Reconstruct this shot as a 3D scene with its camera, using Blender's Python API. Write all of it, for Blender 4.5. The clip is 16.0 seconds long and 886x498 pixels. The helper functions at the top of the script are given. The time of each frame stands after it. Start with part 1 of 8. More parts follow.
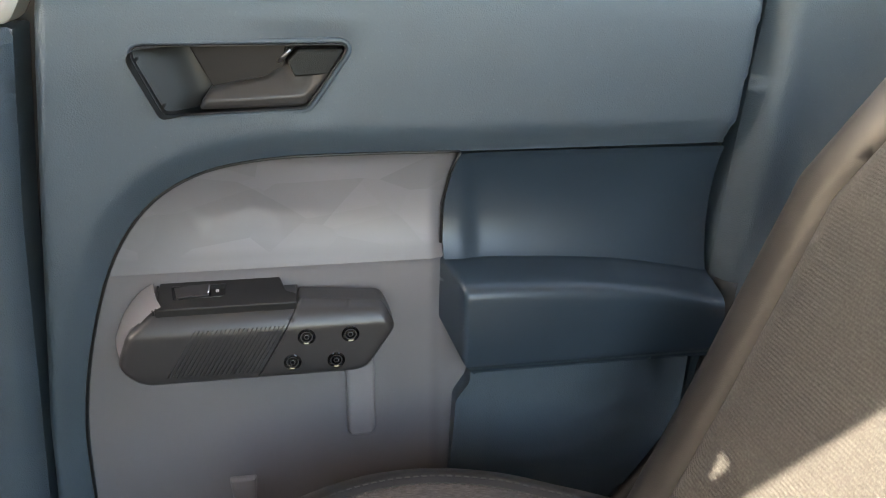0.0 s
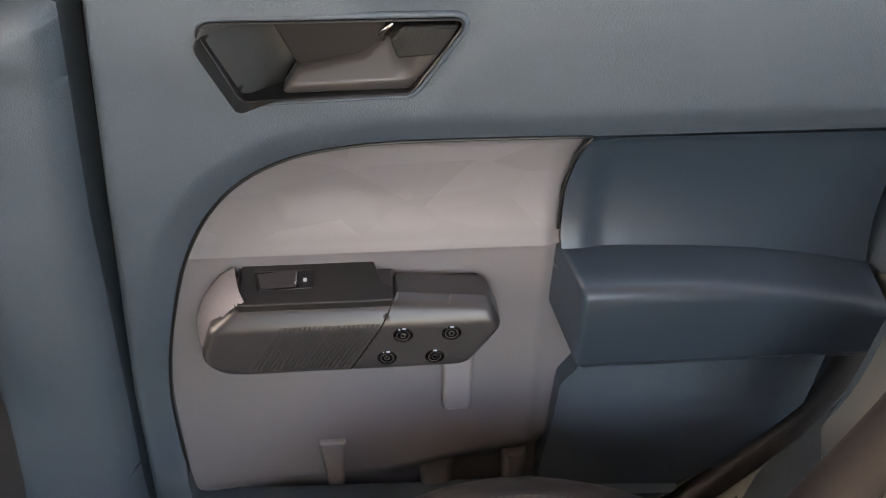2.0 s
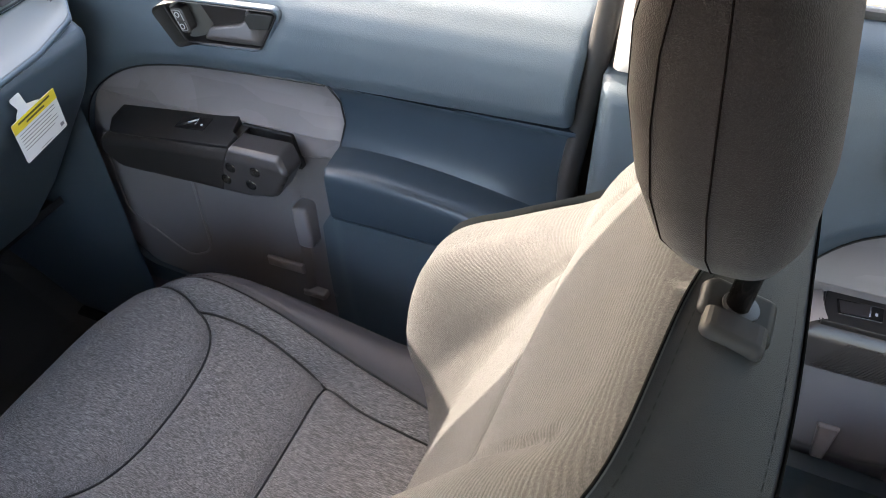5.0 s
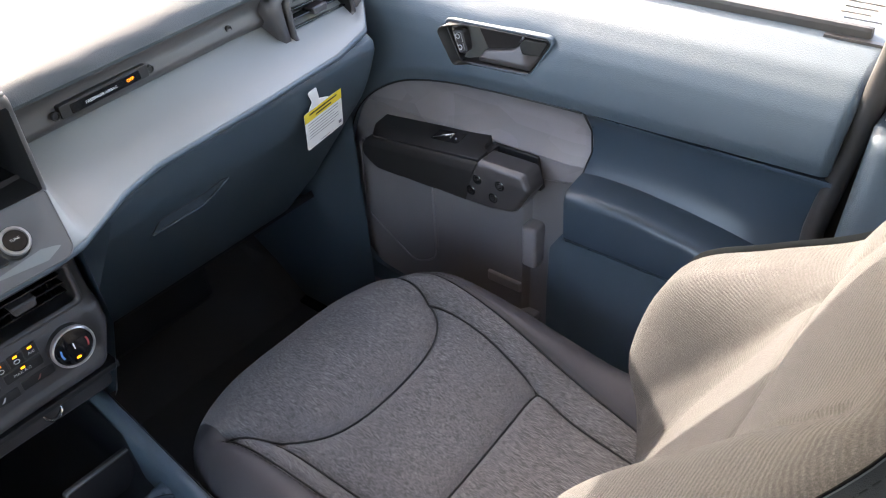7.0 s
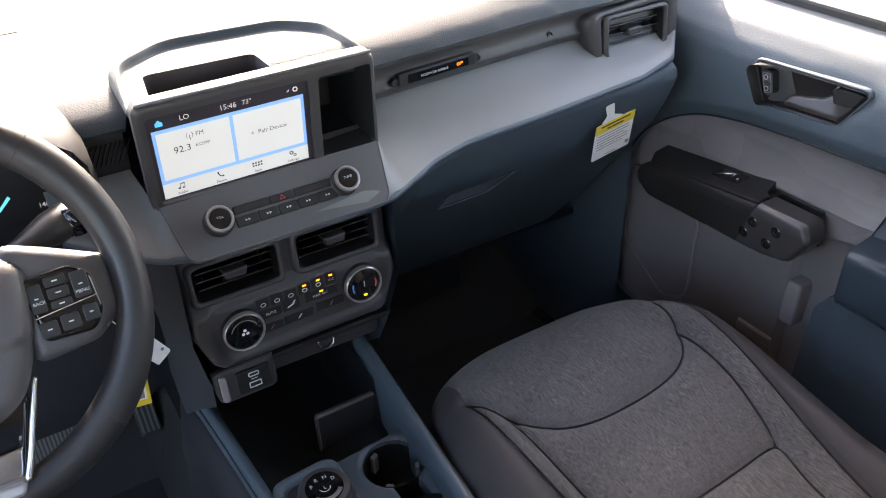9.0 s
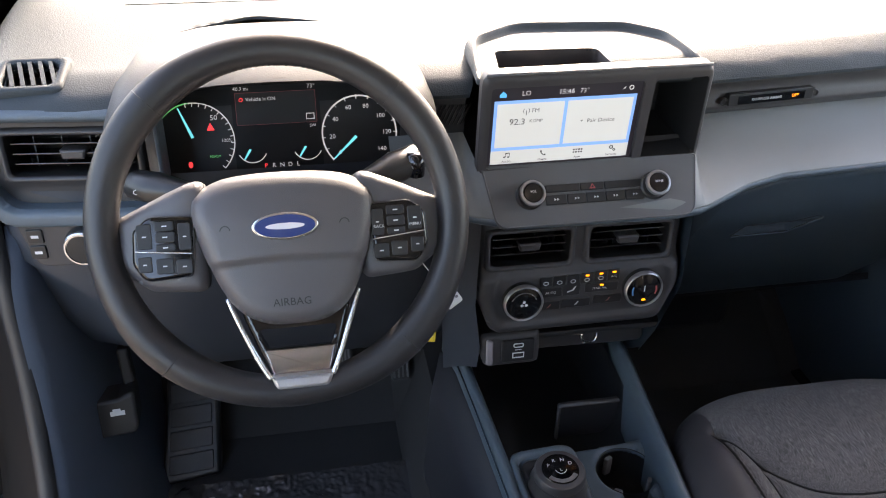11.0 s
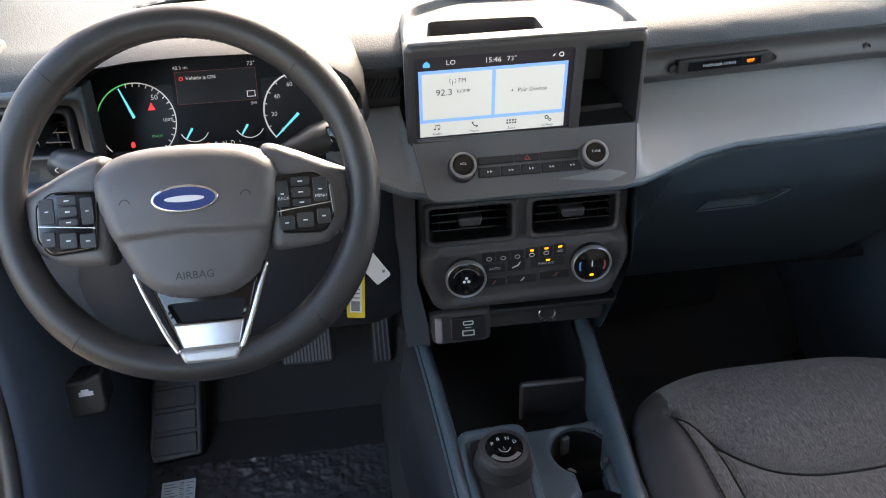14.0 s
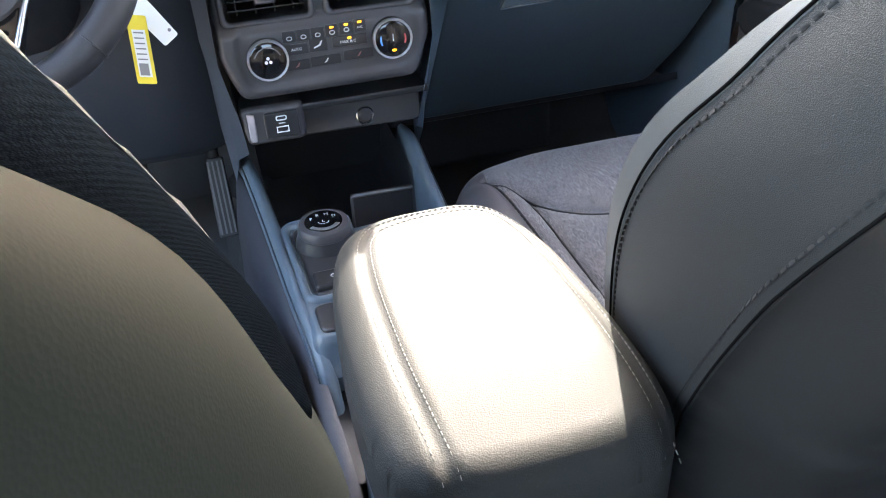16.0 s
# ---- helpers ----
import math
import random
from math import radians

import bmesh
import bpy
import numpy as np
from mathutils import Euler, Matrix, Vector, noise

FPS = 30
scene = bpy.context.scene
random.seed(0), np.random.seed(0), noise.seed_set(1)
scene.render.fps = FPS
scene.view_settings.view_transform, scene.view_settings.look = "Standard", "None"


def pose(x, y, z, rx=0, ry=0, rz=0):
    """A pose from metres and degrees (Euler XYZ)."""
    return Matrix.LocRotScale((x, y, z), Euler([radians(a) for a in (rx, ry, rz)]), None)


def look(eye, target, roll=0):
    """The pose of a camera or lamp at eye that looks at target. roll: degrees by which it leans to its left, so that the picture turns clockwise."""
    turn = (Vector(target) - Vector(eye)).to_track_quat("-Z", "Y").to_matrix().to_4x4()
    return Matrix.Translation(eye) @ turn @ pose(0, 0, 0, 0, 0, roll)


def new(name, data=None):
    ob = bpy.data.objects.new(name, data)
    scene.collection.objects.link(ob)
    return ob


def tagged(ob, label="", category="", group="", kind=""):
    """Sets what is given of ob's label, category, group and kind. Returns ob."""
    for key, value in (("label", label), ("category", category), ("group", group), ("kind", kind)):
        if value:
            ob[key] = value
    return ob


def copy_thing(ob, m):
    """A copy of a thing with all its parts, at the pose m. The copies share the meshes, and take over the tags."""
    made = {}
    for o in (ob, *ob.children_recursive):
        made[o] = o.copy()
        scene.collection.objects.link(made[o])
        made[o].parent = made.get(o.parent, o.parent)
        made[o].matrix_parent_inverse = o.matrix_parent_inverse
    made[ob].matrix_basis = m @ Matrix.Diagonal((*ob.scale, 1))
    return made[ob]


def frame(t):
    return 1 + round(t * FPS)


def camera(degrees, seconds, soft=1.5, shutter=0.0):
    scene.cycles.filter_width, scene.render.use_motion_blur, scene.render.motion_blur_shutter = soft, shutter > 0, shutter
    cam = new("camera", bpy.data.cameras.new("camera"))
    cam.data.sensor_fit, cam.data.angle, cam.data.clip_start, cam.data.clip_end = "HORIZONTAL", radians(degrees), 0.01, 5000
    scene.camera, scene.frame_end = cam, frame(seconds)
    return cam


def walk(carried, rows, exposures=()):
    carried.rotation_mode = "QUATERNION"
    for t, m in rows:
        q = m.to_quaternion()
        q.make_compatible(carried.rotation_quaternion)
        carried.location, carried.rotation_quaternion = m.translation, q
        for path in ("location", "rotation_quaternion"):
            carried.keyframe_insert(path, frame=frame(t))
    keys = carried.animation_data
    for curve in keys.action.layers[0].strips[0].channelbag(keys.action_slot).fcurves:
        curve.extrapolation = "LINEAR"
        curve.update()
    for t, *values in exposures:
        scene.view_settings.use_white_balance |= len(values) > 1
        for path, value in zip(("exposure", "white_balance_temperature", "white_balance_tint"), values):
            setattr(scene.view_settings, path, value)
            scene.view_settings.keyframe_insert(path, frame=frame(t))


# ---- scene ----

cam = camera(57.1, 16.0, soft=1.0)
PATH = [
    (0, (0.016, -1.08, 1.219), (1.832, -1.409, 0.448), 0.9),
    (0.5, (0.254, -1.065, 1.183), (2.056, -1.414, 0.388), 1.5),
    (1, (0.259, -1.083, 1.201), (2.072, -1.342, 0.399), 0.5),
    (1.5, (0.223, -1.057, 1.269), (1.956, -1.219, 0.282), 0.1),
    (2, (0.211, -1.066, 1.331), (1.784, -1.197, 0.102), 0.7),
    (2.5, (0.193, -1.041, 1.45), (1.581, -1.13, 0.013), 0.4),
    (3, (0.143, -0.985, 1.555), (1.545, -0.979, 0.129), 0.9),
    (3.5, (0.098, -0.919, 1.587), (1.481, -0.768, 0.15), -0.4),
    (4, (0.056, -0.869, 1.593), (1.445, -0.525, 0.196), -3.1),
    (4.5, (0.012, -0.845, 1.595), (1.376, -0.288, 0.242), -5.7),
    (4.7, (-0.001, -0.838, 1.602), (1.337, -0.235, 0.245), -4.9),
    (6.8, (-0.14, -0.796, 1.592), (1.065, 0.237, 0.376), -5.0),
    (7, (-0.148, -0.797, 1.6), (1.034, 0.261, 0.383), -4.5),
    (7.5, (-0.178, -0.793, 1.586), (0.955, 0.352, 0.401), -3.9),
    (8, (-0.219, -0.796, 1.582), (0.842, 0.453, 0.435), -3.0),
    (8.5, (-0.243, -0.793, 1.583), (0.739, 0.538, 0.458), -2.1),
    (9, (-0.265, -0.798, 1.584), (0.583, 0.636, 0.477), -2.0),
    (9.5, (-0.287, -0.802, 1.591), (0.364, 0.739, 0.494), -2.8),
    (10, (-0.305, -0.811, 1.59), (0.189, 0.792, 0.501), -2.7),
    (10.2, (-0.321, -0.817, 1.578), (0.138, 0.81, 0.509), -1.8),
    (12.3, (-0.35, -0.824, 1.582), (-0.198, 0.826, 0.462), 1.7),
    (12.5, (-0.349, -0.821, 1.584), (-0.201, 0.823, 0.455), 1.6),
    (13, (-0.347, -0.817, 1.587), (-0.211, 0.814, 0.437), 1.3),
    (13.5, (-0.29, -0.822, 1.583), (-0.144, 0.816, 0.445), -1.6),
    (14, (-0.205, -0.841, 1.553), (-0.013, 0.825, 0.463), -1.8),
    (14.5, (-0.171, -0.847, 1.488), (0.064, 0.851, 0.458), 0.3),
    (15, (-0.149, -0.877, 1.419), (0.103, 0.842, 0.428), 1.6),
    (15.5, (-0.135, -0.946, 1.348), (0.171, 0.724, 0.292), 1.6),
    (16, (-0.139, -1.027, 1.306), (0.295, 0.592, 0.215), -3.4),
]
EXPOSURES = [(0.0, 4.4, 8300, 10), (0.5, 4.1, 8600, 17), (1.0, 4.15, 9000, 19), (2.0, 4.55, 9300, 20), (2.6, 5.25, 9300, 15), (3.0, 4.55, 9300, 16), (3.5, 4.6, 8500, 15), (4.0, 4.15, 7900, 14), (4.5, 4.0, 7400, 13), (7.0, 3.97, 7400, 15),
             (8.0, 3.82, 7500, 17), (9.0, 3.42, 7500, 17), (12.5, 3.34, 7700, 17), (13.2, 3.34, 7700, 17), (14.0, 3.37, 7600, 13), (14.5, 3.40, 7600, 13), (15.0, 3.87, 7800, 12), (15.5, 4.87, 7800, 13), (16.0, 4.77, 6900, 14)]
walk(cam, [(t, look(eye, target, roll)) for t, eye, target, roll in PATH], EXPOSURES)

# ---- world, sun and sky ----
SUN_UP, SUN_SIDE = 31.0, 21.0            # degrees above the horizon; towards the car's right, seen from straight ahead
world = bpy.data.worlds.new("daylight")
scene.world = world
world.use_nodes = True
wn = world.node_tree.nodes
sky = wn.new("ShaderNodeTexSky")
sky.sky_type, sky.sun_disc = "NISHITA", False
sky.sun_elevation, sky.sun_rotation = radians(SUN_UP), radians(SUN_SIDE)
sky.dust_density = 2.5
wn["Background"].inputs["Strength"].default_value = 0.15
world.node_tree.links.new(sky.outputs["Color"], wn["Background"].inputs["Color"])
sun = new("sun", bpy.data.lights.new("sun", "SUN"))
sun.data.energy, sun.data.angle, sun.data.color = 2.0, radians(0.5), (1.0, 0.95, 0.87)
a, b = radians(SUN_UP), radians(SUN_SIDE)
sun.matrix_world = look((0, 0, 8), (-8 * math.cos(a) * math.sin(b), -8 * math.cos(a) * math.cos(b), 8 - 8 * math.sin(a)))

# ---- materials ----
def nodes_of(name):
    m = bpy.data.materials.new(name)
    m.use_nodes = True
    nt = m.node_tree
    return m, nt, nt.nodes["Principled BSDF"]


def add(nt, kind, **inputs):
    n = nt.nodes.new(kind)
    for k, v in inputs.items():
        n.inputs[k.replace("_", " ")].default_value = v
    return n


def coords(nt, scale=(1, 1, 1)):
    tc = nt.nodes.new("ShaderNodeTexCoord")
    mp = nt.nodes.new("ShaderNodeMapping")
    mp.inputs["Scale"].default_value = scale
    nt.links.new(tc.outputs["Object"], mp.inputs["Vector"])
    return mp.outputs["Vector"]


def mixed(nt, fac, c1, c2):
    mx = nt.nodes.new("ShaderNodeMix")
    mx.data_type = "RGBA"
    nt.links.new(fac, mx.inputs["Factor"])
    for sock, c in ((mx.inputs[6], c1), (mx.inputs[7], c2)):
        if isinstance(c, (tuple, list)):
            sock.default_value = (*c[:3], 1)
        else:
            nt.links.new(c, sock)
    return mx.outputs[2]


def ranged(nt, value, lo, hi, a=0.0, b=1.0):
    r = nt.nodes.new("ShaderNodeMapRange")
    for k, v in (("From Min", lo), ("From Max", hi), ("To Min", a), ("To Max", b)):
        r.inputs[k].default_value = v
    nt.links.new(value, r.inputs["Value"])
    return r.outputs["Result"]


def plastic(name, color, rough=0.45, grain=900.0, bump=0.15, vary=0.12, dust=0.0, spec=0.5, cells=True):
    """Moulded plastic: fine leather grain in the relief, slow uneven tone, and a little dust."""
    m, nt, p = nodes_of(name)
    v = coords(nt)
    slow = add(nt, "ShaderNodeTexNoise", Scale=7.0, Detail=4.0)
    nt.links.new(v, slow.inputs["Vector"])
    dark = tuple(c * (1 - vary) for c in color)
    lite = tuple(min(1, c * (1 + vary)) for c in color)
    col = mixed(nt, slow.outputs["Fac"], dark, lite)
    fine = add(nt, "ShaderNodeTexVoronoi" if cells else "ShaderNodeTexNoise", Scale=grain)
    nt.links.new(v, fine.inputs["Vector"])
    fac = fine.outputs["Distance"] if cells else fine.outputs["Fac"]
    if dust:
        speck = add(nt, "ShaderNodeTexNoise", Scale=420.0, Detail=2.0)
        nt.links.new(v, speck.inputs["Vector"])
        col = mixed(nt, ranged(nt, speck.outputs["Fac"], 0.66, 0.80, 0, dust), col, (0.55, 0.53, 0.5))
    nt.links.new(col, p.inputs["Base Color"])
    nt.links.new(ranged(nt, slow.outputs["Fac"], 0.15, 0.85, rough - 0.03, rough + 0.04), p.inputs["Roughness"])
    p.inputs["Specular IOR Level"].default_value = spec
    bp = add(nt, "ShaderNodeBump", Strength=bump, Distance=0.0004)
    nt.links.new(fac, bp.inputs["Height"])
    nt.links.new(bp.outputs["Normal"], p.inputs["Normal"])
    return m


def cloth(name, color, thread, scale=1.0, along=(1, 1, 1), stripe=0.5, ribs=0.0):
    """Heathered woven cloth: short streaks of lighter yarn over a dark weave."""
    m, nt, p = nodes_of(name)
    v = coords(nt, tuple(scale * s for s in along))
    streak = add(nt, "ShaderNodeTexNoise", Scale=1.0, Detail=3.0, Roughness=0.7)
    nt.links.new(v, streak.inputs["Vector"])
    base = coords(nt)
    weave = add(nt, "ShaderNodeTexVoronoi", Scale=1350.0)
    nt.links.new(base, weave.inputs["Vector"])
    slow = add(nt, "ShaderNodeTexNoise", Scale=9.0, Detail=2.0)
    nt.links.new(base, slow.inputs["Vector"])
    lit = ranged(nt, streak.outputs["Fac"], 0.42, 0.68, 0.0, stripe)
    col = mixed(nt, lit, color, thread)
    col = mixed(nt, ranged(nt, weave.outputs["Distance"], 0.1, 0.75, 0.0, 0.45), col, tuple(c * 0.35 for c in color))
    col = mixed(nt, ranged(nt, slow.outputs["Fac"], 0.35, 0.7, 0.0, 0.18), col, tuple(c * 0.6 for c in color))
    relief_of = weave.outputs["Distance"]
    if ribs:
        wave = add(nt, "ShaderNodeTexWave", Scale=ribs, Distortion=2.5, Detail=2.0)
        wave.bands_direction = "Z"
        nt.links.new(base, wave.inputs["Vector"])
        col = mixed(nt, ranged(nt, wave.outputs["Fac"], 0.55, 0.0, 0.0, 0.28), col, tuple(c * 0.5 for c in color))
        both_of = nt.nodes.new("ShaderNodeMath")
        both_of.operation = "ADD"
        nt.links.new(wave.outputs["Fac"], both_of.inputs[0])
        nt.links.new(relief_of, both_of.inputs[1])
        relief_of = both_of.outputs[0]
    nt.links.new(col, p.inputs["Base Color"])
    p.inputs["Roughness"].default_value = 0.92
    p.inputs["Specular IOR Level"].default_value = 0.2
    p.inputs["Sheen Weight"].default_value = 0.08
    bp = add(nt, "ShaderNodeBump", Strength=0.5, Distance=0.0007)
    nt.links.new(relief_of, bp.inputs["Height"])
    nt.links.new(bp.outputs["Normal"], p.inputs["Normal"])
    return m


def plain(name, color, rough=0.4, metal=0.0, emit=0.0, spec=0.5, coat=0.0):
    m, nt, p = nodes_of(name)
    p.inputs["Base Color"].default_value = (*color, 1)
    p.inputs["Roughness"].default_value, p.inputs["Metallic"].default_value = rough, metal
    p.inputs["Specular IOR Level"].default_value = spec
    p.inputs["Coat Weight"].default_value = coat
    if emit:
        p.inputs["Emission Color"].default_value = (*color, 1)
        p.inputs["Emission Strength"].default_value = emit
    return m


def rough_ground(name, c1, c2, scale):
    m, nt, p = nodes_of(name)
    v = coords(nt)
    n1 = add(nt, "ShaderNodeTexNoise", Scale=scale, Detail=8.0, Roughness=0.7)
    n2 = add(nt, "ShaderNodeTexNoise", Scale=0.5, Detail=4.0)
    for n in (n1, n2):
        nt.links.new(v, n.inputs["Vector"])
    col = mixed(nt, ranged(nt, n1.outputs["Fac"], 0.35, 0.65), c1, c2)
    col = mixed(nt, ranged(nt, n2.outputs["Fac"], 0.35, 0.7, 0, 0.4), col, tuple(c * 0.75 for c in c1))
    nt.links.new(col, p.inputs["Base Color"])
    p.inputs["Roughness"].default_value = 0.95
    bp = add(nt, "ShaderNodeBump", Strength=0.6, Distance=0.01)
    nt.links.new(n1.outputs["Fac"], bp.inputs["Height"])
    nt.links.new(bp.outputs["Normal"], p.inputs["Normal"])
    return m


BLUE = plastic("blue_grey_plastic", (0.069, 0.093, 0.114), 0.44, 700, 0.55, dust=0.06)
NAVY = plastic("navy_vinyl", (0.031, 0.047, 0.064), 0.29, 1100, 0.06, vary=0.02)
TRIM = plastic("warm_grey_plastic", (0.262, 0.238, 0.247), 0.42, 1500, 0.06, cells=False)
FACET = plastic("faceted_grey_plastic", (0.200, 0.183, 0.190), 0.42, 1500, 0.06, cells=False)
SHELF = plastic("light_grey_plastic", (0.156, 0.164, 0.164), 0.42, 1500, 0.06, cells=False)
DARK = plastic("charcoal_plastic", (0.047, 0.044, 0.046), 0.42, 1200, 0.12, dust=0.03)
BLACK = plastic("black_plastic", (0.016, 0.016, 0.017), 0.38, 1200, 0.08, dust=0.03)
PANEL = plastic("switch_panel_plastic", (0.022, 0.0205, 0.0205), 0.48, 1500, 0.05, cells=False, spec=0.4)
STACK = plastic("stack_charcoal_plastic", (0.044, 0.042, 0.044), 0.42, 1200, 0.1, dust=0.02, spec=0.45)
# DUSK at about half brightness: shade below the column put into the colour
KNEE_SHADE = plastic("shaded_knee_plastic", (0.019, 0.022, 0.028), 0.5, 700, 0.2, spec=0.3)
AUDIO = plastic("audio_grey_plastic", (0.092, 0.092, 0.096), 0.42, 1500, 0.06, cells=False)
SILVER = plain("bright_silver", (0.46, 0.46, 0.47), 0.28, 0.8)
JAMB = plain("jamb_paint", (0.017, 0.014, 0.013), 0.34, coat=0.25)
DOOR_NAVY = plastic("driver_door_navy", (0.012, 0.016, 0.022), 0.5, 1100, 0.1, spec=0.25)
GLOSS = plain("gloss_black", (0.006, 0.006, 0.007), 0.08, coat=0.3)
LEATHER = plastic("wheel_leather", (0.0225, 0.021, 0.0225), 0.42, 1300, 0.15)
PAD = plastic("airbag_cover", (0.086, 0.081, 0.086), 0.40, 1100, 0.3)
DASH = plastic("dash_pad", (0.030, 0.0385, 0.0445), 0.60, 520, 0.6, dust=0.02, spec=0.32)
HOOD = plastic("hood_pad", (0.050, 0.050, 0.051), 0.52, 520, 0.4, dust=0.1)
VINYL = plastic("seat_vinyl", (0.019, 0.018, 0.019), 0.48, 900, 0.12, spec=0.28)
ARM_VINYL = plastic("armrest_vinyl", (0.0255, 0.0268, 0.0250), 0.6, 900, 0.5, dust=0.03, spec=0.10)
FLANK = plastic("flank_vinyl", (0.046, 0.043, 0.047), 0.5, 900, 0.15, spec=0.2)
BACK_VINYL = plastic("seat_back_vinyl", (0.020, 0.0205, 0.020), 0.5, 1100, 0.25)
# seat vinyl darkened and dulled, shade on the driver's backrest put into its colour
SHADED_DRIVER_VINYL = plastic("shaded_driver_vinyl", (0.0102, 0.0128, 0.0118), 0.75, 1100, 0.12, spec=0.04)
# lighter than the other vinyl: sun on the passenger's roll is painted in
SUNLIT_ROLL_VINYL = plastic("sunlit_roll_vinyl", (0.060, 0.062, 0.058), 0.45, 1100, 0.2)
CLOTH = cloth("charcoal_heather_cloth", (0.066, 0.064, 0.067), (0.34, 0.334, 0.344), 1.0, (1100, 110, 1100), 0.72)
CLOTH_REAR = cloth("brown_heather_cloth", (0.050, 0.046, 0.048), (0.20, 0.19, 0.195), 1.0, (900, 160, 900), 0.5)
CLOTH_BACK = cloth("grey_heather_cloth", (0.039, 0.038, 0.037), (0.105, 0.102, 0.099), 1.0, (700, 700, 200), 0.6, ribs=110.0)
CLOTH_HEAD = cloth("brown_grey_cloth", (0.0155, 0.0127, 0.0140), (0.031, 0.026, 0.0287), 1.0, (900, 900, 900), 0.4)
GLOVE = plastic("glove_box_plastic", (0.050, 0.070, 0.086), 0.40, 1100, 0.18)
RECESS = plastic("brown_grey_plastic", (0.019, 0.0168, 0.0168), 0.45, 1500, 0.04, cells=False, spec=0.22)
CUP = plastic("cup_grey_plastic", (0.028, 0.0285, 0.028), 0.42, 1500, 0.05, cells=False)
BAND = plastic("band_vinyl", (0.021, 0.0218, 0.0213), 0.55, 1500, 0.5, spec=0.2)
BAR = plastic("dark_grey_plastic", (0.046, 0.042, 0.043), 0.30, 1500, 0.05, cells=False)
KICK = plastic("kick_blue_plastic", (0.098, 0.125, 0.166), 0.42, 900, 0.2)
TEAL = plastic("console_blue_plastic", (0.080, 0.108, 0.130), 0.40, 900, 0.2)
FOOT = plastic("foot_rest_rubber", (0.052, 0.050, 0.051), 0.45, 800, 0.2)
LEVER = plastic("lever_plastic", (0.050, 0.045, 0.044), 0.36, 1500, 0.05, cells=False)
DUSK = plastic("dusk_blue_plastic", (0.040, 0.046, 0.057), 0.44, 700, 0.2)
CARPET = plastic("black_carpet", (0.055, 0.053, 0.053), 0.95, 1600, 0.8, spec=0.1, cells=False)
CREAM = plastic("cream_plastic", (0.62, 0.58, 0.53), 0.55, 700, 0.15)
CHROME = plain("satin_chrome", (0.72, 0.73, 0.75), 0.27, 1.0)
STEEL = plain("dull_steel", (0.42, 0.42, 0.43), 0.33, 1.0)
THREAD = plain("stitch_thread", (0.035, 0.034, 0.032), 0.8)
PALE_THREAD = plain("pale_thread", (0.12, 0.12, 0.11), 0.8)
RUBBER = plastic("black_rubber", (0.032, 0.031, 0.032), 0.5, 800, 0.2)
PAINT = plain("carbonised_grey_paint", (0.022, 0.021, 0.021), 0.25, 0.1, coat=0.6)
WHITE = plain("white_card", (0.78, 0.78, 0.76), 0.6)
YELLOW = plain("yellow_card", (0.78, 0.60, 0.05), 0.55)
PRINT = plain("grey_print", (0.22, 0.22, 0.23), 0.7)
INK = plain("white_marking", (0.62, 0.62, 0.63), 0.5)
GROUND = rough_ground("tan_gravel", (0.20, 0.160, 0.118), (0.31, 0.262, 0.205), 90.0)

def add_facets(m, z0, z1):
    """Sharp-edged polygons of different tone and gloss, moulded into a band of the grey insert between two heights."""
    nt, p = m.node_tree, m.node_tree.nodes["Principled BSDF"]
    v = coords(nt, (1.0, 13.0, 26.0))
    cell = add(nt, "ShaderNodeTexVoronoi", Scale=1.0, Randomness=1.0)
    wide = add(nt, "ShaderNodeTexVoronoi", Scale=0.55, Randomness=1.0)
    turn = nt.nodes.new("ShaderNodeVectorRotate")
    turn.rotation_type = "X_AXIS"
    turn.inputs["Angle"].default_value = 0.9
    nt.links.new(v, turn.inputs["Vector"])
    nt.links.new(v, cell.inputs["Vector"])
    nt.links.new(turn.outputs["Vector"], wide.inputs["Vector"])
    tone = nt.nodes.new("ShaderNodeMath")
    tone.operation = "ADD"
    for k, n in enumerate((cell, wide)):
        grey = nt.nodes.new("ShaderNodeSeparateColor")
        nt.links.new(n.outputs["Color"], grey.inputs["Color"])
        nt.links.new(grey.outputs["Red"], tone.inputs[k])
    place = nt.nodes.new("ShaderNodeSeparateXYZ")
    nt.links.new(coords(nt), place.inputs["Vector"])
    band = nt.nodes.new("ShaderNodeMath")
    band.operation = "MULTIPLY"
    nt.links.new(ranged(nt, place.outputs["Z"], z0, z0 + 0.008), band.inputs[0])
    nt.links.new(ranged(nt, place.outputs["Z"], z1, z1 - 0.02), band.inputs[1])
    fac = nt.nodes.new("ShaderNodeMath")
    fac.operation = "MULTIPLY"
    nt.links.new(band.outputs[0], fac.inputs[0])
    nt.links.new(ranged(nt, tone.outputs[0], 0.5, 1.6), fac.inputs[1])
    base = p.inputs["Base Color"].links[0].from_socket
    nt.links.new(mixed(nt, fac.outputs[0], base, (0.240, 0.221, 0.230)), p.inputs["Base Color"])
    nt.links.new(ranged(nt, fac.outputs[0], 0.0, 1.0, 0.43, 0.33), p.inputs["Roughness"])


add_facets(FACET, 0.895, 1.01)

# ---- tools for shapes ----
def at_frame(o, u, v, w):
    """A map from (u, v, w) to the world by an origin and three axes."""
    o, u, v, w = (np.array(q, float) for q in (o, u, v, w))
    u, v, w = (q / np.linalg.norm(q) for q in (u, v, w))

    def put(a, b, c):
        a, b, c = np.broadcast_arrays(np.asarray(a, float), b, c)
        return o + a[..., None] * u + b[..., None] * v + c[..., None] * w
    return put


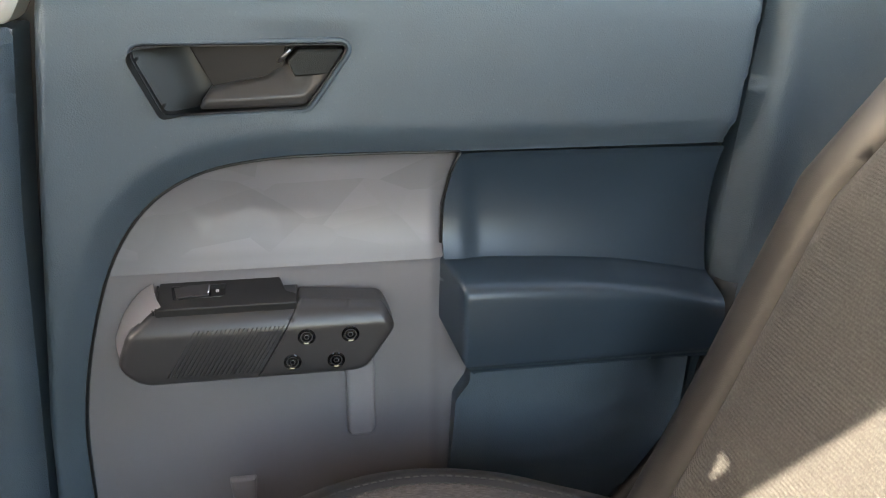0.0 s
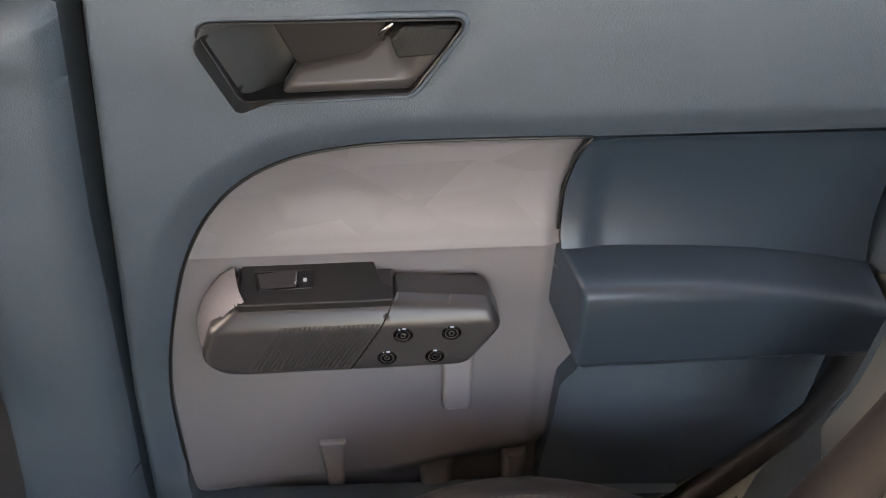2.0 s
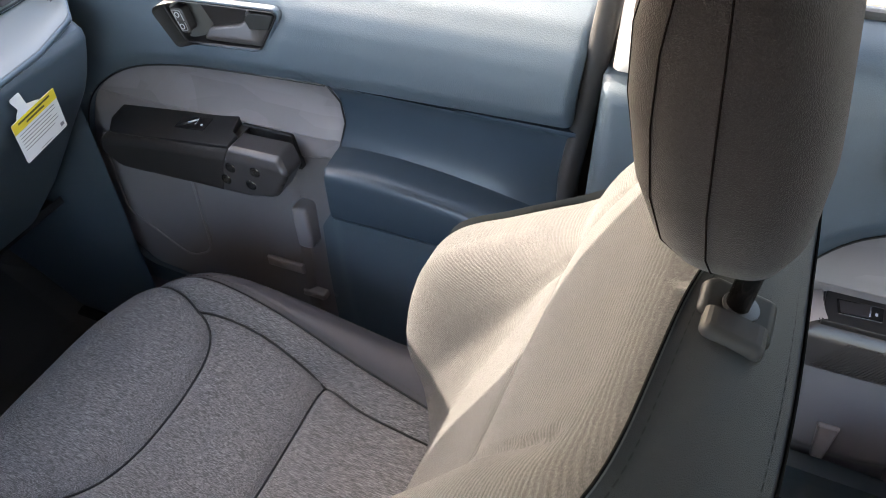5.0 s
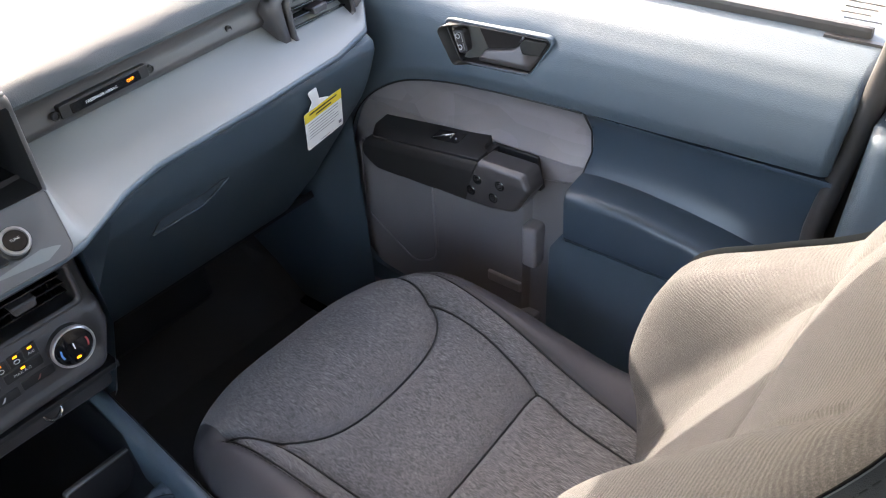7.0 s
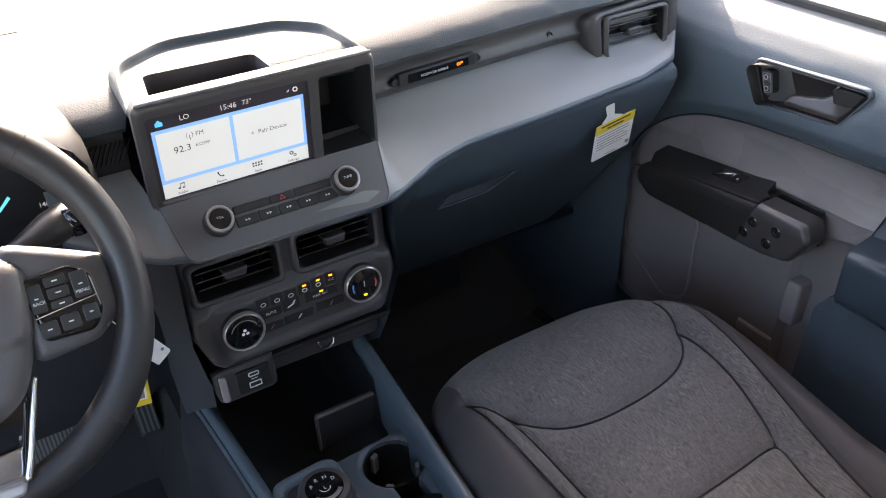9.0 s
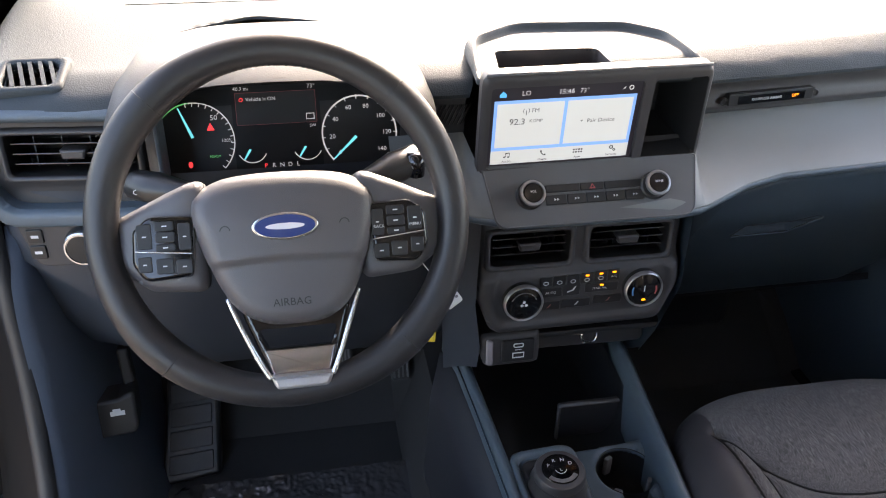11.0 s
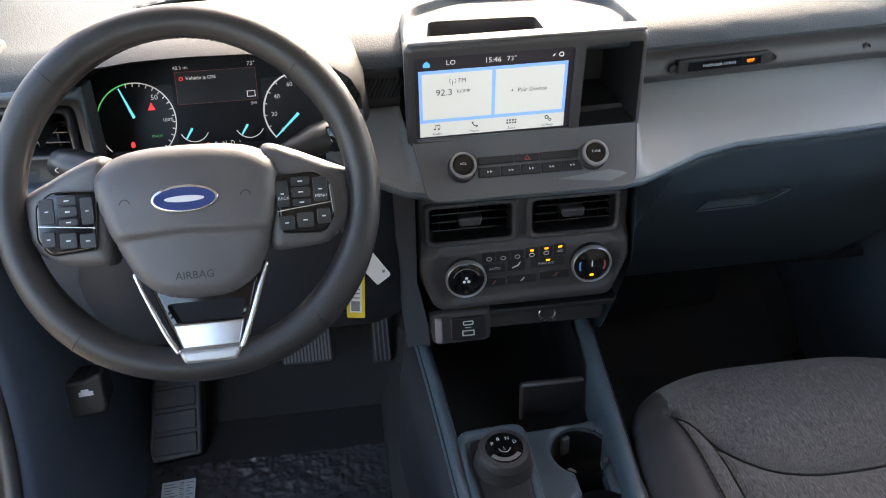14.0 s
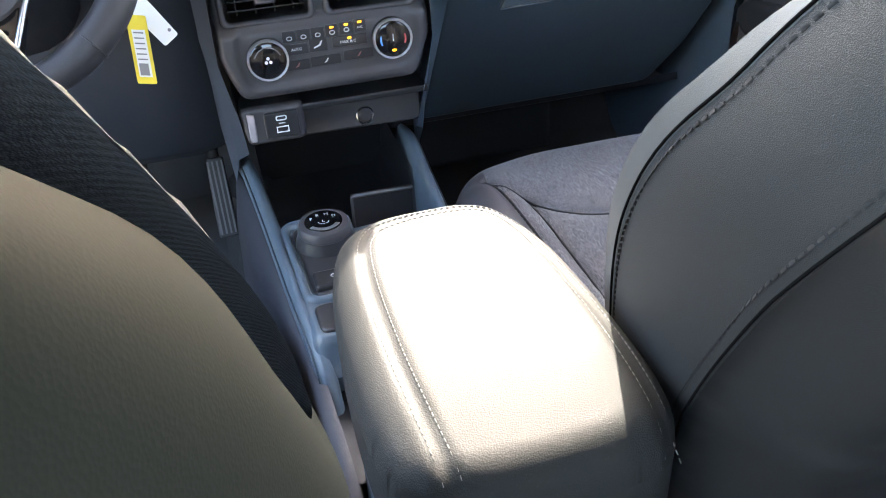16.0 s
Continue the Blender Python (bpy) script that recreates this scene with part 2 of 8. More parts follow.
def linked(name, verts, faces, mat, parent=None, label="", smooth=True):
    me = bpy.data.meshes.new(name)
    me.from_pydata([tuple(map(float, q)) for q in verts], [], faces)
    me.validate()
    if smooth:
        me.polygons.foreach_set("use_smooth", [True] * len(me.polygons))
    me.materials.append(mat)
    ob = new(name, me)
    ob.parent = parent
    if label:
        tagged(ob, label)
    return ob


def part(name, bm, mat, parent=None, label="", smooth=True):
    me = bpy.data.meshes.new(name)
    bm.to_mesh(me)
    bm.free()
    me.materials.append(mat)
    if smooth:
        me.polygons.foreach_set("use_smooth", [True] * len(me.polygons))
    ob = new(name, me)
    ob.parent = parent
    if label:
        tagged(ob, label)
    return ob


def thing(name, label, category, group="", kind="", where=(0, 0, 0)):
    ob = new(name)
    ob.empty_display_size = 0.05
    return tagged(ob, label, category, group, kind)


def spline(points, n=6, closed=False):
    p = np.array(points, float)
    out = []
    m = len(p)
    for i in range(m if closed else m - 1):
        if closed:
            a, b, c, d = p[(i - 1) % m], p[i], p[(i + 1) % m], p[(i + 2) % m]
        else:
            a, b, c, d = p[max(i - 1, 0)], p[i], p[i + 1], p[min(i + 2, m - 1)]
        for k in range(n):
            t = k / n
            out.append(0.5 * (2 * b + (c - a) * t + (2 * a - 5 * b + 4 * c - d) * t * t + (3 * b - a - 3 * c + d) * t ** 3))
    if not closed:
        out.append(p[-1])
    return np.array(out)


def fillet(points, r, n=5):
    """A polygon with its corners rounded; r is one radius or one for each corner."""
    p = [np.array(q, float) for q in points]
    rs = r if isinstance(r, (list, tuple)) else [r] * len(p)
    out = []
    for i, q in enumerate(p):
        a, b = p[i - 1] - q, p[(i + 1) % len(p)] - q
        la, lb = np.linalg.norm(a), np.linalg.norm(b)
        a, b = a / la, b / lb
        half = math.acos(max(-1, min(1, float(a @ b)))) / 2
        if rs[i] <= 0 or half > 1.55:
            out.append(q)
            continue
        cut = min(rs[i] / math.tan(half), 0.48 * la, 0.48 * lb)
        s, e = q + a * cut, q + b * cut
        for k in range(n + 1):
            t = k / n
            out.append((1 - t) ** 2 * s + 2 * t * (1 - t) * q + t * t * e)
    return np.array(out)


def rect(u0, v0, u1, v1, r=0.0, n=4):
    pts = [(u0, v0), (u1, v0), (u1, v1), (u0, v1)]
    return fillet(pts, r, n) if r else np.array(pts, float)


def oval(cu, cv, ru, rv, n=28):
    return np.array([(cu + ru * math.cos(2 * math.pi * k / n), cv + rv * math.sin(2 * math.pi * k / n)) for k in range(n)])


def inside_of(poly):
    """Signed distance to a polygon, negative inside."""
    p = np.array(poly, float)
    q = np.roll(p, -1, 0)

    def sdf(u, v):
        u, v = np.asarray(u, float), np.asarray(v, float)
        best = np.full(u.shape, 1e9)
        odd = np.zeros(u.shape, bool)
        for (ax, ay), (bx, by) in zip(p, q):
            ex, ey = bx - ax, by - ay
            t = np.clip(((u - ax) * ex + (v - ay) * ey) / (ex * ex + ey * ey + 1e-18), 0, 1)
            best = np.minimum(best, (u - ax - t * ex) ** 2 + (v - ay - t * ey) ** 2)
            odd ^= ((ay > v) != (by > v)) & (u < ex * (v - ay) / (ey if abs(ey) > 1e-12 else 1e-12) + ax)
        return np.where(odd, -1, 1) * np.sqrt(best)
    return sdf


def line_dist(pts):
    p = np.array(pts, float)

    def dist(u, v):
        best = np.full(np.shape(u), 1e9)
        for (ax, ay), (bx, by) in zip(p[:-1], p[1:]):
            ex, ey = bx - ax, by - ay
            t = np.clip(((u - ax) * ex + (v - ay) * ey) / (ex * ex + ey * ey + 1e-18), 0, 1)
            best = np.minimum(best, (u - ax - t * ex) ** 2 + (v - ay - t * ey) ** 2)
        return np.sqrt(best)
    return dist


def but(a, *others):
    """Inside a and outside the others."""
    return lambda u, v: np.maximum.reduce([a(u, v)] + [-o(u, v) for o in others])


def both(*some):
    return lambda u, v: np.maximum.reduce([s(u, v) for s in some])


def step(x, a, b):
    t = np.clip((x - a) / (b - a), 0, 1)
    return t * t * (3 - 2 * t)


def edge_round(d, r):
    """Drop of a surface near its outline: d is the signed distance, r the radius."""
    t = np.clip((d + r) / r, 0, 1)
    return r * (1 - np.sqrt(np.maximum(0, 1 - t * t)))


def relief(name, mat, parent, sdf, height, box, h, put, skirt=0.01, label="", crease=0):
    """A moulded skin: a fine grid inside the outline, pushed out by the height, with its edge turned back."""
    u0, v0, u1, v1 = box
    nu, nv = max(2, int(round((u1 - u0) / h))), max(2, int(round((v1 - v0) / h)))
    U, V = np.meshgrid(np.linspace(u0, u1, nu + 1), np.linspace(v0, v1, nv + 1), indexing="ij")
    e = 1e-4
    for _ in range(2):
        D = sdf(U, V)
        gu, gv = (sdf(U + e, V) - sdf(U - e, V)) / (2 * e), (sdf(U, V + e) - sdf(U, V - e)) / (2 * e)
        g2 = np.maximum(gu * gu + gv * gv, 0.2)
        near = np.abs(D) < 0.51 * h
        U, V = np.where(near, U - D * gu / g2, U), np.where(near, V - D * gv / g2, V)
    D = np.where(near, np.minimum(sdf(U, V), 0), sdf(U, V))
    P = put(U, V, height(U, V)).reshape(-1, 3)
    B = put(U, V, height(U, V) - skirt).reshape(-1, 3)
    ok = (D <= 1e-6)
    idx = np.arange(U.size).reshape(U.shape)
    q = [idx[:-1, :-1], idx[1:, :-1], idx[1:, 1:], idx[:-1, 1:]]
    o = [ok[:-1, :-1], ok[1:, :-1], ok[1:, 1:], ok[:-1, 1:]]
    faces = []
    n_in = sum(k.astype(int) for k in o)
    for i, j in zip(*np.nonzero(n_in >= 3)):
        f = [int(q[k][i, j]) for k in range(4) if o[k][i, j]]
        faces.append(f)
    c = put(np.array([0.0, 1, 0, 0]), np.array([0.0, 0, 1, 0]), np.array([0.0, 0, 0, 1]))
    if np.dot(np.cross(c[1] - c[0], c[2] - c[0]), c[3] - c[0]) < 0:
        faces = [f[::-1] for f in faces]
    used = sorted({k for f in faces for k in f})
    at = {k: n for n, k in enumerate(used)}
    verts = [P[k] for k in used]
    faces = [[at[k] for k in f] for f in faces]
    if skirt:
        count = {}
        for f in faces:
            for a, b in zip(f, f[1:] + f[:1]):
                count[(a, b)] = 1
        rim = [(a, b) for a, b in count if (b, a) not in count]
        top, low = {}, {}
        for a, b in rim:
            for k in (a, b):
                if k not in top:
                    top[k] = len(verts)
                    verts.append(verts[k])
                    low[k] = len(verts)
                    verts.append(B[used[k]])
            faces.append([top[a], low[a], low[b], top[b]])
    ob = linked(name, verts, faces, mat, parent, label)
    if crease:
        ob.data.set_sharp_from_angle(angle=radians(crease))
    return ob


def offset(poly, d):
    """The polygon shrunk by d (rough, for bevels)."""
    p = np.array(poly, float)
    area = 0.5 * np.sum(p[:, 0] * np.roll(p[:, 1], -1) - np.roll(p[:, 0], -1) * p[:, 1])
    t = np.roll(p, -1, 0) - p
    t /= np.maximum(np.linalg.norm(t, axis=1, keepdims=True), 1e-9)
    nrm = np.stack([-t[:, 1], t[:, 0]], 1) * (1 if area > 0 else -1)
    m = nrm + np.roll(nrm, 1, 0)
    m /= np.maximum(np.linalg.norm(m, axis=1, keepdims=True), 1e-9)
    return p + m * d


def plate(name, poly, w0, w1, bevel, put, mat, parent=None, label="", back=True):
    """A slab of a given outline between two levels, with a rounded front edge."""
    p = np.array(poly, float)
    if 0.5 * np.sum(p[:, 0] * np.roll(p[:, 1], -1) - np.roll(p[:, 0], -1) * p[:, 1]) < 0:
        p = p[::-1]
    s = 1 if w1 >= w0 else -1
    b = bevel
    rings = [(p, w0)] + ([(offset(p, b * (1 - math.cos(k))), w1 - s * b * (1 - math.sin(k))) for k in np.linspace(0, math.pi / 2, 5 if b > 0.004 else 3)] if b else [(p, w1)])
    n = len(p)
    verts, faces = [], []
    for r, w in rings:
        verts += list(put(r[:, 0], r[:, 1], np.full(n, w)))
    for k in range(len(rings) - 1):
        for i in range(n):
            j = (i + 1) % n
            faces.append([k * n + i, k * n + j, (k + 1) * n + j, (k + 1) * n + i])
    base = (len(rings) - 1) * n
    faces.append([base + i for i in range(n)])
    if back:
        faces.append([n - 1 - i for i in range(n)])
    c = put(np.array([0.0, 1, 0, 0]), np.array([0.0, 0, 1, 0]), np.array([0.0, 0, 0, 1]))
    if np.dot(np.cross(c[1] - c[0], c[2] - c[0]), c[3] - c[0]) * s < 0:
        faces = [f[::-1] for f in faces]
    ob = linked(name, verts, faces, mat, parent, label, smooth=False)
    flat = [len(f.vertices) <= 4 and b > 0 and f.index >= n for f in ob.data.polygons]
    ob.data.polygons.foreach_set("use_smooth", flat)
    return ob


def ring(name, outer, inner, w0, w1, put, mat, parent=None, label=""):
    """A frame between two outlines with the same number of points."""
    a, b = np.array(outer, float), np.array(inner, float)
    n = len(a)
    mid = 0.25 * (w1 - w0)
    rows = [(a, w0), (a, w1 - mid), (a * 0.75 + b * 0.25, w1), (a * 0.25 + b * 0.75, w1), (b, w1 - mid), (b, w0)]
    verts, faces = [], []
    for r, w in rows:
        verts += list(put(r[:, 0], r[:, 1], np.full(n, w)))
    area = np.sum(a[:, 0] * np.roll(a[:, 1], -1) - np.roll(a[:, 0], -1) * a[:, 1])
    for k in range(len(rows) - 1):
        for i in range(n):
            j = (i + 1) % n
            faces.append([k * n + i, k * n + j, (k + 1) * n + j, (k + 1) * n + i])
    c = put(np.array([0.0, 1, 0, 0]), np.array([0.0, 0, 1, 0]), np.array([0.0, 0, 0, 1]))
    if np.dot(np.cross(c[1] - c[0], c[2] - c[0]), c[3] - c[0]) * area < 0:
        faces = [f[::-1] for f in faces]
    return linked(name, verts, faces, mat, parent, label)


def tube(name, path, r, mat, parent=None, label="", n=8, closed=False, flat=1.0):
    """A round (or flattened) bar along a path; r is one radius or one for each point."""
    p = np.array(path, float)
    m = len(p)
    rs = np.full(m, r) if np.isscalar(r) else np.array(r)
    t = np.roll(p, -1, 0) - np.roll(p, 1, 0) if closed else np.gradient(p, axis=0)
    t /= np.maximum(np.linalg.norm(t, axis=1, keepdims=True), 1e-9)
    up = np.array([0, 0, 1.0]) if abs(t[0] @ (0, 0, 1)) < 0.9 else np.array([1.0, 0, 0])
    verts, faces = [], []
    side = np.cross(up, t[0])
    for i in range(m):
        side = side - (side @ t[i]) * t[i]
        side /= np.linalg.norm(side)
        nrm = np.cross(t[i], side)
        for k in range(n):
            a = 2 * math.pi * k / n
            verts.append(p[i] + rs[i] * (math.cos(a) * side + flat * math.sin(a) * nrm))
    for i in range(m if closed else m - 1):
        j = (i + 1) % m
        for k in range(n):
            l = (k + 1) % n
            faces.append([i * n + k, i * n + l, j * n + l, j * n + k])
    if not closed:
        faces += [list(range(n))[::-1], [(m - 1) * n + k for k in range(n)]]
    return linked(name, verts, faces, mat, parent, label)


def lathe(name, profile, put, mat, parent=None, label="", n=36, squash=1.0):
    """A turned shape: profile of (radius, level) round the w axis of put."""
    ang = np.linspace(0, 2 * math.pi, n, endpoint=False)
    verts, faces = [], []
    for r, w in profile:
        verts += list(put(r * np.cos(ang), squash * r * np.sin(ang), np.full(n, w)))
    for k in range(len(profile) - 1):
        for i in range(n):
            j = (i + 1) % n
            faces.append([k * n + i, k * n + j, (k + 1) * n + j, (k + 1) * n + i])
    faces.append([(len(profile) - 1) * n + i for i in range(n)])
    ob = linked(name, verts, faces, mat, parent, label)
    ob.data.set_sharp_from_angle(angle=radians(35))
    return ob


def skin(name, rows, mat, parent=None, label="", flip=False, smooth=True, close=False):
    """A surface through rows of points that all have the same count."""
    R = [np.array(r, float) for r in rows]
    n = len(R[0])
    verts = [q for r in R for q in r]
    faces = []
    for k in range(len(R) - 1):
        for i in range(n if close else n - 1):
            j = (i + 1) % n
            f = [k * n + i, k * n + j, (k + 1) * n + j, (k + 1) * n + i]
            faces.append(f[::-1] if flip else f)
    return linked(name, verts, faces, mat, parent, label, smooth)


def block(name, lo, hi, bevel, mat, parent=None, label=""):
    """A bevelled box between two corners."""
    put = at_frame((0, 0, 0), (1, 0, 0), (0, 1, 0), (0, 0, 1))
    bm = bmesh.new()
    bmesh.ops.create_cube(bm, size=1)
    for v in bm.verts:
        v.co = [(lo[i] + hi[i]) / 2 + v.co[i] * (hi[i] - lo[i]) for i in range(3)]
    if bevel:
        bmesh.ops.bevel(bm, geom=bm.edges[:], offset=bevel, segments=2, profile=0.6, affect="EDGES")
    return part(name, bm, mat, parent, label, smooth=False)


def stitches(name, path, normal, mat, parent, step_len=0.006, long=0.0038, r=0.0006):
    """Short raised threads along a path."""
    p = np.array(path, float)
    seg = np.linalg.norm(np.diff(p, axis=0), axis=1)
    s = np.r_[0, np.cumsum(seg)]
    verts, faces = [], []
    nrm = np.array(normal, float)
    for k in range(int(s[-1] / step_len)):
        a, b = (np.array([np.interp(k * step_len + d, s, p[:, i]) for i in range(3)]) for d in (0, long))
        t = (b - a) / max(np.linalg.norm(b - a), 1e-9)
        q = np.cross(t, nrm)
        q /= max(np.linalg.norm(q), 1e-9)
        o = len(verts)
        up = np.cross(q, t)
        for c, k2 in ((a, 0.6), ((a + b) / 2, 1.0), (b, 0.6)):
            verts += [c - q * r - up * r, c + up * r * k2, c + q * r - up * r]
        for i in (0, 3):
            faces += [[o + i, o + i + 1, o + i + 4, o + i + 3], [o + i + 1, o + i + 2, o + i + 5, o + i + 4]]
    return linked(name, verts, faces, mat, parent)


def lettering(name, text, size, put, mat, parent, u=0.0, v=0.0, w=0.0, align="CENTER", turn=0.0):
    """Words in the built-in font, laid flat on a frame as a thin mesh."""
    cu = bpy.data.curves.new(name, "FONT")
    cu.body, cu.size, cu.align_x, cu.align_y = text, size, align, "CENTER"
    cu.resolution_u = 2
    tmp = bpy.data.objects.new(name, cu)
    scene.collection.objects.link(tmp)
    me = bpy.data.meshes.new_from_object(tmp.evaluated_get(bpy.context.evaluated_depsgraph_get()))
    bpy.data.objects.remove(tmp)
    bpy.data.curves.remove(cu)
    c, s = math.cos(radians(turn)), math.sin(radians(turn))
    for q in me.vertices:
        x, y = q.co.x, q.co.y
        q.co = put(u + c * x - s * y, v + s * x + c * y, w)
    me.materials.clear()
    me.materials.append(mat)
    ob = new(name, me)
    ob.parent = parent
    return ob


CAR = at_frame((0, 0, 0), (1, 0, 0), (0, 1, 0), (0, 0, 1))

# ---- the ground and the car's shell ----
ground = tagged(skin("ground", [[(-60, y, -0.13) for y in (-60, 60)], [(60, y, -0.13) for y in (-60, 60)]], GROUND, flip=True), "sunlit tan gravel ground outside the car", "ground", kind="structure")

GLASS, gnt, gp = nodes_of("window_glass")
gp.inputs["Transmission Weight"].default_value, gp.inputs["Roughness"].default_value, gp.inputs["IOR"].default_value = 1.0, 0.0, 1.01
gp.inputs["Base Color"].default_value = (0.97, 0.98, 0.97, 1)

TINT = plain("tinted_glass", (0.32, 0.33, 0.32), 0.0)
TINT.node_tree.nodes["Principled BSDF"].inputs["Transmission Weight"].default_value = 1.0
TINT.node_tree.nodes["Principled BSDF"].inputs["IOR"].default_value = 1.01

cabin_floor = thing("floor", "black carpeted car floor with a raised centre tunnel", "floor", kind="structure")
skin("carpet", [[(x, y, z) for x, z in ((-0.70, 0.40), (-0.66, 0.33), (-0.20, 0.33), (-0.14, 0.52), (0.14, 0.52), (0.20, 0.33), (0.70, 0.33), (0.80, 0.36))]
                for y in (-2.1, -0.9, -0.3, 0.45)]
     + [[(x, y, z) for x, z in ((-0.70, zz), (-0.66, zz), (-0.20, zz), (-0.14, zz + 0.06), (0.14, zz + 0.06), (0.20, zz), (0.70, zz), (0.80, zz))]
        for y, zz in ((0.62, 0.46), (0.80, 0.72), (0.84, 1.15))], CARPET, cabin_floor, flip=True, smooth=False)

# roof, pillars and outer skin, with the openings between them
shell = thing("car_body", "dark grey painted car body with pillars and roof", "car body", kind="structure")
roof_y = np.linspace(-1.95, 0.16, 9)
skin("roof", [[(x, y, 1.80 - 0.10 * (x / 0.62) ** 2 - 0.05 * ((y + 1.0) / 0.9) ** 2) for x in np.linspace(-0.66, 0.66, 11)] for y in roof_y], PAINT, shell, flip=True)
skin("headliner", [[(x, y, 1.765 - 0.09 * (x / 0.62) ** 2 - 0.05 * ((y + 1.0) / 0.9) ** 2) for x in np.linspace(-0.64, 0.64, 11)] for y in roof_y], CREAM, shell)
for s in (-1, 1):
    tube("roof_rail", [(s * 0.64, y, 1.685 - 0.05 * ((y + 1.0) / 0.9) ** 2) for y in np.linspace(-1.95, 0.13, 9)], 0.035, PAINT, shell)
    tube("windscreen_pillar", spline([(s * 0.64, 0.13, 1.62), (s * 0.71, 0.36, 1.46), (s * 0.80, 0.72, 1.20), (s * 0.82, 0.80, 1.12)], 4), 0.05, PAINT if s < 0 else CREAM, shell)
    tube("rear_pillar", [(s * 0.64, -1.95, 1.62), (s * 0.80, -2.02, 1.15)], 0.09, PAINT, shell)
    block("side_sill", (s * 0.88 if s < 0 else 0.72, -2.0, 0.16), (-0.70 if s < 0 else 0.88, 0.80, 0.345), 0.02, PAINT, shell)
tube("roof_front_rail", [(x, 0.19 - 0.06 * (x / 0.64) ** 2, 1.68 - 0.06 * (x / 0.64) ** 2) for x in np.linspace(-0.64, 0.64, 9)], 0.035, CREAM, shell)
block("rear_wall", (-0.80, -2.10, 0.20), (0.80, -2.03, 1.20), 0.02, DARK, shell)
for s in (-1, 1):
    block("rear_corner", (0.44 if s > 0 else -0.80, -2.10, 1.20), (0.80 if s > 0 else -0.44, -2.03, 1.64), 0.02, DARK, shell)
block("firewall", (-0.82, 0.84, 0.20), (0.82, 0.92, 1.14), 0.02, DARK, shell)
block("cowl", (-0.80, 0.735, 0.90), (0.80, 0.80, 1.228), 0.0, BLACK, shell)
block("floor_pan", (-0.70, -2.1, 0.22), (0.74, 0.84, 0.30), 0.0, DARK, shell)
block("engine_bonnet", (-0.80, 0.92, 0.30), (0.80, 1.9, 1.10), 0.08, PAINT, shell)
for s_y in ((-0.93, -0.55),):
    block("right_centre_pillar", (0.826, s_y[0], 0.30), (0.86, s_y[1], 1.19), 0.0, RUBBER, shell)
block("left_centre_pillar", (-0.86, -0.80, 0.30), (-0.76, -0.62, 1.20), 0.02, PAINT, shell)
tube("right_upper_pillar", [(0.852, -0.74, 1.18), (0.70, -0.80, 1.66)], 0.055, PAINT, shell)
tube("left_upper_pillar", [(-0.81, -0.71, 1.18), (-0.66, -0.78, 1.66)], 0.05, PAINT, shell)
block("left_front_fender", (-0.86, 0.50, 0.20), (-0.80, 1.5, 1.12), 0.02, PAINT, shell)

windscreen = tagged(skin("windscreen", [[(x, 0.80 - 0.16 * (x / 0.8) ** 2, 1.16) for x in np.linspace(-0.80, 0.80, 9)], [(x * 0.8, 0.19 - 0.06 * (x / 0.8) ** 2, 1.67 - 0.05 * (x / 0.8) ** 2) for x in np.linspace(-0.80, 0.80, 9)]], GLASS), "clear sloping front windscreen glass", "windscreen", kind="structure")
windscreen.visible_shadow = False

rear_window = tagged(skin("rear_window", [[(x, -2.06, z) for x in (-0.46, 0.46)] for z in (1.18, 1.66)], TINT), "dark tinted rear window glass of the cab", "rear window", kind="structure")

# the right-hand centre pillar with its belt
pillar = thing("centre_pillar", "centre pillar with cream upper and blue lower trim", "pillar", kind="structure")
PILLAR = at_frame((0.775, 0, 0), (0, 1, 0), (0, 0, 1), (-1, 0, 0))
lowp = inside_of([(-0.640, 1.122), (-0.846, 1.122), (-0.825, 0.95), (-0.795, 0.60), (-0.78, 0.36), (-0.60, 0.36), (-0.618, 0.7)])
relief("lower_trim", BLUE, pillar, lowp, lambda y, z: 0.030 - edge_round(lowp(y, z), 0.025) - 0.03 * step(z, 0.6, 0.36), (-0.86, 0.34, -0.55, 1.18), 0.006, PILLAR, 0.05)
upp = inside_of(fillet([(-0.648, 1.124), (-0.842, 1.124), (-0.866, 1.165), (-0.83, 1.62), (-0.68, 1.62)], [0, 0.01, 0.02, 0, 0]))
relief("upper_trim", CREAM, pillar, upp, lambda y, z: 0.020 - edge_round(upp(y, z), 0.02) - 0.28 * np.maximum(0, z - 1.2), (-0.87, 1.12, -0.59, 1.63), 0.008, PILLAR, 0.04, "cream upper pillar trim")
tube("pillar_seal", [(0.790 - 0.28 * max(0, z - 1.2), y, z) for y, z in ((-0.66, 1.58), (-0.638, 1.21), (-0.620, 1.08), (-0.602, 0.95), (-0.596, 0.6), (-0.59, 0.42))], 0.014, RUBBER, pillar, "black rubber door seal", n=10)
belt = thing("seat_belt", "black webbing seat belt hanging on the centre pillar", "seat belt")
for k, (a, b) in enumerate((((0.660, -0.80, 1.50), (0.728, -0.768, 1.17)), ((0.728, -0.768, 1.17), (0.738, -0.735, 1.0)), ((0.738, -0.735, 1.0), (0.740, -0.685, 0.76)), ((0.740, -0.685, 0.76), (0.742, -0.650, 0.54)))):
    pa, pb = np.array(a), np.array(b)
    rows = []
    for t in np.linspace(0, 1, 12):
        c = pa + (pb - pa) * t
        rows.append([c + np.array((0.004 * math.sin(5 * t), d, 0)) for d in (-0.024, -0.012, 0.0, 0.012, 0.024)])
    skin("webbing", rows, RUBBER, belt)
    skin("webbing", [[q + np.array((0.0016, 0, 0)) for q in r] for r in rows], RUBBER, belt, flip=True)
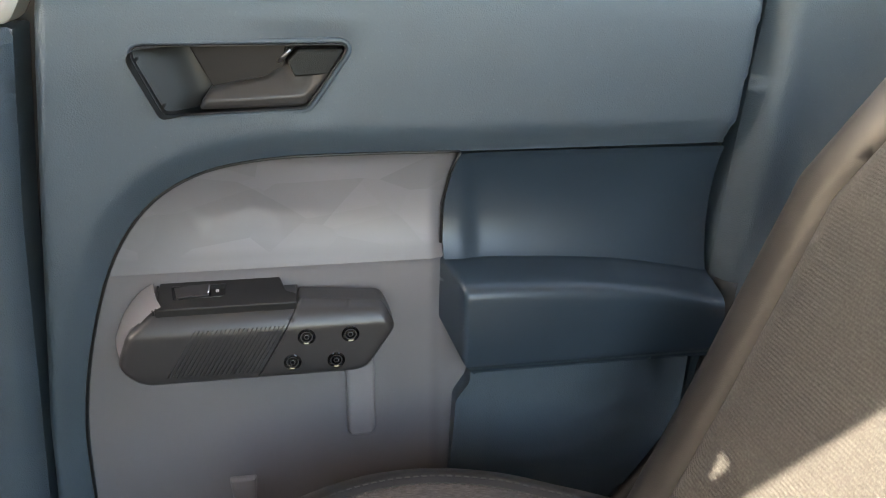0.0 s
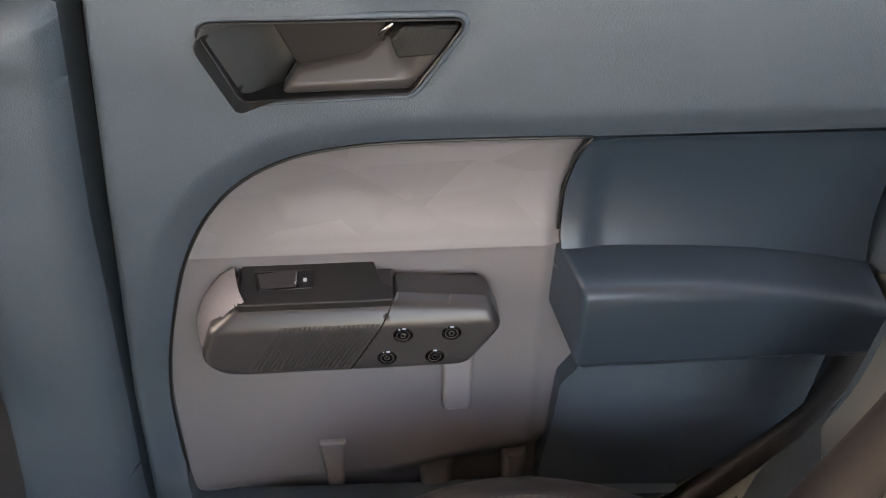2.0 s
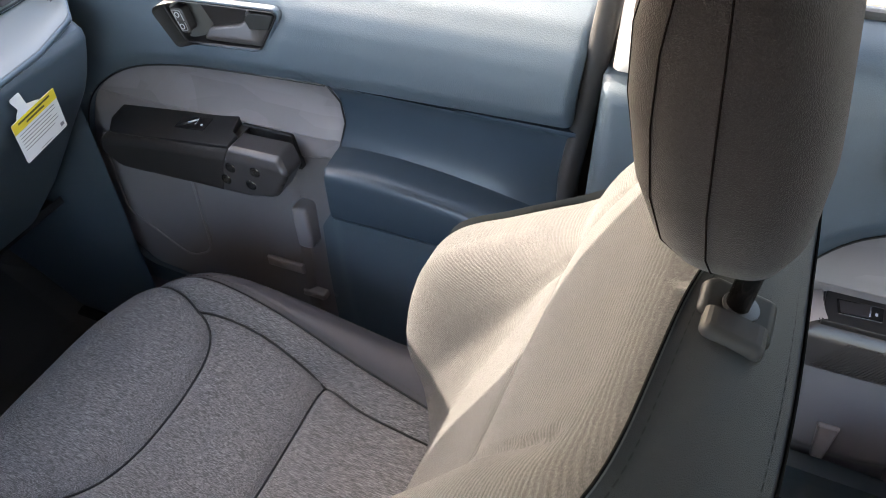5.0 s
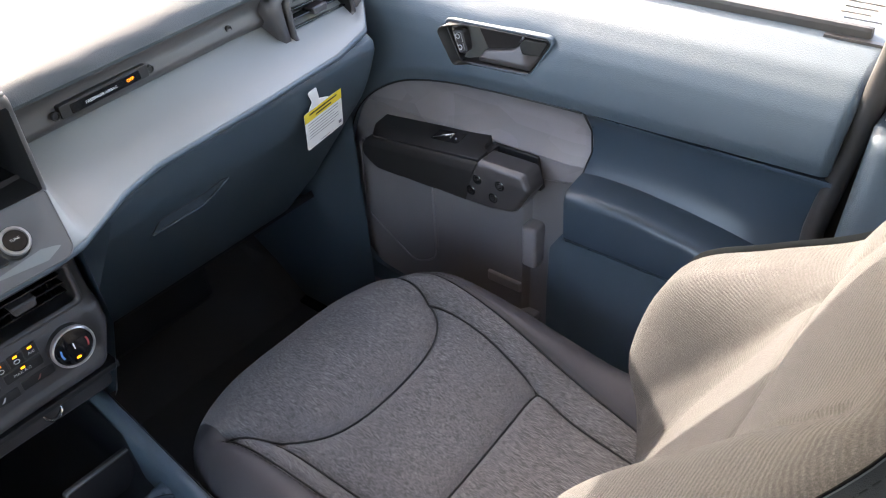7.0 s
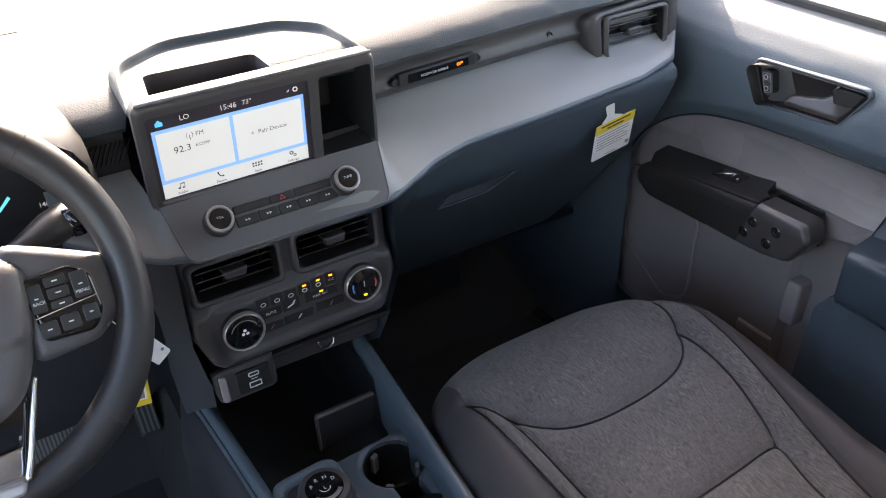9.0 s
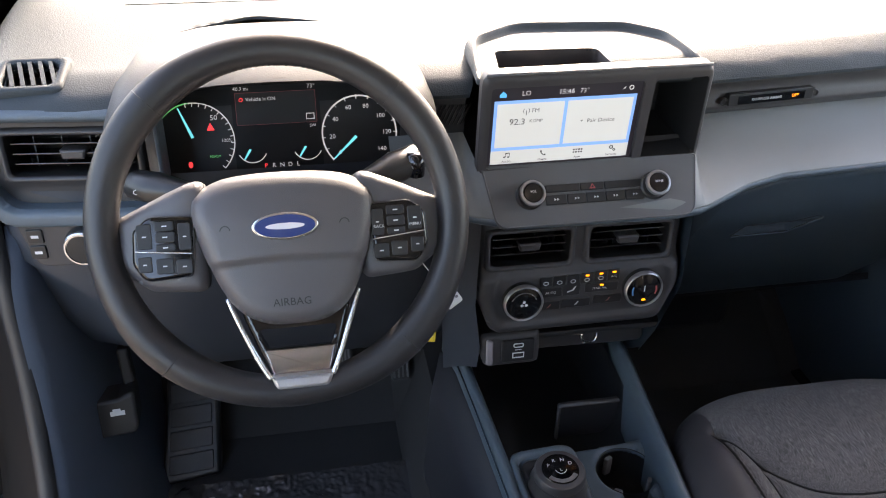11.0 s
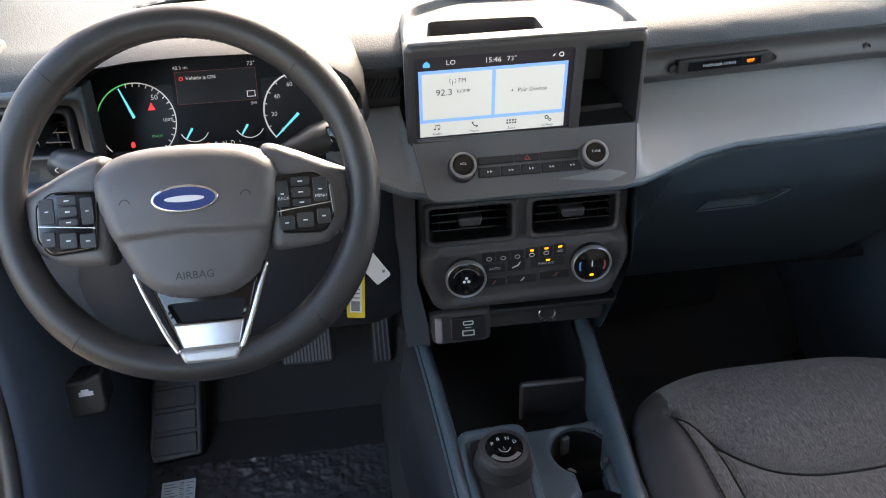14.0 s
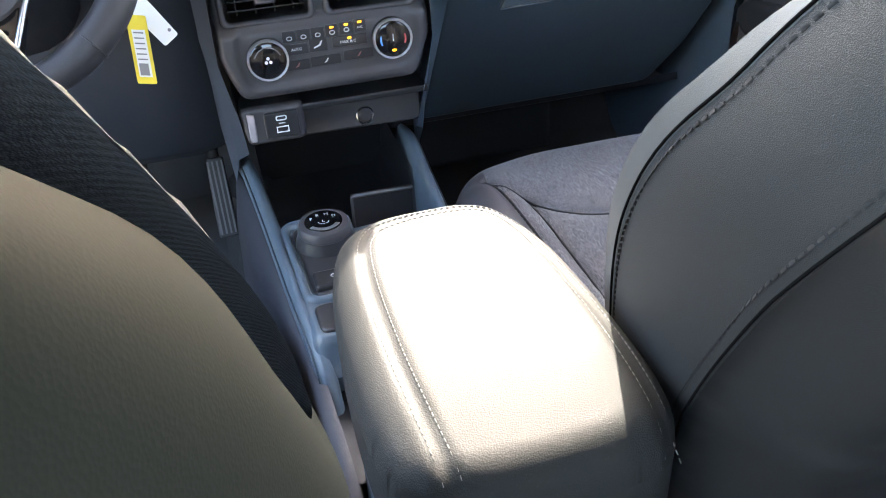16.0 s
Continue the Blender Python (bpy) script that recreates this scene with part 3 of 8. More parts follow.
BA = at_frame((0.742, -0.646, 0.0), (0, 1, -0.15), (0, 0.15, 1), (-1, 0, 0))
plate("belt_tongue", fillet([(-0.026, 0.59), (0.026, 0.59), (0.020, 0.535), (0.010, 0.52), (-0.012, 0.52), (-0.022, 0.535)], 0.004), -0.003, 0.004, 0.001, BA, STEEL, belt, "pressed steel belt tongue")
for a in (-0.016, 0.004):
    plate("tongue_slot", rect(a, 0.533, a + 0.012, 0.566, 0.002), 0.003, 0.0046, 0, BA, BLACK, belt)
plate("belt_anchor", fillet([(-0.020, 0.53), (0.018, 0.53), (0.008, 0.475), (-0.010, 0.475)], 0.006), -0.010, -0.002, 0.003, BA, DARK, belt)
block("belt_guide", (0.645, -0.845, 1.48), (0.69, -0.755, 1.53), 0.01, BLACK, belt)
tube("belt_button", [(0.735, -0.792, 1.085), (0.715, -0.792, 1.085)], 0.008, BLACK, belt)

# sill and rear quarter
sill = thing("sill_trim", "pale blue-grey sill trim with a bright scuff plate", "sill trim", kind="structure")
block("sill_cover", (0.66, -1.75, 0.33), (0.80, 0.30, 0.395), 0.018, BLUE, sill)
block("scuff_plate", (0.715, -1.28, 0.393), (0.785, -0.855, 0.402), 0.003, plain("silver_plastic", (0.5, 0.53, 0.54), 0.35), sill, "pale silver scuff plate")
jp = spline([(-1.10, 0.385), (-1.27, 0.40), (-1.38, 0.48), (-1.475, 0.60), (-1.525, 0.70), (-1.535, 0.85)], 6)
skin("jamb_cover", [[(0.800, y - 0.002, z - 0.002) for y, z in jp], [(0.745, y - 0.018, z - 0.012) for y, z in jp], [(0.70, y - 0.05, z - 0.035) for y, z in jp]], plain("pale_grey_plastic", (0.30, 0.31, 0.29), 0.5), sill, "pale grey jamb cover")
tube("jamb_joint", [(0.748, -1.452, 0.533), (0.70, -1.484, 0.510)], 0.0018, BLACK, sill, n=5)
tube("jamb_seal", [(0.772, y - 0.006, z - 0.005) for y, z in jp], 0.016, RUBBER, sill, "black rubber seal round the rear door", n=10)
quarter = thing("quarter_trim", "blue-grey rear quarter trim panel behind the door", "quarter trim", kind="structure")
QT = at_frame((0.775, 0, 0), (0, 1, 0), (0, 0, 1), (-1, 0, 0))
qs = inside_of([(-1.545, 1.20), (-1.53, 0.99), (-1.515, 0.70), (-1.46, 0.56), (-1.36, 0.40), (-2.05, 0.40), (-2.05, 1.20)])
relief("quarter_panel", BLUE, quarter, qs, lambda y, z: 0.02 - edge_round(qs(y, z), 0.03) + 0.25 * np.maximum(0, -1.58 - y), (-2.06, 0.38, -1.34, 1.22), 0.01, QT, 0.05)
upq = inside_of([(-1.56, 1.205), (-2.05, 1.205), (-2.0, 1.62), (-1.75, 1.62)])
relief("quarter_upper", CREAM, quarter, upq, lambda y, z: 0.01 - 0.28 * (z - 1.2) + 0.2 * np.maximum(0, -1.58 - y), (-2.06, 1.2, -1.55, 1.63), 0.02, QT, 0.04)

# ---- the two right-hand doors ----
DOOR = at_frame((0.76, 0, 0), (0, 1, 0), (0, 0, 1), (-1, 0, 0))          # y, z and the way into the cabin


def facets(y, z, y0, z0):
    """Low folded facets, as pressed into the grey insert."""
    p, q = y - y0, z - z0
    planes = ((0.09, 0.05, 0.0), (-0.09, 0.09, 0.0), (0.02, -0.18, 0.0010), (0.05, 0.21, -0.0028), (-0.16, 0.02, -0.0040), (0.18, -0.09, -0.0046), (-0.11, -0.16, -0.0018))
    return 0.45 * np.minimum(1.8 * np.maximum.reduce([a * p + b * q + c for a, b, c in planes]), 0.012) - 0.004


def door_handle(door, y, z, tilt, lock=False):
    """Pull handle in its recess; y, z is the recess's front upper corner."""
    ct, st = math.cos(tilt), math.sin(tilt)
    put = at_frame((0.76, y, z), (0, -ct, st), (0, st, ct), (-1, 0, 0))       # back along the door, up, inwards
    edge = fillet([(0, 0), (0.193, 0), (0.152, -0.056), (0.026, -0.060)], [0.010, 0.006, 0.012, 0.008])
    ring("bezel", offset(edge, -0.0060), offset(edge, -0.001), -0.010, -0.0006, put, BLUE, door)
    ring("bezel_gap", offset(edge, -0.0012), offset(edge, 0.0006), -0.014, 0.0006, put, BLACK, door)
    e = inside_of(edge)
    cup = relief("handle_cup", CUP, door, e, lambda u, v: -0.036 + 0.033 * step(u + 0.3 * v, 0.052, -0.012), (-0.002, -0.063, 0.196, 0.003), 0.003, put, -0.03, "dark grey concave handle cup")
    plate("handle_back", fillet([(0.051, -0.001), (0.136, -0.001), (0.133, -0.024), (0.115, -0.040), (0.072, -0.044)], 0.002), -0.036, -0.016, 0.001, put, RECESS, door)
    lever = fillet([(0.054, -0.057), (0.068, -0.038), (0.118, -0.029), (0.134, -0.016), (0.146, -0.004), (0.188, -0.004), (0.172, -0.029), (0.151, -0.056)], [0.004, 0.006, 0.014, 0.008, 0.003, 0.003, 0.004, 0.006])
    lv = inside_of(lever)
    fold = lambda u: np.interp(u, [0.05, 0.15, 0.172, 0.19], [-0.049, -0.046, -0.030, -0.020])
    relief("lever", LEVER, door, lv, lambda u, v: -0.002 - 0.55 * np.maximum(0, v - fold(u)) * step(u, 0.160, 0.135) - 0.35 * np.maximum(0, fold(u) - v) - edge_round(lv(u, v), 0.003), (0.05, -0.06, 0.192, 0.0), 0.002, put, 0.016, "dark grey door pull lever")
    plate("lever_head", fillet([(0.137, -0.014), (0.147, -0.004), (0.187, -0.004), (0.173, -0.026), (0.142, -0.028)], 0.002), -0.010, 0.0005, 0.002, put, BAND, door, "dark grey lever head")
    plate("lever_joint", [(0.150, -0.0265), (0.176, -0.0225), (0.176, -0.0235), (0.150, -0.0275)], -0.0028, -0.0024, 0, put, BLACK, door)
    tube("spring_rod", put(np.array([0.128, 0.140]), np.array([-0.018, -0.005]), np.array([-0.018, -0.010])), 0.002, STEEL, door)
    if lock:
        pl = fillet([(0.012, -0.010), (0.034, -0.010), (0.041, -0.044), (0.024, -0.048)], 0.007)
        sw = plate("lock_switch", pl, -0.014, 0.0005, 0.002, put, DARK, door, "charcoal lock switch with silver rim")
        ring("rim", offset(pl, 0.0030), offset(pl, 0.0042), -0.002, 0.0014, put, STEEL, sw)
        plate("divider", [(0.0215, -0.0275), (0.0345, -0.0275), (0.0349, -0.0295), (0.0219, -0.0295)], 0.0004, 0.0016, 0, put, LEVER, sw)
        for v in (-0.020, -0.037):
            ring("padlock_mark", oval(0.0245 + 0.0035 * (v < -0.03), v, 0.0042, 0.0042, 12), oval(0.0245 + 0.0035 * (v < -0.03), v, 0.003, 0.003, 12), 0.0006, 0.0012, put, INK, sw)


def screw(door, y, z, w):
    put = at_frame((0.76 - w, y, z), (0, -1, 0), (0, 0, 1), (-1, 0, 0))
    s = lathe("screw", [(0.0088, -0.002), (0.0088, 0.0006), (0.0075, 0.0014), (0.0062, 0.0010), (0.0062, -0.0006), (0.0052, -0.0006), (0.0050, 0.0006), (0.0030, 0.0008)], put, GLOSS, door, "glossy black trim screw", n=20)
    lathe("socket", [(0.0030, 0.0009), (0.0024, 0.0012), (0.0016, 0.0006)], put, BAR, s, n=6)


def cove(z, top, low):
    """Depth of the recess between the panel's lower edge (top) and the shelf (low)."""
    t = (top - z) / (top - low)
    dish = -0.016 - 0.004 * t - 0.066 * t * (1 - t) + 0.003 * np.exp(-(t / 0.05) ** 2)
    return np.where((t > 0) & (t < 1), dish, np.interp(t, [-0.1, 0.0, 0.001, 1.0, 1.03, 1.5, 2.6, 4.0, 5.0], [-0.020, -0.016, -0.013, -0.020, -0.0215, -0.0235, -0.0205, -0.013, -0.008]))


def padded(z, line, foot, y, y_end, thick):
    """Armrest bolster: a near-level top from the pad's lower line, a round shoulder, an upright face and a tucked foot; its end slopes in from y_end."""
    d = line - z
    prof = np.interp(d, [-0.01, 0.0, 0.004, 0.008, 0.012, 0.015, 0.019, 0.025, 0.034, 0.055], [-0.034, -0.028, -0.012, 0.004, 0.0185, 0.0240, 0.0280, 0.0302, 0.0310, 0.031]) + thick - 0.009 * step(z - foot, 0.014, 0.0) - 0.003 * step(z - foot, 0.05, 0.0)
    end = -0.045 + (y_end - y) / 0.022 * 0.075
    k = 0.006
    h = np.clip(0.5 + 0.5 * (end - prof) / k, 0, 1)
    return end * (1 - h) + prof * h - k * h * (1 - h)


def door_base(door, y0, y1, tinted=False):
    block("outer_skin", (0.85, y1, 0.25), (0.89, y0, 1.19), 0.015, PAINT, door)
    block("inner_frame", (0.835, y1 + 0.02, 0.34), (0.85, y0 - 0.02, 1.18), 0.0, BLACK, door)
    block("window_seal", (0.834, y1, 1.186), (0.846, y0, 1.204), 0.005, RUBBER, door)
    # oversized and out of view: added to block sun between the pane and roof rail
    tube("window_frame", [(0.672 - 0.05 * ((y + 0.55) / 0.9) ** 2, y, 1.655 - 0.045 * ((y + 0.9) / 0.9) ** 2) for y in np.linspace(y1, min(y0, 0.14), 6)], 0.055, PAINT, door, n=10)
    pane = skin("window_glass", [[(0.848 - 0.28 * (z - 1.19), y, z) for y in np.linspace(y1, y0, 3)] for z in (1.17, 1.40, 1.62)], TINT if tinted else GLASS, door)
    pane.visible_shadow = tinted


# rear door
rear_door = thing("rear_door", "closed blue-grey rear car door with grey insert and pocket", "car door")
door_base(rear_door, -0.84, -1.62, tinted=True)
rd_out = inside_of(fillet([(-0.872, 1.195), (-0.866, 1.147), (-0.84, 0.949), (-0.813, 0.73), (-0.795, 0.50), (-0.815, 0.405), (-1.28, 0.405), (-1.445, 0.572), (-1.498, 0.672), (-1.505, 0.861), (-1.516, 0.993), (-1.53, 1.143), (-1.533, 1.195)],
                          [0.004, 0, 0, 0, 0.06, 0.06, 0.06, 0.08, 0.04, 0, 0, 0, 0.004]))
arch = spline([(-0.842, 0.60), (-0.843, 0.66), (-0.847, 0.726), (-0.862, 0.803), (-0.892, 0.894), (-0.931, 0.953), (-0.98, 0.985), (-1.039, 0.998), (-1.114, 1.001), (-1.233, 1.0)], 5)
seam = [(-1.226, 0.975), (-1.219, 0.94), (-1.217, 0.899), (-1.212, 0.817)]
low_edge = [(-1.238, 0.765), (-1.238, 0.725), (-1.240, 0.64), (-1.245, 0.535)]
rd_hole = inside_of([*arch, *[(-1.516, 1.0), (-1.507, 0.861), (-1.500, 0.672), (-1.447, 0.575), (-1.40, 0.52), (-1.245, 0.535)], *fillet([(-1.10, 0.530), (-0.845, 0.545), (-0.842, 0.60)], [0, 0.045, 0])])
rd_ins = inside_of([*[(y - 0.006 * (k == len(arch) - 1), z) for k, (y, z) in enumerate(arch)], *[(y - 0.007, z) for y, z in seam], (-1.240, 0.770), (-1.268, 0.735), (-1.275, 0.45), (-0.845, 0.45)])
rd_hnd = inside_of(fillet([(-0.9315, 1.1085), (-1.1325, 1.1085), (-1.0885, 1.0465), (-0.957, 1.0425)], 0.010))


def rd_main(y, z):
    base = np.interp(z, [0.38, 0.42, 0.50, 0.56, 0.80, 1.0, 1.09, 1.130, 1.150, 1.170, 1.184, 1.196], [-0.050, -0.028, -0.010, 0.0, 0.0, 0.0, 0.0, -0.002, -0.006, -0.016, -0.034, -0.060])
    return base - 0.015 * np.clip((0.030 - rd_hole(y, z)) / 0.028, 0, 1) ** 1.4 * step(z, 0.58, 0.64) - edge_round(rd_out(y, z), 0.012) - 0.003 * step(-rd_hnd(y, z), -0.022, 0.0) * step(y - 0.55 * (z - 1.05), -1.06, -1.10)


relief("main_panel", BLUE, rear_door, but(rd_out, rd_hole, rd_hnd), rd_main, (-1.54, 0.39, -0.78, 1.20), 0.0048, DOOR, 0.03, "textured blue-grey door panel")
relief("grey_insert", FACET, rear_door, rd_ins, lambda y, z: cove(z, 1.0, 0.884) - 0.003 + facets(y, z, -1.03, 0.940) * step(z, 0.885, 0.905) * step(z, 0.992, 0.97) * step(y, -1.225, -1.17) - 0.004 * step(y, -1.205, -1.222) - 0.029 * step(z - np.interp(y, [-1.23, -1.15, -1.05, -0.95, -0.85], [0.615, 0.60, 0.575, 0.575, 0.56]), 0.012, -0.050), (-1.28, 0.45, -0.83, 1.005), 0.0032, DOOR, 0.012, "satin warm grey door insert with faceted pattern", crease=24)
ad = np.array(arch)
tube("insert_gap", DOOR(ad[:, 0], ad[:, 1], np.full(len(ad), -0.0135)), 0.0016, BLACK, rear_door, n=6)
tube("seam_gap", DOOR(np.array([-1.2335] + [q[0] for q in seam[:3]]), np.array([0.999] + [q[1] for q in seam[:3]]), cove(np.array([0.999] + [q[1] for q in seam[:3]]), 1.0, 0.884) - 0.0005), 0.0016, BLACK, rear_door, n=6)
rd_line = lambda y: np.interp(y, [-1.51, -1.48, -1.44, -1.40, -1.34, -1.28, -1.22], [0.853, 0.860, 0.868, 0.8745, 0.880, 0.8835, 0.8845])
rd_pad = lambda u, v, w: DOOR(u, rd_line(u) + np.asarray(v) * (1.0 - rd_line(u)) / 0.116, w)
navy = inside_of([(-1.2335, 0.1145), *[(u - 0.0015, v - 0.884) for u, v in seam[:3]], (-1.2195, 0.0), (-1.515, 0.0), (-1.515, 0.1130)])
relief("upper_pad", NAVY, rear_door, navy, lambda y, v: cove(0.884 + v, 1.0, 0.884) + 0.004 * step(y, -1.26, -1.235), (-1.52, -0.0012, -1.21, 0.1188), 0.004, rd_pad, 0.02, "dark navy soft door pad")
rd_bol = lambda u, v, w: DOOR(u, rd_line(u) + np.asarray(v), w)
ry = np.linspace(-1.517, -1.250, 14)
bol = inside_of([(-1.2170, 0.003), (-1.517, 0.003), *zip(ry, 0.767 - rd_line(ry)), (-1.246, 0.765 - 0.884), (-1.2135, 0.817 - 0.884)])
relief("bolster", NAVY, rear_door, bol, lambda y, v: padded(rd_line(y) + v, rd_line(y), 0.768, y, -1.212, 0.0), (-1.52, -0.126, -1.205, 0.006), 0.003, rd_bol, 0.07, "padded navy armrest bolster")
lowp2 = inside_of([(-1.2480, 0.7635), (-1.2480, 0.742), (-1.2330, 0.718), (-1.2310, 0.68), (-1.2270, 0.58), (-1.2275, 0.50), (-1.38, 0.50), (-1.446, 0.574), (-1.497, 0.674), (-1.499, 0.770)])
relief("lower_panel", BLUE, rear_door, lowp2, lambda y, z: 0.0 - 0.02 * step(z, 0.70, 0.5) - 0.006 * step(y, -1.27, -1.235), (-1.51, 0.49, -1.225, 0.775), 0.005, DOOR, 0.07)
door_handle(rear_door, -0.935, 1.106, 0.0)

rd_bar = fillet([(-0.893, 0.806), (-0.906, 0.840), (-0.932, 0.862), (-1.068, 0.862), (-1.152, 0.857), (-1.164, 0.832), (-1.132, 0.783), (-0.915, 0.782)], [0.02, 0.02, 0.02, 0, 0.012, 0.014, 0.022, 0.03])
rb_d = inside_of(rd_bar)
rb_cut = lambda y, z: -0.866 * (y + 1.069) - 0.5 * (z - 0.862)            # slanting joint between bar and grip
rb_face = lambda y, z: 0.028 - edge_round(rb_d(y, z), 0.007) - 0.016 * np.clip((z - 0.838) / 0.026, 0, 1) ** 1.5 - 0.005 * np.clip((0.800 - z) / 0.02, 0, 1) ** 2
bar = relief("armrest_bar", BAR, rear_door, both(rb_d, lambda y, z: rb_cut(y, z) + 0.0006), rb_face, (-1.085, 0.777, -0.885, 0.866), 0.0028, DOOR, 0.05, "charcoal plastic pull bar with fine ribs")
grip = relief("pull_grip", BAR, rear_door, both(rb_d, lambda y, z: 0.0006 - rb_cut(y, z)), rb_face, (-1.168, 0.777, -1.015, 0.866), 0.0028, DOOR, 0.026, "charcoal pull grip with four screws")
plate("grip_back", offset(fillet([(-1.072, 0.860), (-1.150, 0.855), (-1.160, 0.832), (-1.131, 0.786), (-1.030, 0.786)], 0.01), 0.001), -0.004, 0.004, 0.0, DOOR, BLACK, grip)
# black plate on the insert, painting the shade of the finger opening behind the grip
plate("finger_recess", fillet([(-1.052, 0.800), (-1.052, 0.853), (-1.146, 0.853), (-1.152, 0.800)], 0.004), -0.030, -0.0185, 0.001, DOOR, BLACK, rear_door)
ribs_v, ribs_f = [], []
for k in range(21):
    yy = -0.970 - 0.0042 * k
    ya, yb = yy, yy + 0.030
    hz = rb_face(np.array([yy, yy + 0.015]), np.array([0.843, 0.794]))
    a = DOOR(np.array([ya - 0.0014, ya, ya + 0.0014, yb - 0.0014, yb, yb + 0.0014]), np.array([0.843] * 3 + [0.794] * 3), np.array([-0.0006, 0.0015, -0.0006] * 2) + np.repeat(hz, 3))
    o = len(ribs_v)
    ribs_v += list(a)
    ribs_f += [[o, o + 1, o + 4, o + 3], [o + 1, o + 2, o + 5, o + 4]]
linked("ribs", ribs_v, ribs_f, BAR, bar, smooth=False)
for y, z in ((-1.075, 0.829), (-1.118, 0.829), (-1.060, 0.802), (-1.103, 0.801)):
    screw(rear_door, y, z, 0.0275)
TOP = at_frame((0.76, 0, 0.8665), (0, 1, 0), (-1, 0, -0.16), (-0.16, 0, 1))
sp = plate("switch_panel", fillet([(-0.934, 0.020), (-0.934, -0.034), (-1.050, -0.034), (-1.057, -0.002), (-1.0675, 0.004), (-1.0675, 0.020)], [0.002, 0.002, 0.014, 0.008, 0.004, 0.002]), -0.05, 0.001, 0.0016, TOP, PANEL, rear_door, "black window switch panel")
plate("panel_joint", rect(-0.9335, -0.030, -0.9315, 0.018), -0.02, -0.001, 0, TOP, BLACK, sp)
ck = spline([(-0.9325, 0.872), (-0.918, 0.862), (-0.902, 0.842), (-0.890, 0.815)], 5)
skin("bar_cheek", [DOOR(ck[:, 0] + d, ck[:, 1] - e, np.full(len(ck), w)) for d, e, w in ((0.004, -0.002, -0.0215), (0.001, 0.0, -0.006), (-0.003, 0.002, 0.008), (-0.008, 0.005, 0.018))], TRIM, rear_door, "grey moulded cheek at the front of the bar")
switch = plate("window_switch", fillet([(-0.946, -0.017), (-0.9985, -0.018), (-0.9985, 0.003), (-0.950, 0.005)], 0.002), 0.0004, 0.0016, 0.0006, TOP, GLOSS, rear_door, "gloss black window switch with silver edge")
linked("paddle", TOP(np.array([-0.949, -0.983, -0.983, -0.953, -0.983, -0.983]), np.array([-0.015, -0.015, 0.001, 0.003, -0.015, 0.001]), np.array([0.0018, 0.0050, 0.0050, 0.0018, 0.0015, 0.0015])), [[0, 1, 2, 3], [0, 4, 1], [3, 2, 5], [1, 4, 5, 2]], BAR, switch, smooth=False)
tube("switch_edge", TOP(np.array([-0.9834, -0.9834]), np.array([-0.012, 0.002]), np.array([0.0050, 0.0050])), 0.0011, CHROME, switch, n=6)
tube("switch_line", TOP(np.array([-0.947, -0.998]), np.array([-0.0172, -0.0178]), np.array([0.0016, 0.0016])), 0.0005, LEVER, switch, n=5)
plate("switch_mark", rect(-0.9925, -0.008, -0.9895, -0.004, 0.001), 0.0016, 0.0024, 0, TOP, INK, switch)
plate("bottle_tab", rect(-1.114, 0.678, -1.145, 0.795, 0.009), -0.060, -0.012, 0.005, DOOR, TRIM, rear_door)
plate("pocket_hook", fillet([(-0.982, 0.634), (-1.012, 0.634), (-1.006, 0.560), (-0.988, 0.560)], 0.003), -0.065, -0.014, 0.004, DOOR, TRIM, rear_door)
plate("pocket_rib", fillet([(-1.085, 0.60), (-1.135, 0.60), (-1.122, 0.47), (-1.098, 0.47)], 0.012), -0.07, -0.030, 0.010, DOOR, TRIM, rear_door)
plate("pocket_rib", fillet([(-1.185, 0.58), (-1.215, 0.58), (-1.205, 0.47), (-1.19, 0.47)], 0.008), -0.07, -0.030, 0.010, DOOR, TRIM, rear_door)

# front door
front_door = thing("front_door", "closed blue-grey front car door with grey insert and speaker", "car door")
door_base(front_door, 0.62, -0.60)
fd_out = inside_of(fillet([(0.60, 1.195), (0.60, 0.40), (-0.50, 0.405), (-0.575, 0.50), (-0.590, 0.85), (-0.610, 1.08), (-0.625, 1.195)], [0, 0.05, 0.06, 0.06, 0, 0, 0.01]))
farch = spline([(0.262, 0.60), (0.262, 0.70), (0.249, 0.80), (0.225, 0.872), (0.190, 0.923), (0.135, 0.965), (0.072, 0.993), (-0.01, 1.010), (-0.094, 1.018), (-0.18, 1.023), (-0.262, 1.027)], 5)
fseam = [(-0.269, 0.990), (-0.271, 0.955), (-0.264, 0.920), (-0.240, 0.830)]
fd_hole = inside_of([*farch, (-0.612, 1.036), (-0.595, 0.85), (-0.578, 0.50), (-0.50, 0.43), *fillet([(-0.216, 0.50), (0.20, 0.545), (0.262, 0.60)], [0, 0.04, 0])])
fd_ins = inside_of([*farch, *[(y - 0.007, z) for y, z in fseam], (-0.236, 0.800), (-0.216, 0.768), (-0.210, 0.640), (-0.200, 0.45), (0.262, 0.45)])
fd_hnd = inside_of(fillet([(-0.019, 1.1235), (-0.2205, 1.1325), (-0.178, 1.0685), (-0.047, 1.0595)], 0.010))


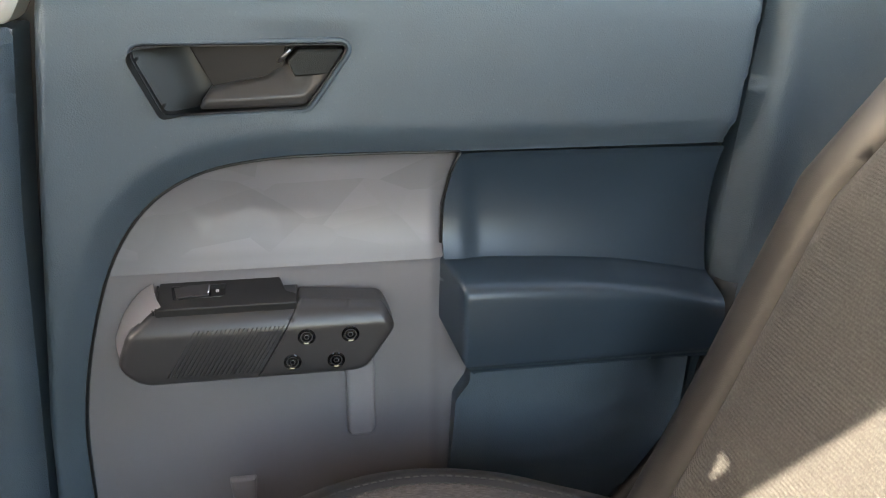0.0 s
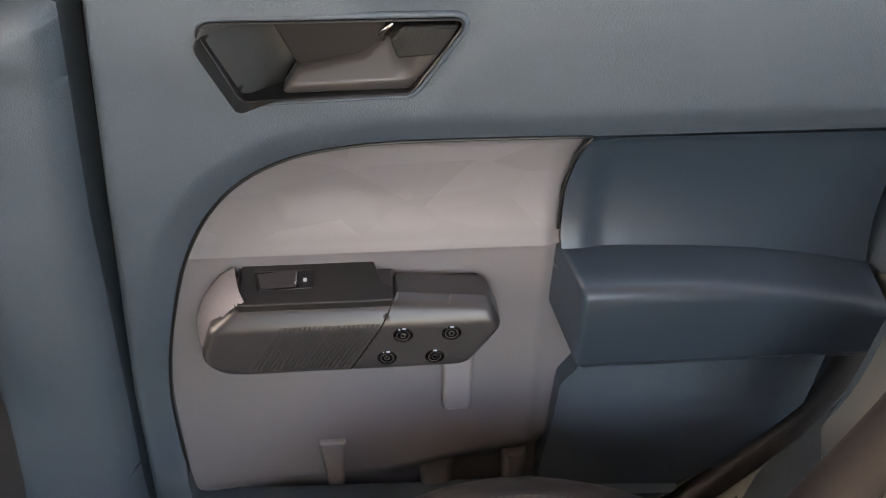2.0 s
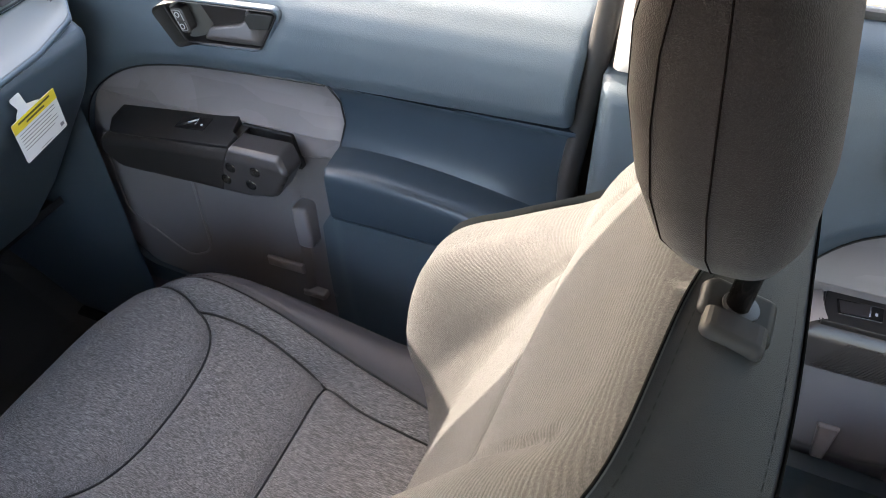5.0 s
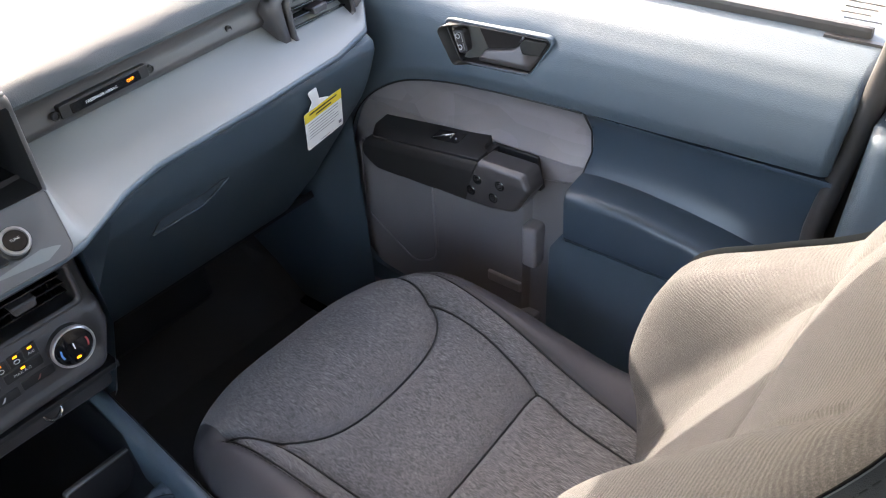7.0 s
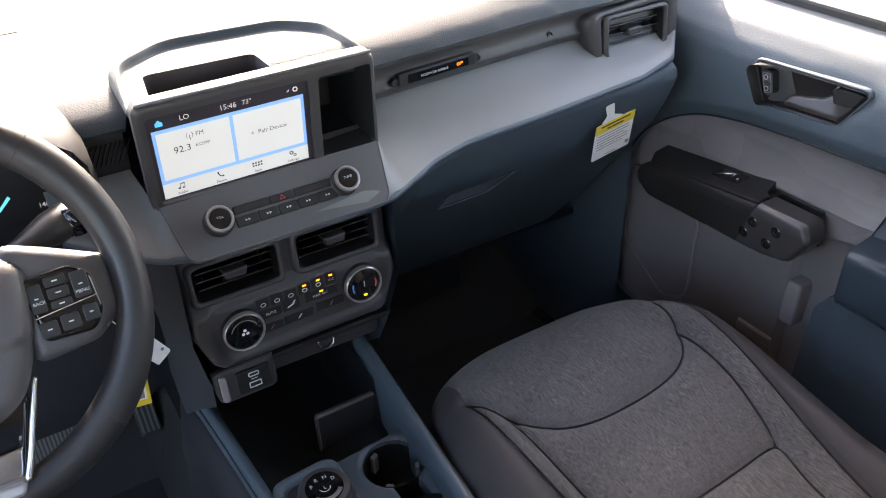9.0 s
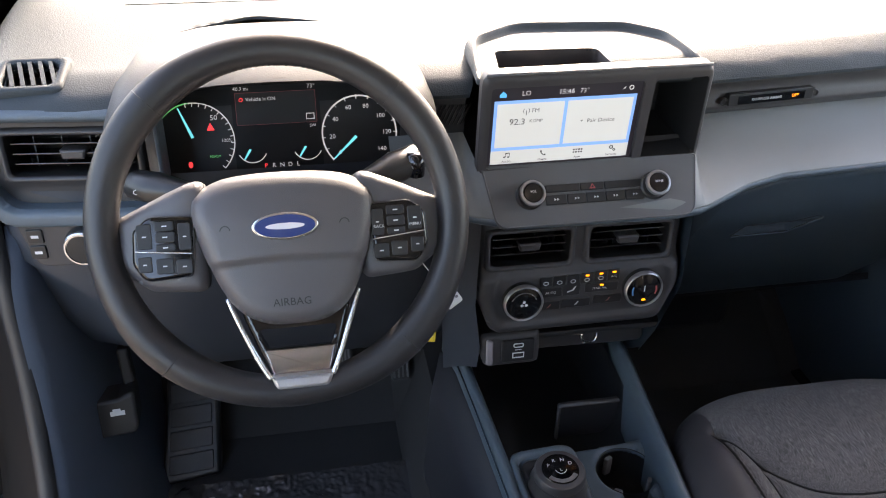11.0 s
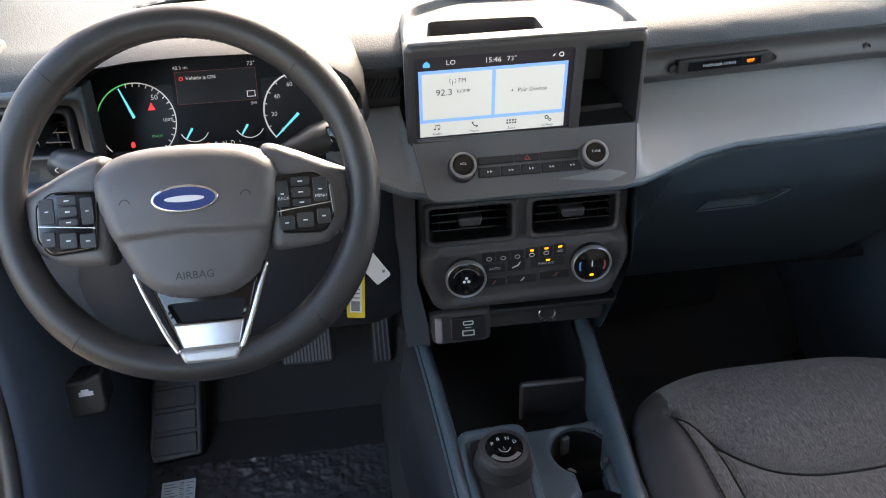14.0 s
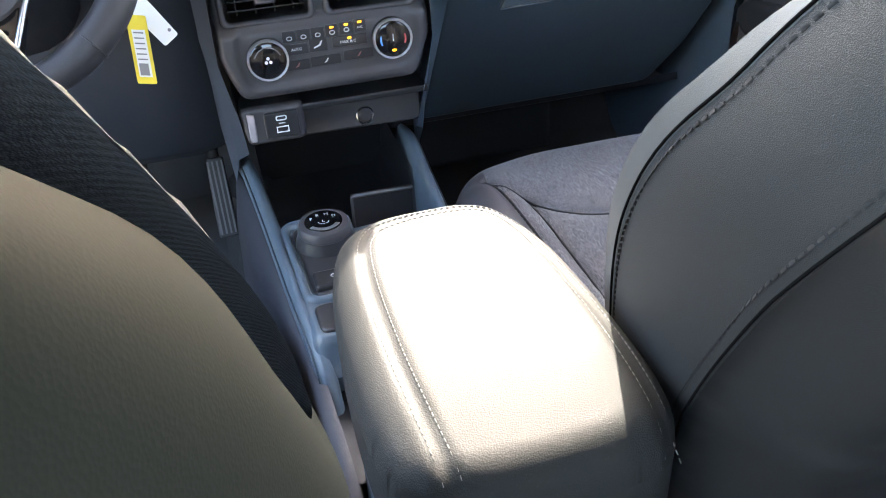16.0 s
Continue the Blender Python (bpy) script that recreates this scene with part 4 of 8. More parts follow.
def fd_main(y, z):
    base = np.interp(z, [0.38, 0.42, 0.50, 0.56, 0.80, 1.0, 1.09, 1.118, 1.138, 1.162, 1.182, 1.196], [-0.050, -0.028, -0.010, 0.0, 0.0, 0.002, 0.002, -0.002, -0.010, -0.031, -0.058, -0.080])
    return base - 0.015 * np.clip((0.030 - fd_hole(y, z)) / 0.028, 0, 1) ** 1.4 * step(z, 0.56, 0.62) - edge_round(fd_out(y, z), 0.012) - 0.003 * step(-fd_hnd(y, z), -0.022, 0.0) * step(y - 0.55 * (z - 1.07), -0.15, -0.19)


relief("main_panel", BLUE, front_door, but(fd_out, fd_hole, fd_hnd), fd_main, (-0.63, 0.39, 0.61, 1.20), 0.0055, DOOR, 0.03, "textured blue-grey door panel")


def fd_insert(y, z):
    w = cove(z - 0.012 * (0.05 - y) * step(z, 0.85, 0.95), 1.020, 0.922) - 0.004 + facets(y, z, 0.0, 0.97) * step(z, 0.91, 0.94) * step(z, 1.01, 0.985) * step(y, -0.255, -0.20) - 0.004 * step(y, -0.235, -0.258)
    w = w - 0.013 * step(-fd_shelf(y, z), -0.004, 0.008)
    return w + 0.0035 * step(-fd_spk(y, z), -0.003, 0.001)


fd_spk = inside_of(fillet([(0.228, 0.835), (0.05, 0.795), (0.045, 0.62), (0.10, 0.590), (0.225, 0.665)], [0.02, 0.03, 0.04, 0.04, 0.03]))
fd_shelf = inside_of(fillet([(-0.155, 0.87), (-0.30, 0.90), (-0.30, 0.50), (-0.155, 0.50)], 0.03))
relief("grey_insert", FACET, front_door, fd_ins, fd_insert, (-0.29, 0.45, 0.27, 1.04), 0.0034, DOOR, 0.012, "satin warm grey door insert with faceted pattern", crease=24)
ad = np.array(farch)
tube("insert_gap", DOOR(ad[:, 0], ad[:, 1], np.full(len(ad), -0.0125)), 0.0018, BLACK, front_door, n=6)
sq = fillet([(0.228, 0.835), (0.05, 0.795), (0.045, 0.62), (0.10, 0.590), (0.225, 0.665)], [0.02, 0.03, 0.04, 0.04, 0.03])
tube("speaker_rim", DOOR(sq[:, 0], sq[:, 1], fd_insert(sq[:, 0], sq[:, 1]) + 0.001), 0.0018, TRIM, front_door, closed=True, n=6)
fd_line = lambda y: np.interp(y, [-0.60, -0.55, -0.50, -0.45, -0.40, -0.36, -0.32, -0.29, -0.26], [0.888, 0.898, 0.908, 0.916, 0.922, 0.9255, 0.9265, 0.9255, 0.922])
fd_pad = lambda u, v, w: DOOR(u, fd_line(u) + np.asarray(v) * (1.028 - fd_line(u)) / 0.106, w)
fnavy = inside_of([(-0.2635, 0.1048), *[(u - 0.0015, (v - fd_line(u)) * 0.106 / (1.028 - fd_line(u))) for u, v in fseam[:2]], (-0.2655, 0.0), (-0.605, 0.0), (-0.612, 0.107)])
relief("upper_pad", NAVY, front_door, fnavy, lambda y, v: cove(0.922 + v, 1.028, 0.922), (-0.62, -0.0012, -0.255, 0.1112), 0.004, fd_pad, 0.02, "dark navy soft door pad")
fs = np.array([(-0.262, 1.025), *fseam[:3]])
tube("seam_gap", DOOR(fs[:, 0], fs[:, 1], cove(fs[:, 1], 1.024, 0.922) - 0.0005), 0.0016, BLACK, front_door, n=6)
fd_bol = lambda u, v, w: DOOR(u, fd_line(u) + np.asarray(v), w)
fy_ = np.linspace(-0.597, -0.266, 14)
fbol = inside_of([(-0.2640, 0.003), (-0.597, 0.003), *zip(fy_, 0.8165 - fd_line(fy_)), (-0.2375, 0.802 - 0.922), (-0.2415, 0.830 - 0.922)])
relief("bolster", NAVY, front_door, fbol, lambda y, v: padded(fd_line(y) + v, fd_line(y), 0.816, y, -0.240, 0.002), (-0.60, -0.126, -0.230, 0.006), 0.003, fd_bol, 0.08, "padded navy armrest bolster")
flow = inside_of([(-0.2625, 0.8165), (-0.2375, 0.800), (-0.2175, 0.768), (-0.2115, 0.640), (-0.2015, 0.43), (-0.50, 0.43), (-0.577, 0.50), (-0.593, 0.8135)])
relief("lower_panel", BLUE, front_door, flow, lambda y, z: 0.001 - 0.012 * step(z, 0.70, 0.45) - 0.006 * step(y, -0.26, -0.23), (-0.60, 0.42, -0.195, 0.825), 0.006, DOOR, 0.08)
# thick bar kept out of view, added to stop sun streaks on the rear bench
tube("window_upright", [(0.805, -0.640, 1.34), (0.780, -0.635, 1.42), (0.712, -0.655, 1.63)], 0.045, BLACK, front_door, n=12)
# unseen panel in the window's front corner, added to keep sun off the cushion
sail = np.array(((0.845, 0.16, 1.185), (0.845, 0.64, 1.185), (0.785, 0.40, 1.40), (0.790, 0.30, 1.385)))
linked("mirror_sail", np.concatenate([sail, sail + np.array((0.02, 0, 0))]), [[0, 1, 2, 3], [4, 7, 6, 5], [0, 4, 5, 1], [1, 5, 6, 2], [2, 6, 7, 3], [3, 7, 4, 0]], BLACK, front_door, smooth=False)
door_handle(front_door, -0.023, 1.121, 0.045, lock=True)
fd_bar = fillet([(0.155, 0.852), (0.150, 0.880), (0.126, 0.894), (0.0, 0.908), (-0.108, 0.920), (-0.196, 0.922), (-0.212, 0.900), (-0.182, 0.850), (-0.13, 0.840), (0.12, 0.830)], [0.02, 0.02, 0.03, 0, 0, 0.014, 0.014, 0.022, 0.03, 0.03])
fb_d = inside_of(fd_bar)
fb_cut = lambda y, z: -0.955 * (y + 0.108) - 0.297 * (z - 0.920)
fb_top = lambda y: np.interp(y, [-0.2, -0.108, 0.0, 0.126], [0.922, 0.920, 0.908, 0.894])
fb_face = lambda y, z: 0.046 - edge_round(fb_d(y, z), 0.007) - 0.008 * np.clip((z - fb_top(y) + 0.020) / 0.020, 0, 1) ** 1.6
fbar = relief("armrest_bar", PANEL, front_door, both(fb_d, lambda y, z: fb_cut(y, z) + 0.0006), fb_face, (-0.115, 0.825, 0.165, 0.930), 0.003, DOOR, 0.065, "black plastic pull bar")
fgrip = relief("pull_grip", BAR, front_door, both(fb_d, lambda y, z: 0.0006 - fb_cut(y, z)), fb_face, (-0.216, 0.835, -0.075, 0.930), 0.003, DOOR, 0.034, "dark grey pull grip with four screws")
plate("grip_back", offset(fillet([(-0.110, 0.918), (-0.194, 0.919), (-0.208, 0.900), (-0.181, 0.853), (-0.092, 0.850)], 0.01), 0.001), 0.010, 0.018, 0.0, DOOR, BLACK, fgrip)
for y, z in ((-0.110, 0.890), (-0.154, 0.893), (-0.096, 0.865), (-0.141, 0.866)):
    screw(front_door, y, z, 0.0455)
# same black plate for the dark behind the front grip; no opening is cut
plate("finger_recess", fillet([(-0.092, 0.850), (-0.092, 0.921), (-0.182, 0.921), (-0.190, 0.860)], 0.004), -0.030, -0.0195, 0.001, DOOR, BLACK, front_door)
FTOP = at_frame((0.76, 0, 0.914), (0, 1, -0.125), (-1, 0, -0.15), (-0.15, 0.125, 1))
plate("switch_panel", fillet([(0.130, 0.038), (0.152, 0.005), (0.152, -0.034), (-0.086, -0.034), (-0.097, 0.006), (-0.108, 0.012), (-0.108, 0.038)], [0.02, 0.02, 0.004, 0.010, 0.008, 0.004, 0.002]), -0.05, 0.0005, 0.0016, FTOP, BLACK, front_door, "black window switch panel")
fsw = plate("window_switch", rect(-0.045, -0.016, 0.014, 0.012, 0.003), 0.0003, 0.0014, 0.001, FTOP, GLOSS, front_door, "gloss black window switch with silver edge")
tube("switch_edge", FTOP(np.array([0.010, -0.022, -0.022]), np.array([0.010, -0.012, 0.002]), np.array([0.0020] * 3)), 0.0012, CHROME, fsw)
tube("switch_mark", FTOP(np.array([-0.034, -0.036]), np.array([0.002, 0.002]), np.array([0.0018] * 2)), 0.002, INK, fsw)
tube("speaker_pin", DOOR(np.array([0.205, 0.205]), np.array([0.80, 0.80]), np.array([-0.06, -0.034])), 0.004, TRIM, front_door)
plate("bottle_tab", rect(-0.186, 0.700, -0.156, 0.785, 0.010), -0.060, -0.008, 0.007, DOOR, TRIM, front_door)
plate("pocket_ledge", rect(-0.152, 0.628, -0.078, 0.650, 0.004), -0.065, -0.012, 0.004, DOOR, TRIM, front_door)
plate("pocket_ledge", rect(-0.185, 0.575, -0.140, 0.590, 0.004), -0.065, -0.012, 0.004, DOOR, TRIM, front_door)

# ---- the dashboard ----
dash = thing("dashboard", "blue-grey dashboard with pale top pad and grey trim shelf", "dashboard", kind="structure")


def front_y(x):
    """Front line of the top pad."""
    return np.interp(x, [-0.76, -0.70, -0.60, -0.20, 0.15, 0.50, 0.70, 0.76], [0.20, 0.115, 0.098, 0.100, 0.102, 0.131, 0.130, 0.20])


bin_cut = inside_of(fillet([(-0.150, 0.02), (0.150, 0.02), (0.140, 0.16), (0.095, 0.20), (-0.06, 0.22), (-0.125, 0.16)], [0, 0, 0.04, 0.05, 0.06, 0.05]))
hood_cut = inside_of(fillet([(-0.555, 0.0), (-0.55, 0.12), (-0.50, 0.26), (-0.40, 0.31), (-0.30, 0.28), (-0.225, 0.20), (-0.195, 0.08), (-0.195, 0.0)], 0.05))


def top_z(x, y):
    d = y - front_y(x)
    z = 1.204 + 0.030 * np.sqrt(np.clip(d, 0, 0.05) / 0.05) + 0.02 * step(d, 0.02, 0.30) - 0.03 * step(y, 0.45, 0.80)
    return z - 0.05 * step(np.abs(x), 0.70, 0.77) ** 2


vent_cut = inside_of(rect(-0.676, 0.128, -0.624, 0.170, 0.006))
pad_out = lambda x, y: np.maximum.reduce([front_y(x) - y, np.abs(x) - 0.755, y - 0.80 + 0.25 * x * x])
relief("top_pad", DASH, dash, but(pad_out, bin_cut, hood_cut, vent_cut), top_z, (-0.76, 0.09, 0.76, 0.80), 0.009, CAR, 0.004, "pale textured dashboard top pad lit by the sun")

# dark strip and grey shelf on the passenger's side
strip_x = np.linspace(0.145, 0.72, 30)
fy = lambda x: front_y(x) + 0.012


def shelf_front(x):
    return (np.interp(x, [-0.24, -0.20, -0.15, -0.10, 0.10, 0.135, 0.17, 0.22, 0.28, 0.45, 0.62, 0.70, 0.75], [0.055, 0.030, 0.005, -0.010, -0.014, -0.010, 0.008, 0.034, 0.050, 0.058, 0.070, 0.088, 0.14]),
            np.interp(x, [-0.24, -0.20, -0.15, -0.10, 0.10, 0.135, 0.17, 0.22, 0.28, 0.45, 0.62, 0.70, 0.75], [1.120, 1.103, 1.091, 1.087, 1.087, 1.088, 1.090, 1.093, 1.096, 1.099, 1.104, 1.112, 1.15]))


skin("fascia_strip", [[(x, fy(x) + a, z) for x in strip_x] for a, z in ((0.000, 1.206), (-0.002, 1.200), (0.001, 1.196), (0.004, 1.190), (0.003, 1.172), (-0.003, 1.164), (-0.002, 1.158), (0.012, 1.146))], DARK, dash, "charcoal strip below the top pad")
rows = []
sx = np.concatenate([np.linspace(-0.24, -0.145, 12), np.linspace(-0.14, 0.14, 20), np.linspace(0.145, 0.74, 50)])
for t in (0.0, 0.06, 0.14, 0.28, 0.45, 0.62, 0.78, 0.90, 0.97, 1.0, 1.02, 1.02):
    row = []
    for x in sx:
        b_y, b_z = (0.036, 1.136) if -0.143 < x < 0.143 else ((fy(x) + 0.012, 1.150) if x > 0 else (0.110, 1.150))
        f_y, f_z = (float(q) for q in shelf_front(x))
        blend = t if -0.143 < x < 0.143 else t ** 1.25
        sag = -0.010 * math.sin(math.pi * min(t, 1)) * (0.15 if -0.143 < x < 0.143 else 1.0)
        z = b_z + (f_z - b_z) * blend + sag
        y = b_y + (f_y - b_y) * t
        if t > 0.9:
            z -= (t - 0.9) * 0.03
        if t == 1.02 and len(rows) == 11:
            z, y = z - 0.008, y + 0.006
        row.append((x, y, z))
    rows.append(row)
skin("trim_shelf", rows, SHELF, dash, "satin light grey trim shelf")
# blue edge roll below the shelf
rows = []
for dy, dz in ((0.006, -0.003), (-0.002, -0.005), (-0.004, -0.009), (-0.001, -0.014), (0.010, -0.016), (0.04, -0.014)):
    rows.append([(x, float(shelf_front(x)[0]) + dy, float(shelf_front(x)[1]) + dz) for x in np.linspace(-0.24, 0.745, 90)])
skin("edge_roll", rows, BLUE, dash, "blue-grey rolled lower edge")

left_x = np.linspace(-0.225, -0.143, 9)
skin("fascia_strip", [[(x, 0.108 + a, z) for x in left_x] for a, z in ((0.0, 1.206), (-0.002, 1.200), (0.002, 1.190), (0.002, 1.160), (0.010, 1.140))], DARK, dash, "charcoal ribbed strip beside the screen")
for k in range(14):
    u = -0.216 + 0.0052 * k
    tube("strip_rib", [(u, 0.1090, 1.162), (u + 0.012, 0.1085, 1.188)], 0.0011, BLACK, dash, n=5)

# passenger airbag strip with its screws
STRIP = at_frame((0.28, 0.1235, 1.171), (1, 0.10, 0), (0, 0.05, 1), (0.10, -1, 0.05))
tell = plate("airbag_display", fillet([(-0.066, -0.0085), (0.066, -0.0085), (0.066, 0.0085), (-0.066, 0.0085)], 0.003), -0.004, 0.0050, 0.001, STRIP, BLACK, dash)
plate("display_window", rect(-0.052, -0.0065, 0.052, 0.0055, 0.002), 0.005, 0.0056, 0.0003, STRIP, GLOSS, tell, "gloss black display window")
lettering("airbag_words", "PASSENGER AIRBAG", 0.0052, STRIP, INK, tell, -0.008, -0.0010, 0.0059)
lettering("off_words", "OFF", 0.0064, STRIP, plain("amber_lamp", (1.0, 0.25, 0.01), 0.5, emit=0.28), tell, 0.036, -0.0008, 0.0059)
for u in (-0.071, 0.071, 0.212, 0.268):
    put = at_frame(STRIP(np.array(u), np.array(-0.002), np.array(0.0045)), (1, 0.1, 0), (0, 0, 1), (0.1, -1, 0.05))
    lathe("mount_screw", [(0.0058, -0.006), (0.0058, -0.0022), (0.0050, -0.0016), (0.0036, -0.0018), (0.0032, -0.003)], put, BLACK, dash, "black mount screw", n=20)


def vent(parent, put, w, h, slats, mat=DARK, tab_side=0.0, depth=0.045):
    """Air vent: frame, dark box, slats and a tab. put's origin is the middle of its face."""
    out = rect(-w / 2, -h / 2, w / 2, h / 2, 0.010, 5)
    inn = rect(-w / 2 + 0.009, -h / 2 + 0.008, w / 2 - 0.009, h / 2 - 0.008, 0.007, 5)
    fr = ring("vent_frame", out, inn, -0.03, 0.003, put, mat, parent, "charcoal vent frame")
    n = len(inn)
    verts = list(put(inn[:, 0], inn[:, 1], np.full(n, 0.0))) + list(put(inn[:, 0] * 0.9, inn[:, 1] * 0.85, np.full(n, -depth)))
    faces = [[i, (i + 1) % n, n + (i + 1) % n, n + i] for i in range(n)] + [[n + i for i in range(n)][::-1]]
    linked("duct", verts, [f[::-1] for f in faces], BLACK, fr)
    for k in range(slats):
        v = (k + 1) / (slats + 1) * (h - 0.016) - (h - 0.016) / 2
        plate("slat", fillet([(-w / 2 + 0.012, v - 0.0012), (w / 2 - 0.012, v - 0.0012), (w / 2 - 0.012, v + 0.0012), (-w / 2 + 0.012, v + 0.0012)], 0.001, 2), -0.026, -0.008, 0.0008, put, GLOSS, fr)
    for u in (-0.30, -0.1, 0.1, 0.30):
        plate("vane", rect(u * w - 0.0008, -h / 2 + 0.011, u * w + 0.0008, h / 2 - 0.011), -0.040, -0.024, 0, put, BLACK, fr)
    plate("tab", fillet([(tab_side - 0.013, -0.006), (tab_side + 0.013, -0.006), (tab_side + 0.016, 0.006), (tab_side - 0.016, 0.006)], 0.003), -0.022, -0.002, 0.003, put, DARK, fr, "grey vent tab")
    return fr


vent(dash, at_frame((0.648, 0.122, 1.150), (1, 0.02, 0), (0, 0.10, 1), (0.02, -1, 0.10)), 0.135, 0.070, 3)
RV = at_frame((0.648, 0.124, 1.150), (1, 0.02, 0), (0, 0.10, 1), (0.02, -1, 0.10))
ring("vent_bezel", fillet([(-0.105, 0.040), (0.096, 0.052), (0.098, -0.052), (-0.080, -0.050)], [0.02, 0.014, 0.02, 0.03]), fillet([(-0.066, 0.034), (0.066, 0.034), (0.066, -0.034), (-0.066, -0.034)], [0.01, 0.01, 0.01, 0.01]), -0.035, 0.0015, RV, DARK, dash, "charcoal vent surround")
vent(dash, at_frame((-0.615, 0.108, 1.150), (1, -0.10, 0), (0, 0.10, 1), (-0.10, -1, 0.10)), 0.165, 0.066, 3, STACK)
# grey surround of the left vent
LV = at_frame((-0.615, 0.100, 1.145), (1, -0.10, 0), (0, 0.10, 1), (-0.10, -1, 0.10))
lo_ = inside_of(fillet([(-0.112, 0.050), (0.100, 0.050), (0.100, -0.060), (-0.086, -0.060)], [0.026, 0, 0, 0.030]))
li_ = inside_of(rect(-0.081, -0.028, 0.085, 0.040, 0.010))
relief("vent_surround", STACK, dash, but(lo_, li_), lambda u, v: 0.000 - 0.020 * step(v, -0.02, -0.058) - 0.012 * step(-li_(u, v), -0.03, -0.003), (-0.12, -0.07, 0.11, 0.06), 0.003, LV, 0.02)
lip_o = inside_of(fillet([(-0.130, 0.064), (0.104, 0.064), (0.104, -0.083), (-0.104, -0.083)], [0.034, 0, 0, 0.044]))
lip_s = lambda u, v: np.maximum(lip_o(u, v), -lo_(u, v) - 0.001)
relief("vent_lip", BLUE, dash, lip_s, lambda u, v: 0.008 - edge_round(lip_s(u, v), 0.009), (-0.135, -0.088, 0.108, 0.068), 0.003, LV, 0.03, "blue-grey rolled lip round the vent")
TV = at_frame((-0.650, 0.150, 1.2355), (1, 0, 0), (0, 1, 0.33), (0, -0.33, 1))
tv = ring("top_vent", fillet([(-0.040, -0.031), (0.038, -0.031), (0.043, 0.031), (-0.035, 0.031)], 0.011), fillet([(-0.030, -0.021), (0.027, -0.021), (0.031, 0.021), (-0.026, 0.021)], 0.011), -0.010, 0.003, TV, DASH, dash)
plate("grille_well", rect(-0.034, -0.026, 0.034, 0.026), -0.030, -0.024, 0.0, TV, BLACK, tv)
for j in range(5):
    c = -0.023 + 0.0115 * j
    plate("grille_bar", [(c - 0.0060, 0.022), (c - 0.0015, 0.022), (c + 0.0095, -0.022), (c + 0.0050, -0.022)], -0.003, 0.0024, 0.0, TV, DASH, tv)

# instrument hood and cluster
rows = []
for t in np.linspace(0, 1, 15):
    a = math.pi * t
    cx, rx = -0.375, 0.182
    x = cx - rx * (abs(math.cos(a)) ** 0.75) * (1 if math.cos(a) > 0 else -1)
    up = math.sin(a) ** 0.6
    rows.append([(cx + (x - cx) * 1.02, 0.055 - 0.01 * up, 1.155 + 0.098 * up), (cx + (x - cx) * 1.05, 0.066, 1.160 + 0.104 * up), (cx + (x - cx) * 1.06, 0.12, 1.165 + 0.106 * up),
                 (cx + (x - cx) * 1.04, 0.20, 1.17 + 0.098 * up), (cx + (x - cx) * 0.98, 0.28, 1.18 + 0.068 * up), (cx + (x - cx) * 0.90, 0.35, 1.19 + 0.03 * up)])
skin("hood", rows, HOOD, dash, "textured instrument hood lit on top")
rows = [[tuple(np.array(r[0]) + np.array((0, 0.001, -0.002))), (r[0][0], 0.11, 1.06 + (r[0][2] - 1.06) * 0.96), (-0.375 + (r[0][0] + 0.375) * 0.99, 0.20, 1.05 + (r[0][2] - 1.05) * 0.92)] for r in rows]
skin("hood_lining", rows, BLACK, dash, flip=True)
plate("cluster_recess", rect(-0.60, 1.00, -0.17, 1.262, 0.03), 0.0, 0.01, 0, at_frame((0, 0.225, 0), (1, 0, 0), (0, 0.12, 1), (0, -1, 0.12)), BLACK, dash)
cluster = thing("instrument_cluster", "black digital instrument cluster with two round dials", "instrument cluster")
CL = at_frame((-0.375, 0.188, 1.122), (1, 0, 0), (0, 0.42, 0.91), (0, -0.91, 0.42))
plate("cluster_face", fillet([(-0.175, -0.075), (0.175, -0.075), (0.170, 0.06), (0.11, 0.085), (-0.11, 0.085), (-0.170, 0.06)], 0.02), -0.02, 0.0, 0.002, CL, plain("cluster_black", (0.005, 0.005, 0.006), 0.35, spec=0.3), cluster)
LIT = plain("display_white", (0.62, 0.62, 0.63), 0.5, emit=0.07)
CYAN = plain("display_cyan", (0.10, 0.62, 0.75), 0.5, emit=0.13)
RED = plain("display_red", (0.80, 0.04, 0.05), 0.5, emit=0.18)
GREEN = plain("display_green", (0.08, 0.42, 0.14), 0.5, emit=0.10)


def arc(cu, cv, r0, r1, a0, a1, n=40):
    a = np.radians(np.linspace(a0, a1, n))
    return np.concatenate([np.stack([cu + r1 * np.cos(a), cv + r1 * np.sin(a)], 1), np.stack([cu + r0 * np.cos(a[::-1]), cv + r0 * np.sin(a[::-1])], 1)])


def flat_shape(name, poly, w, put, mat, parent):
    p = np.array(poly, float)
    if np.sum(p[:, 0] * np.roll(p[:, 1], -1) - np.roll(p[:, 0], -1) * p[:, 1]) < 0:
        p = p[::-1]
    return linked(name, put(p[:, 0], p[:, 1], np.full(len(p), w)), [list(range(len(p)))], mat, parent, smooth=False)


def arc_band(name, cu, cv, r0, r1, a0, a1, w, put, mat, parent, n=40):
    a = np.radians(np.linspace(a0, a1, n))
    v = np.concatenate([put(cu + r * np.cos(a), cv + r * np.sin(a), np.full(n, w)) for r in (r0, r1)])
    return linked(name, v, [[i, n + i, n + i + 1, i + 1] for i in range(n - 1)], mat, parent, smooth=False)


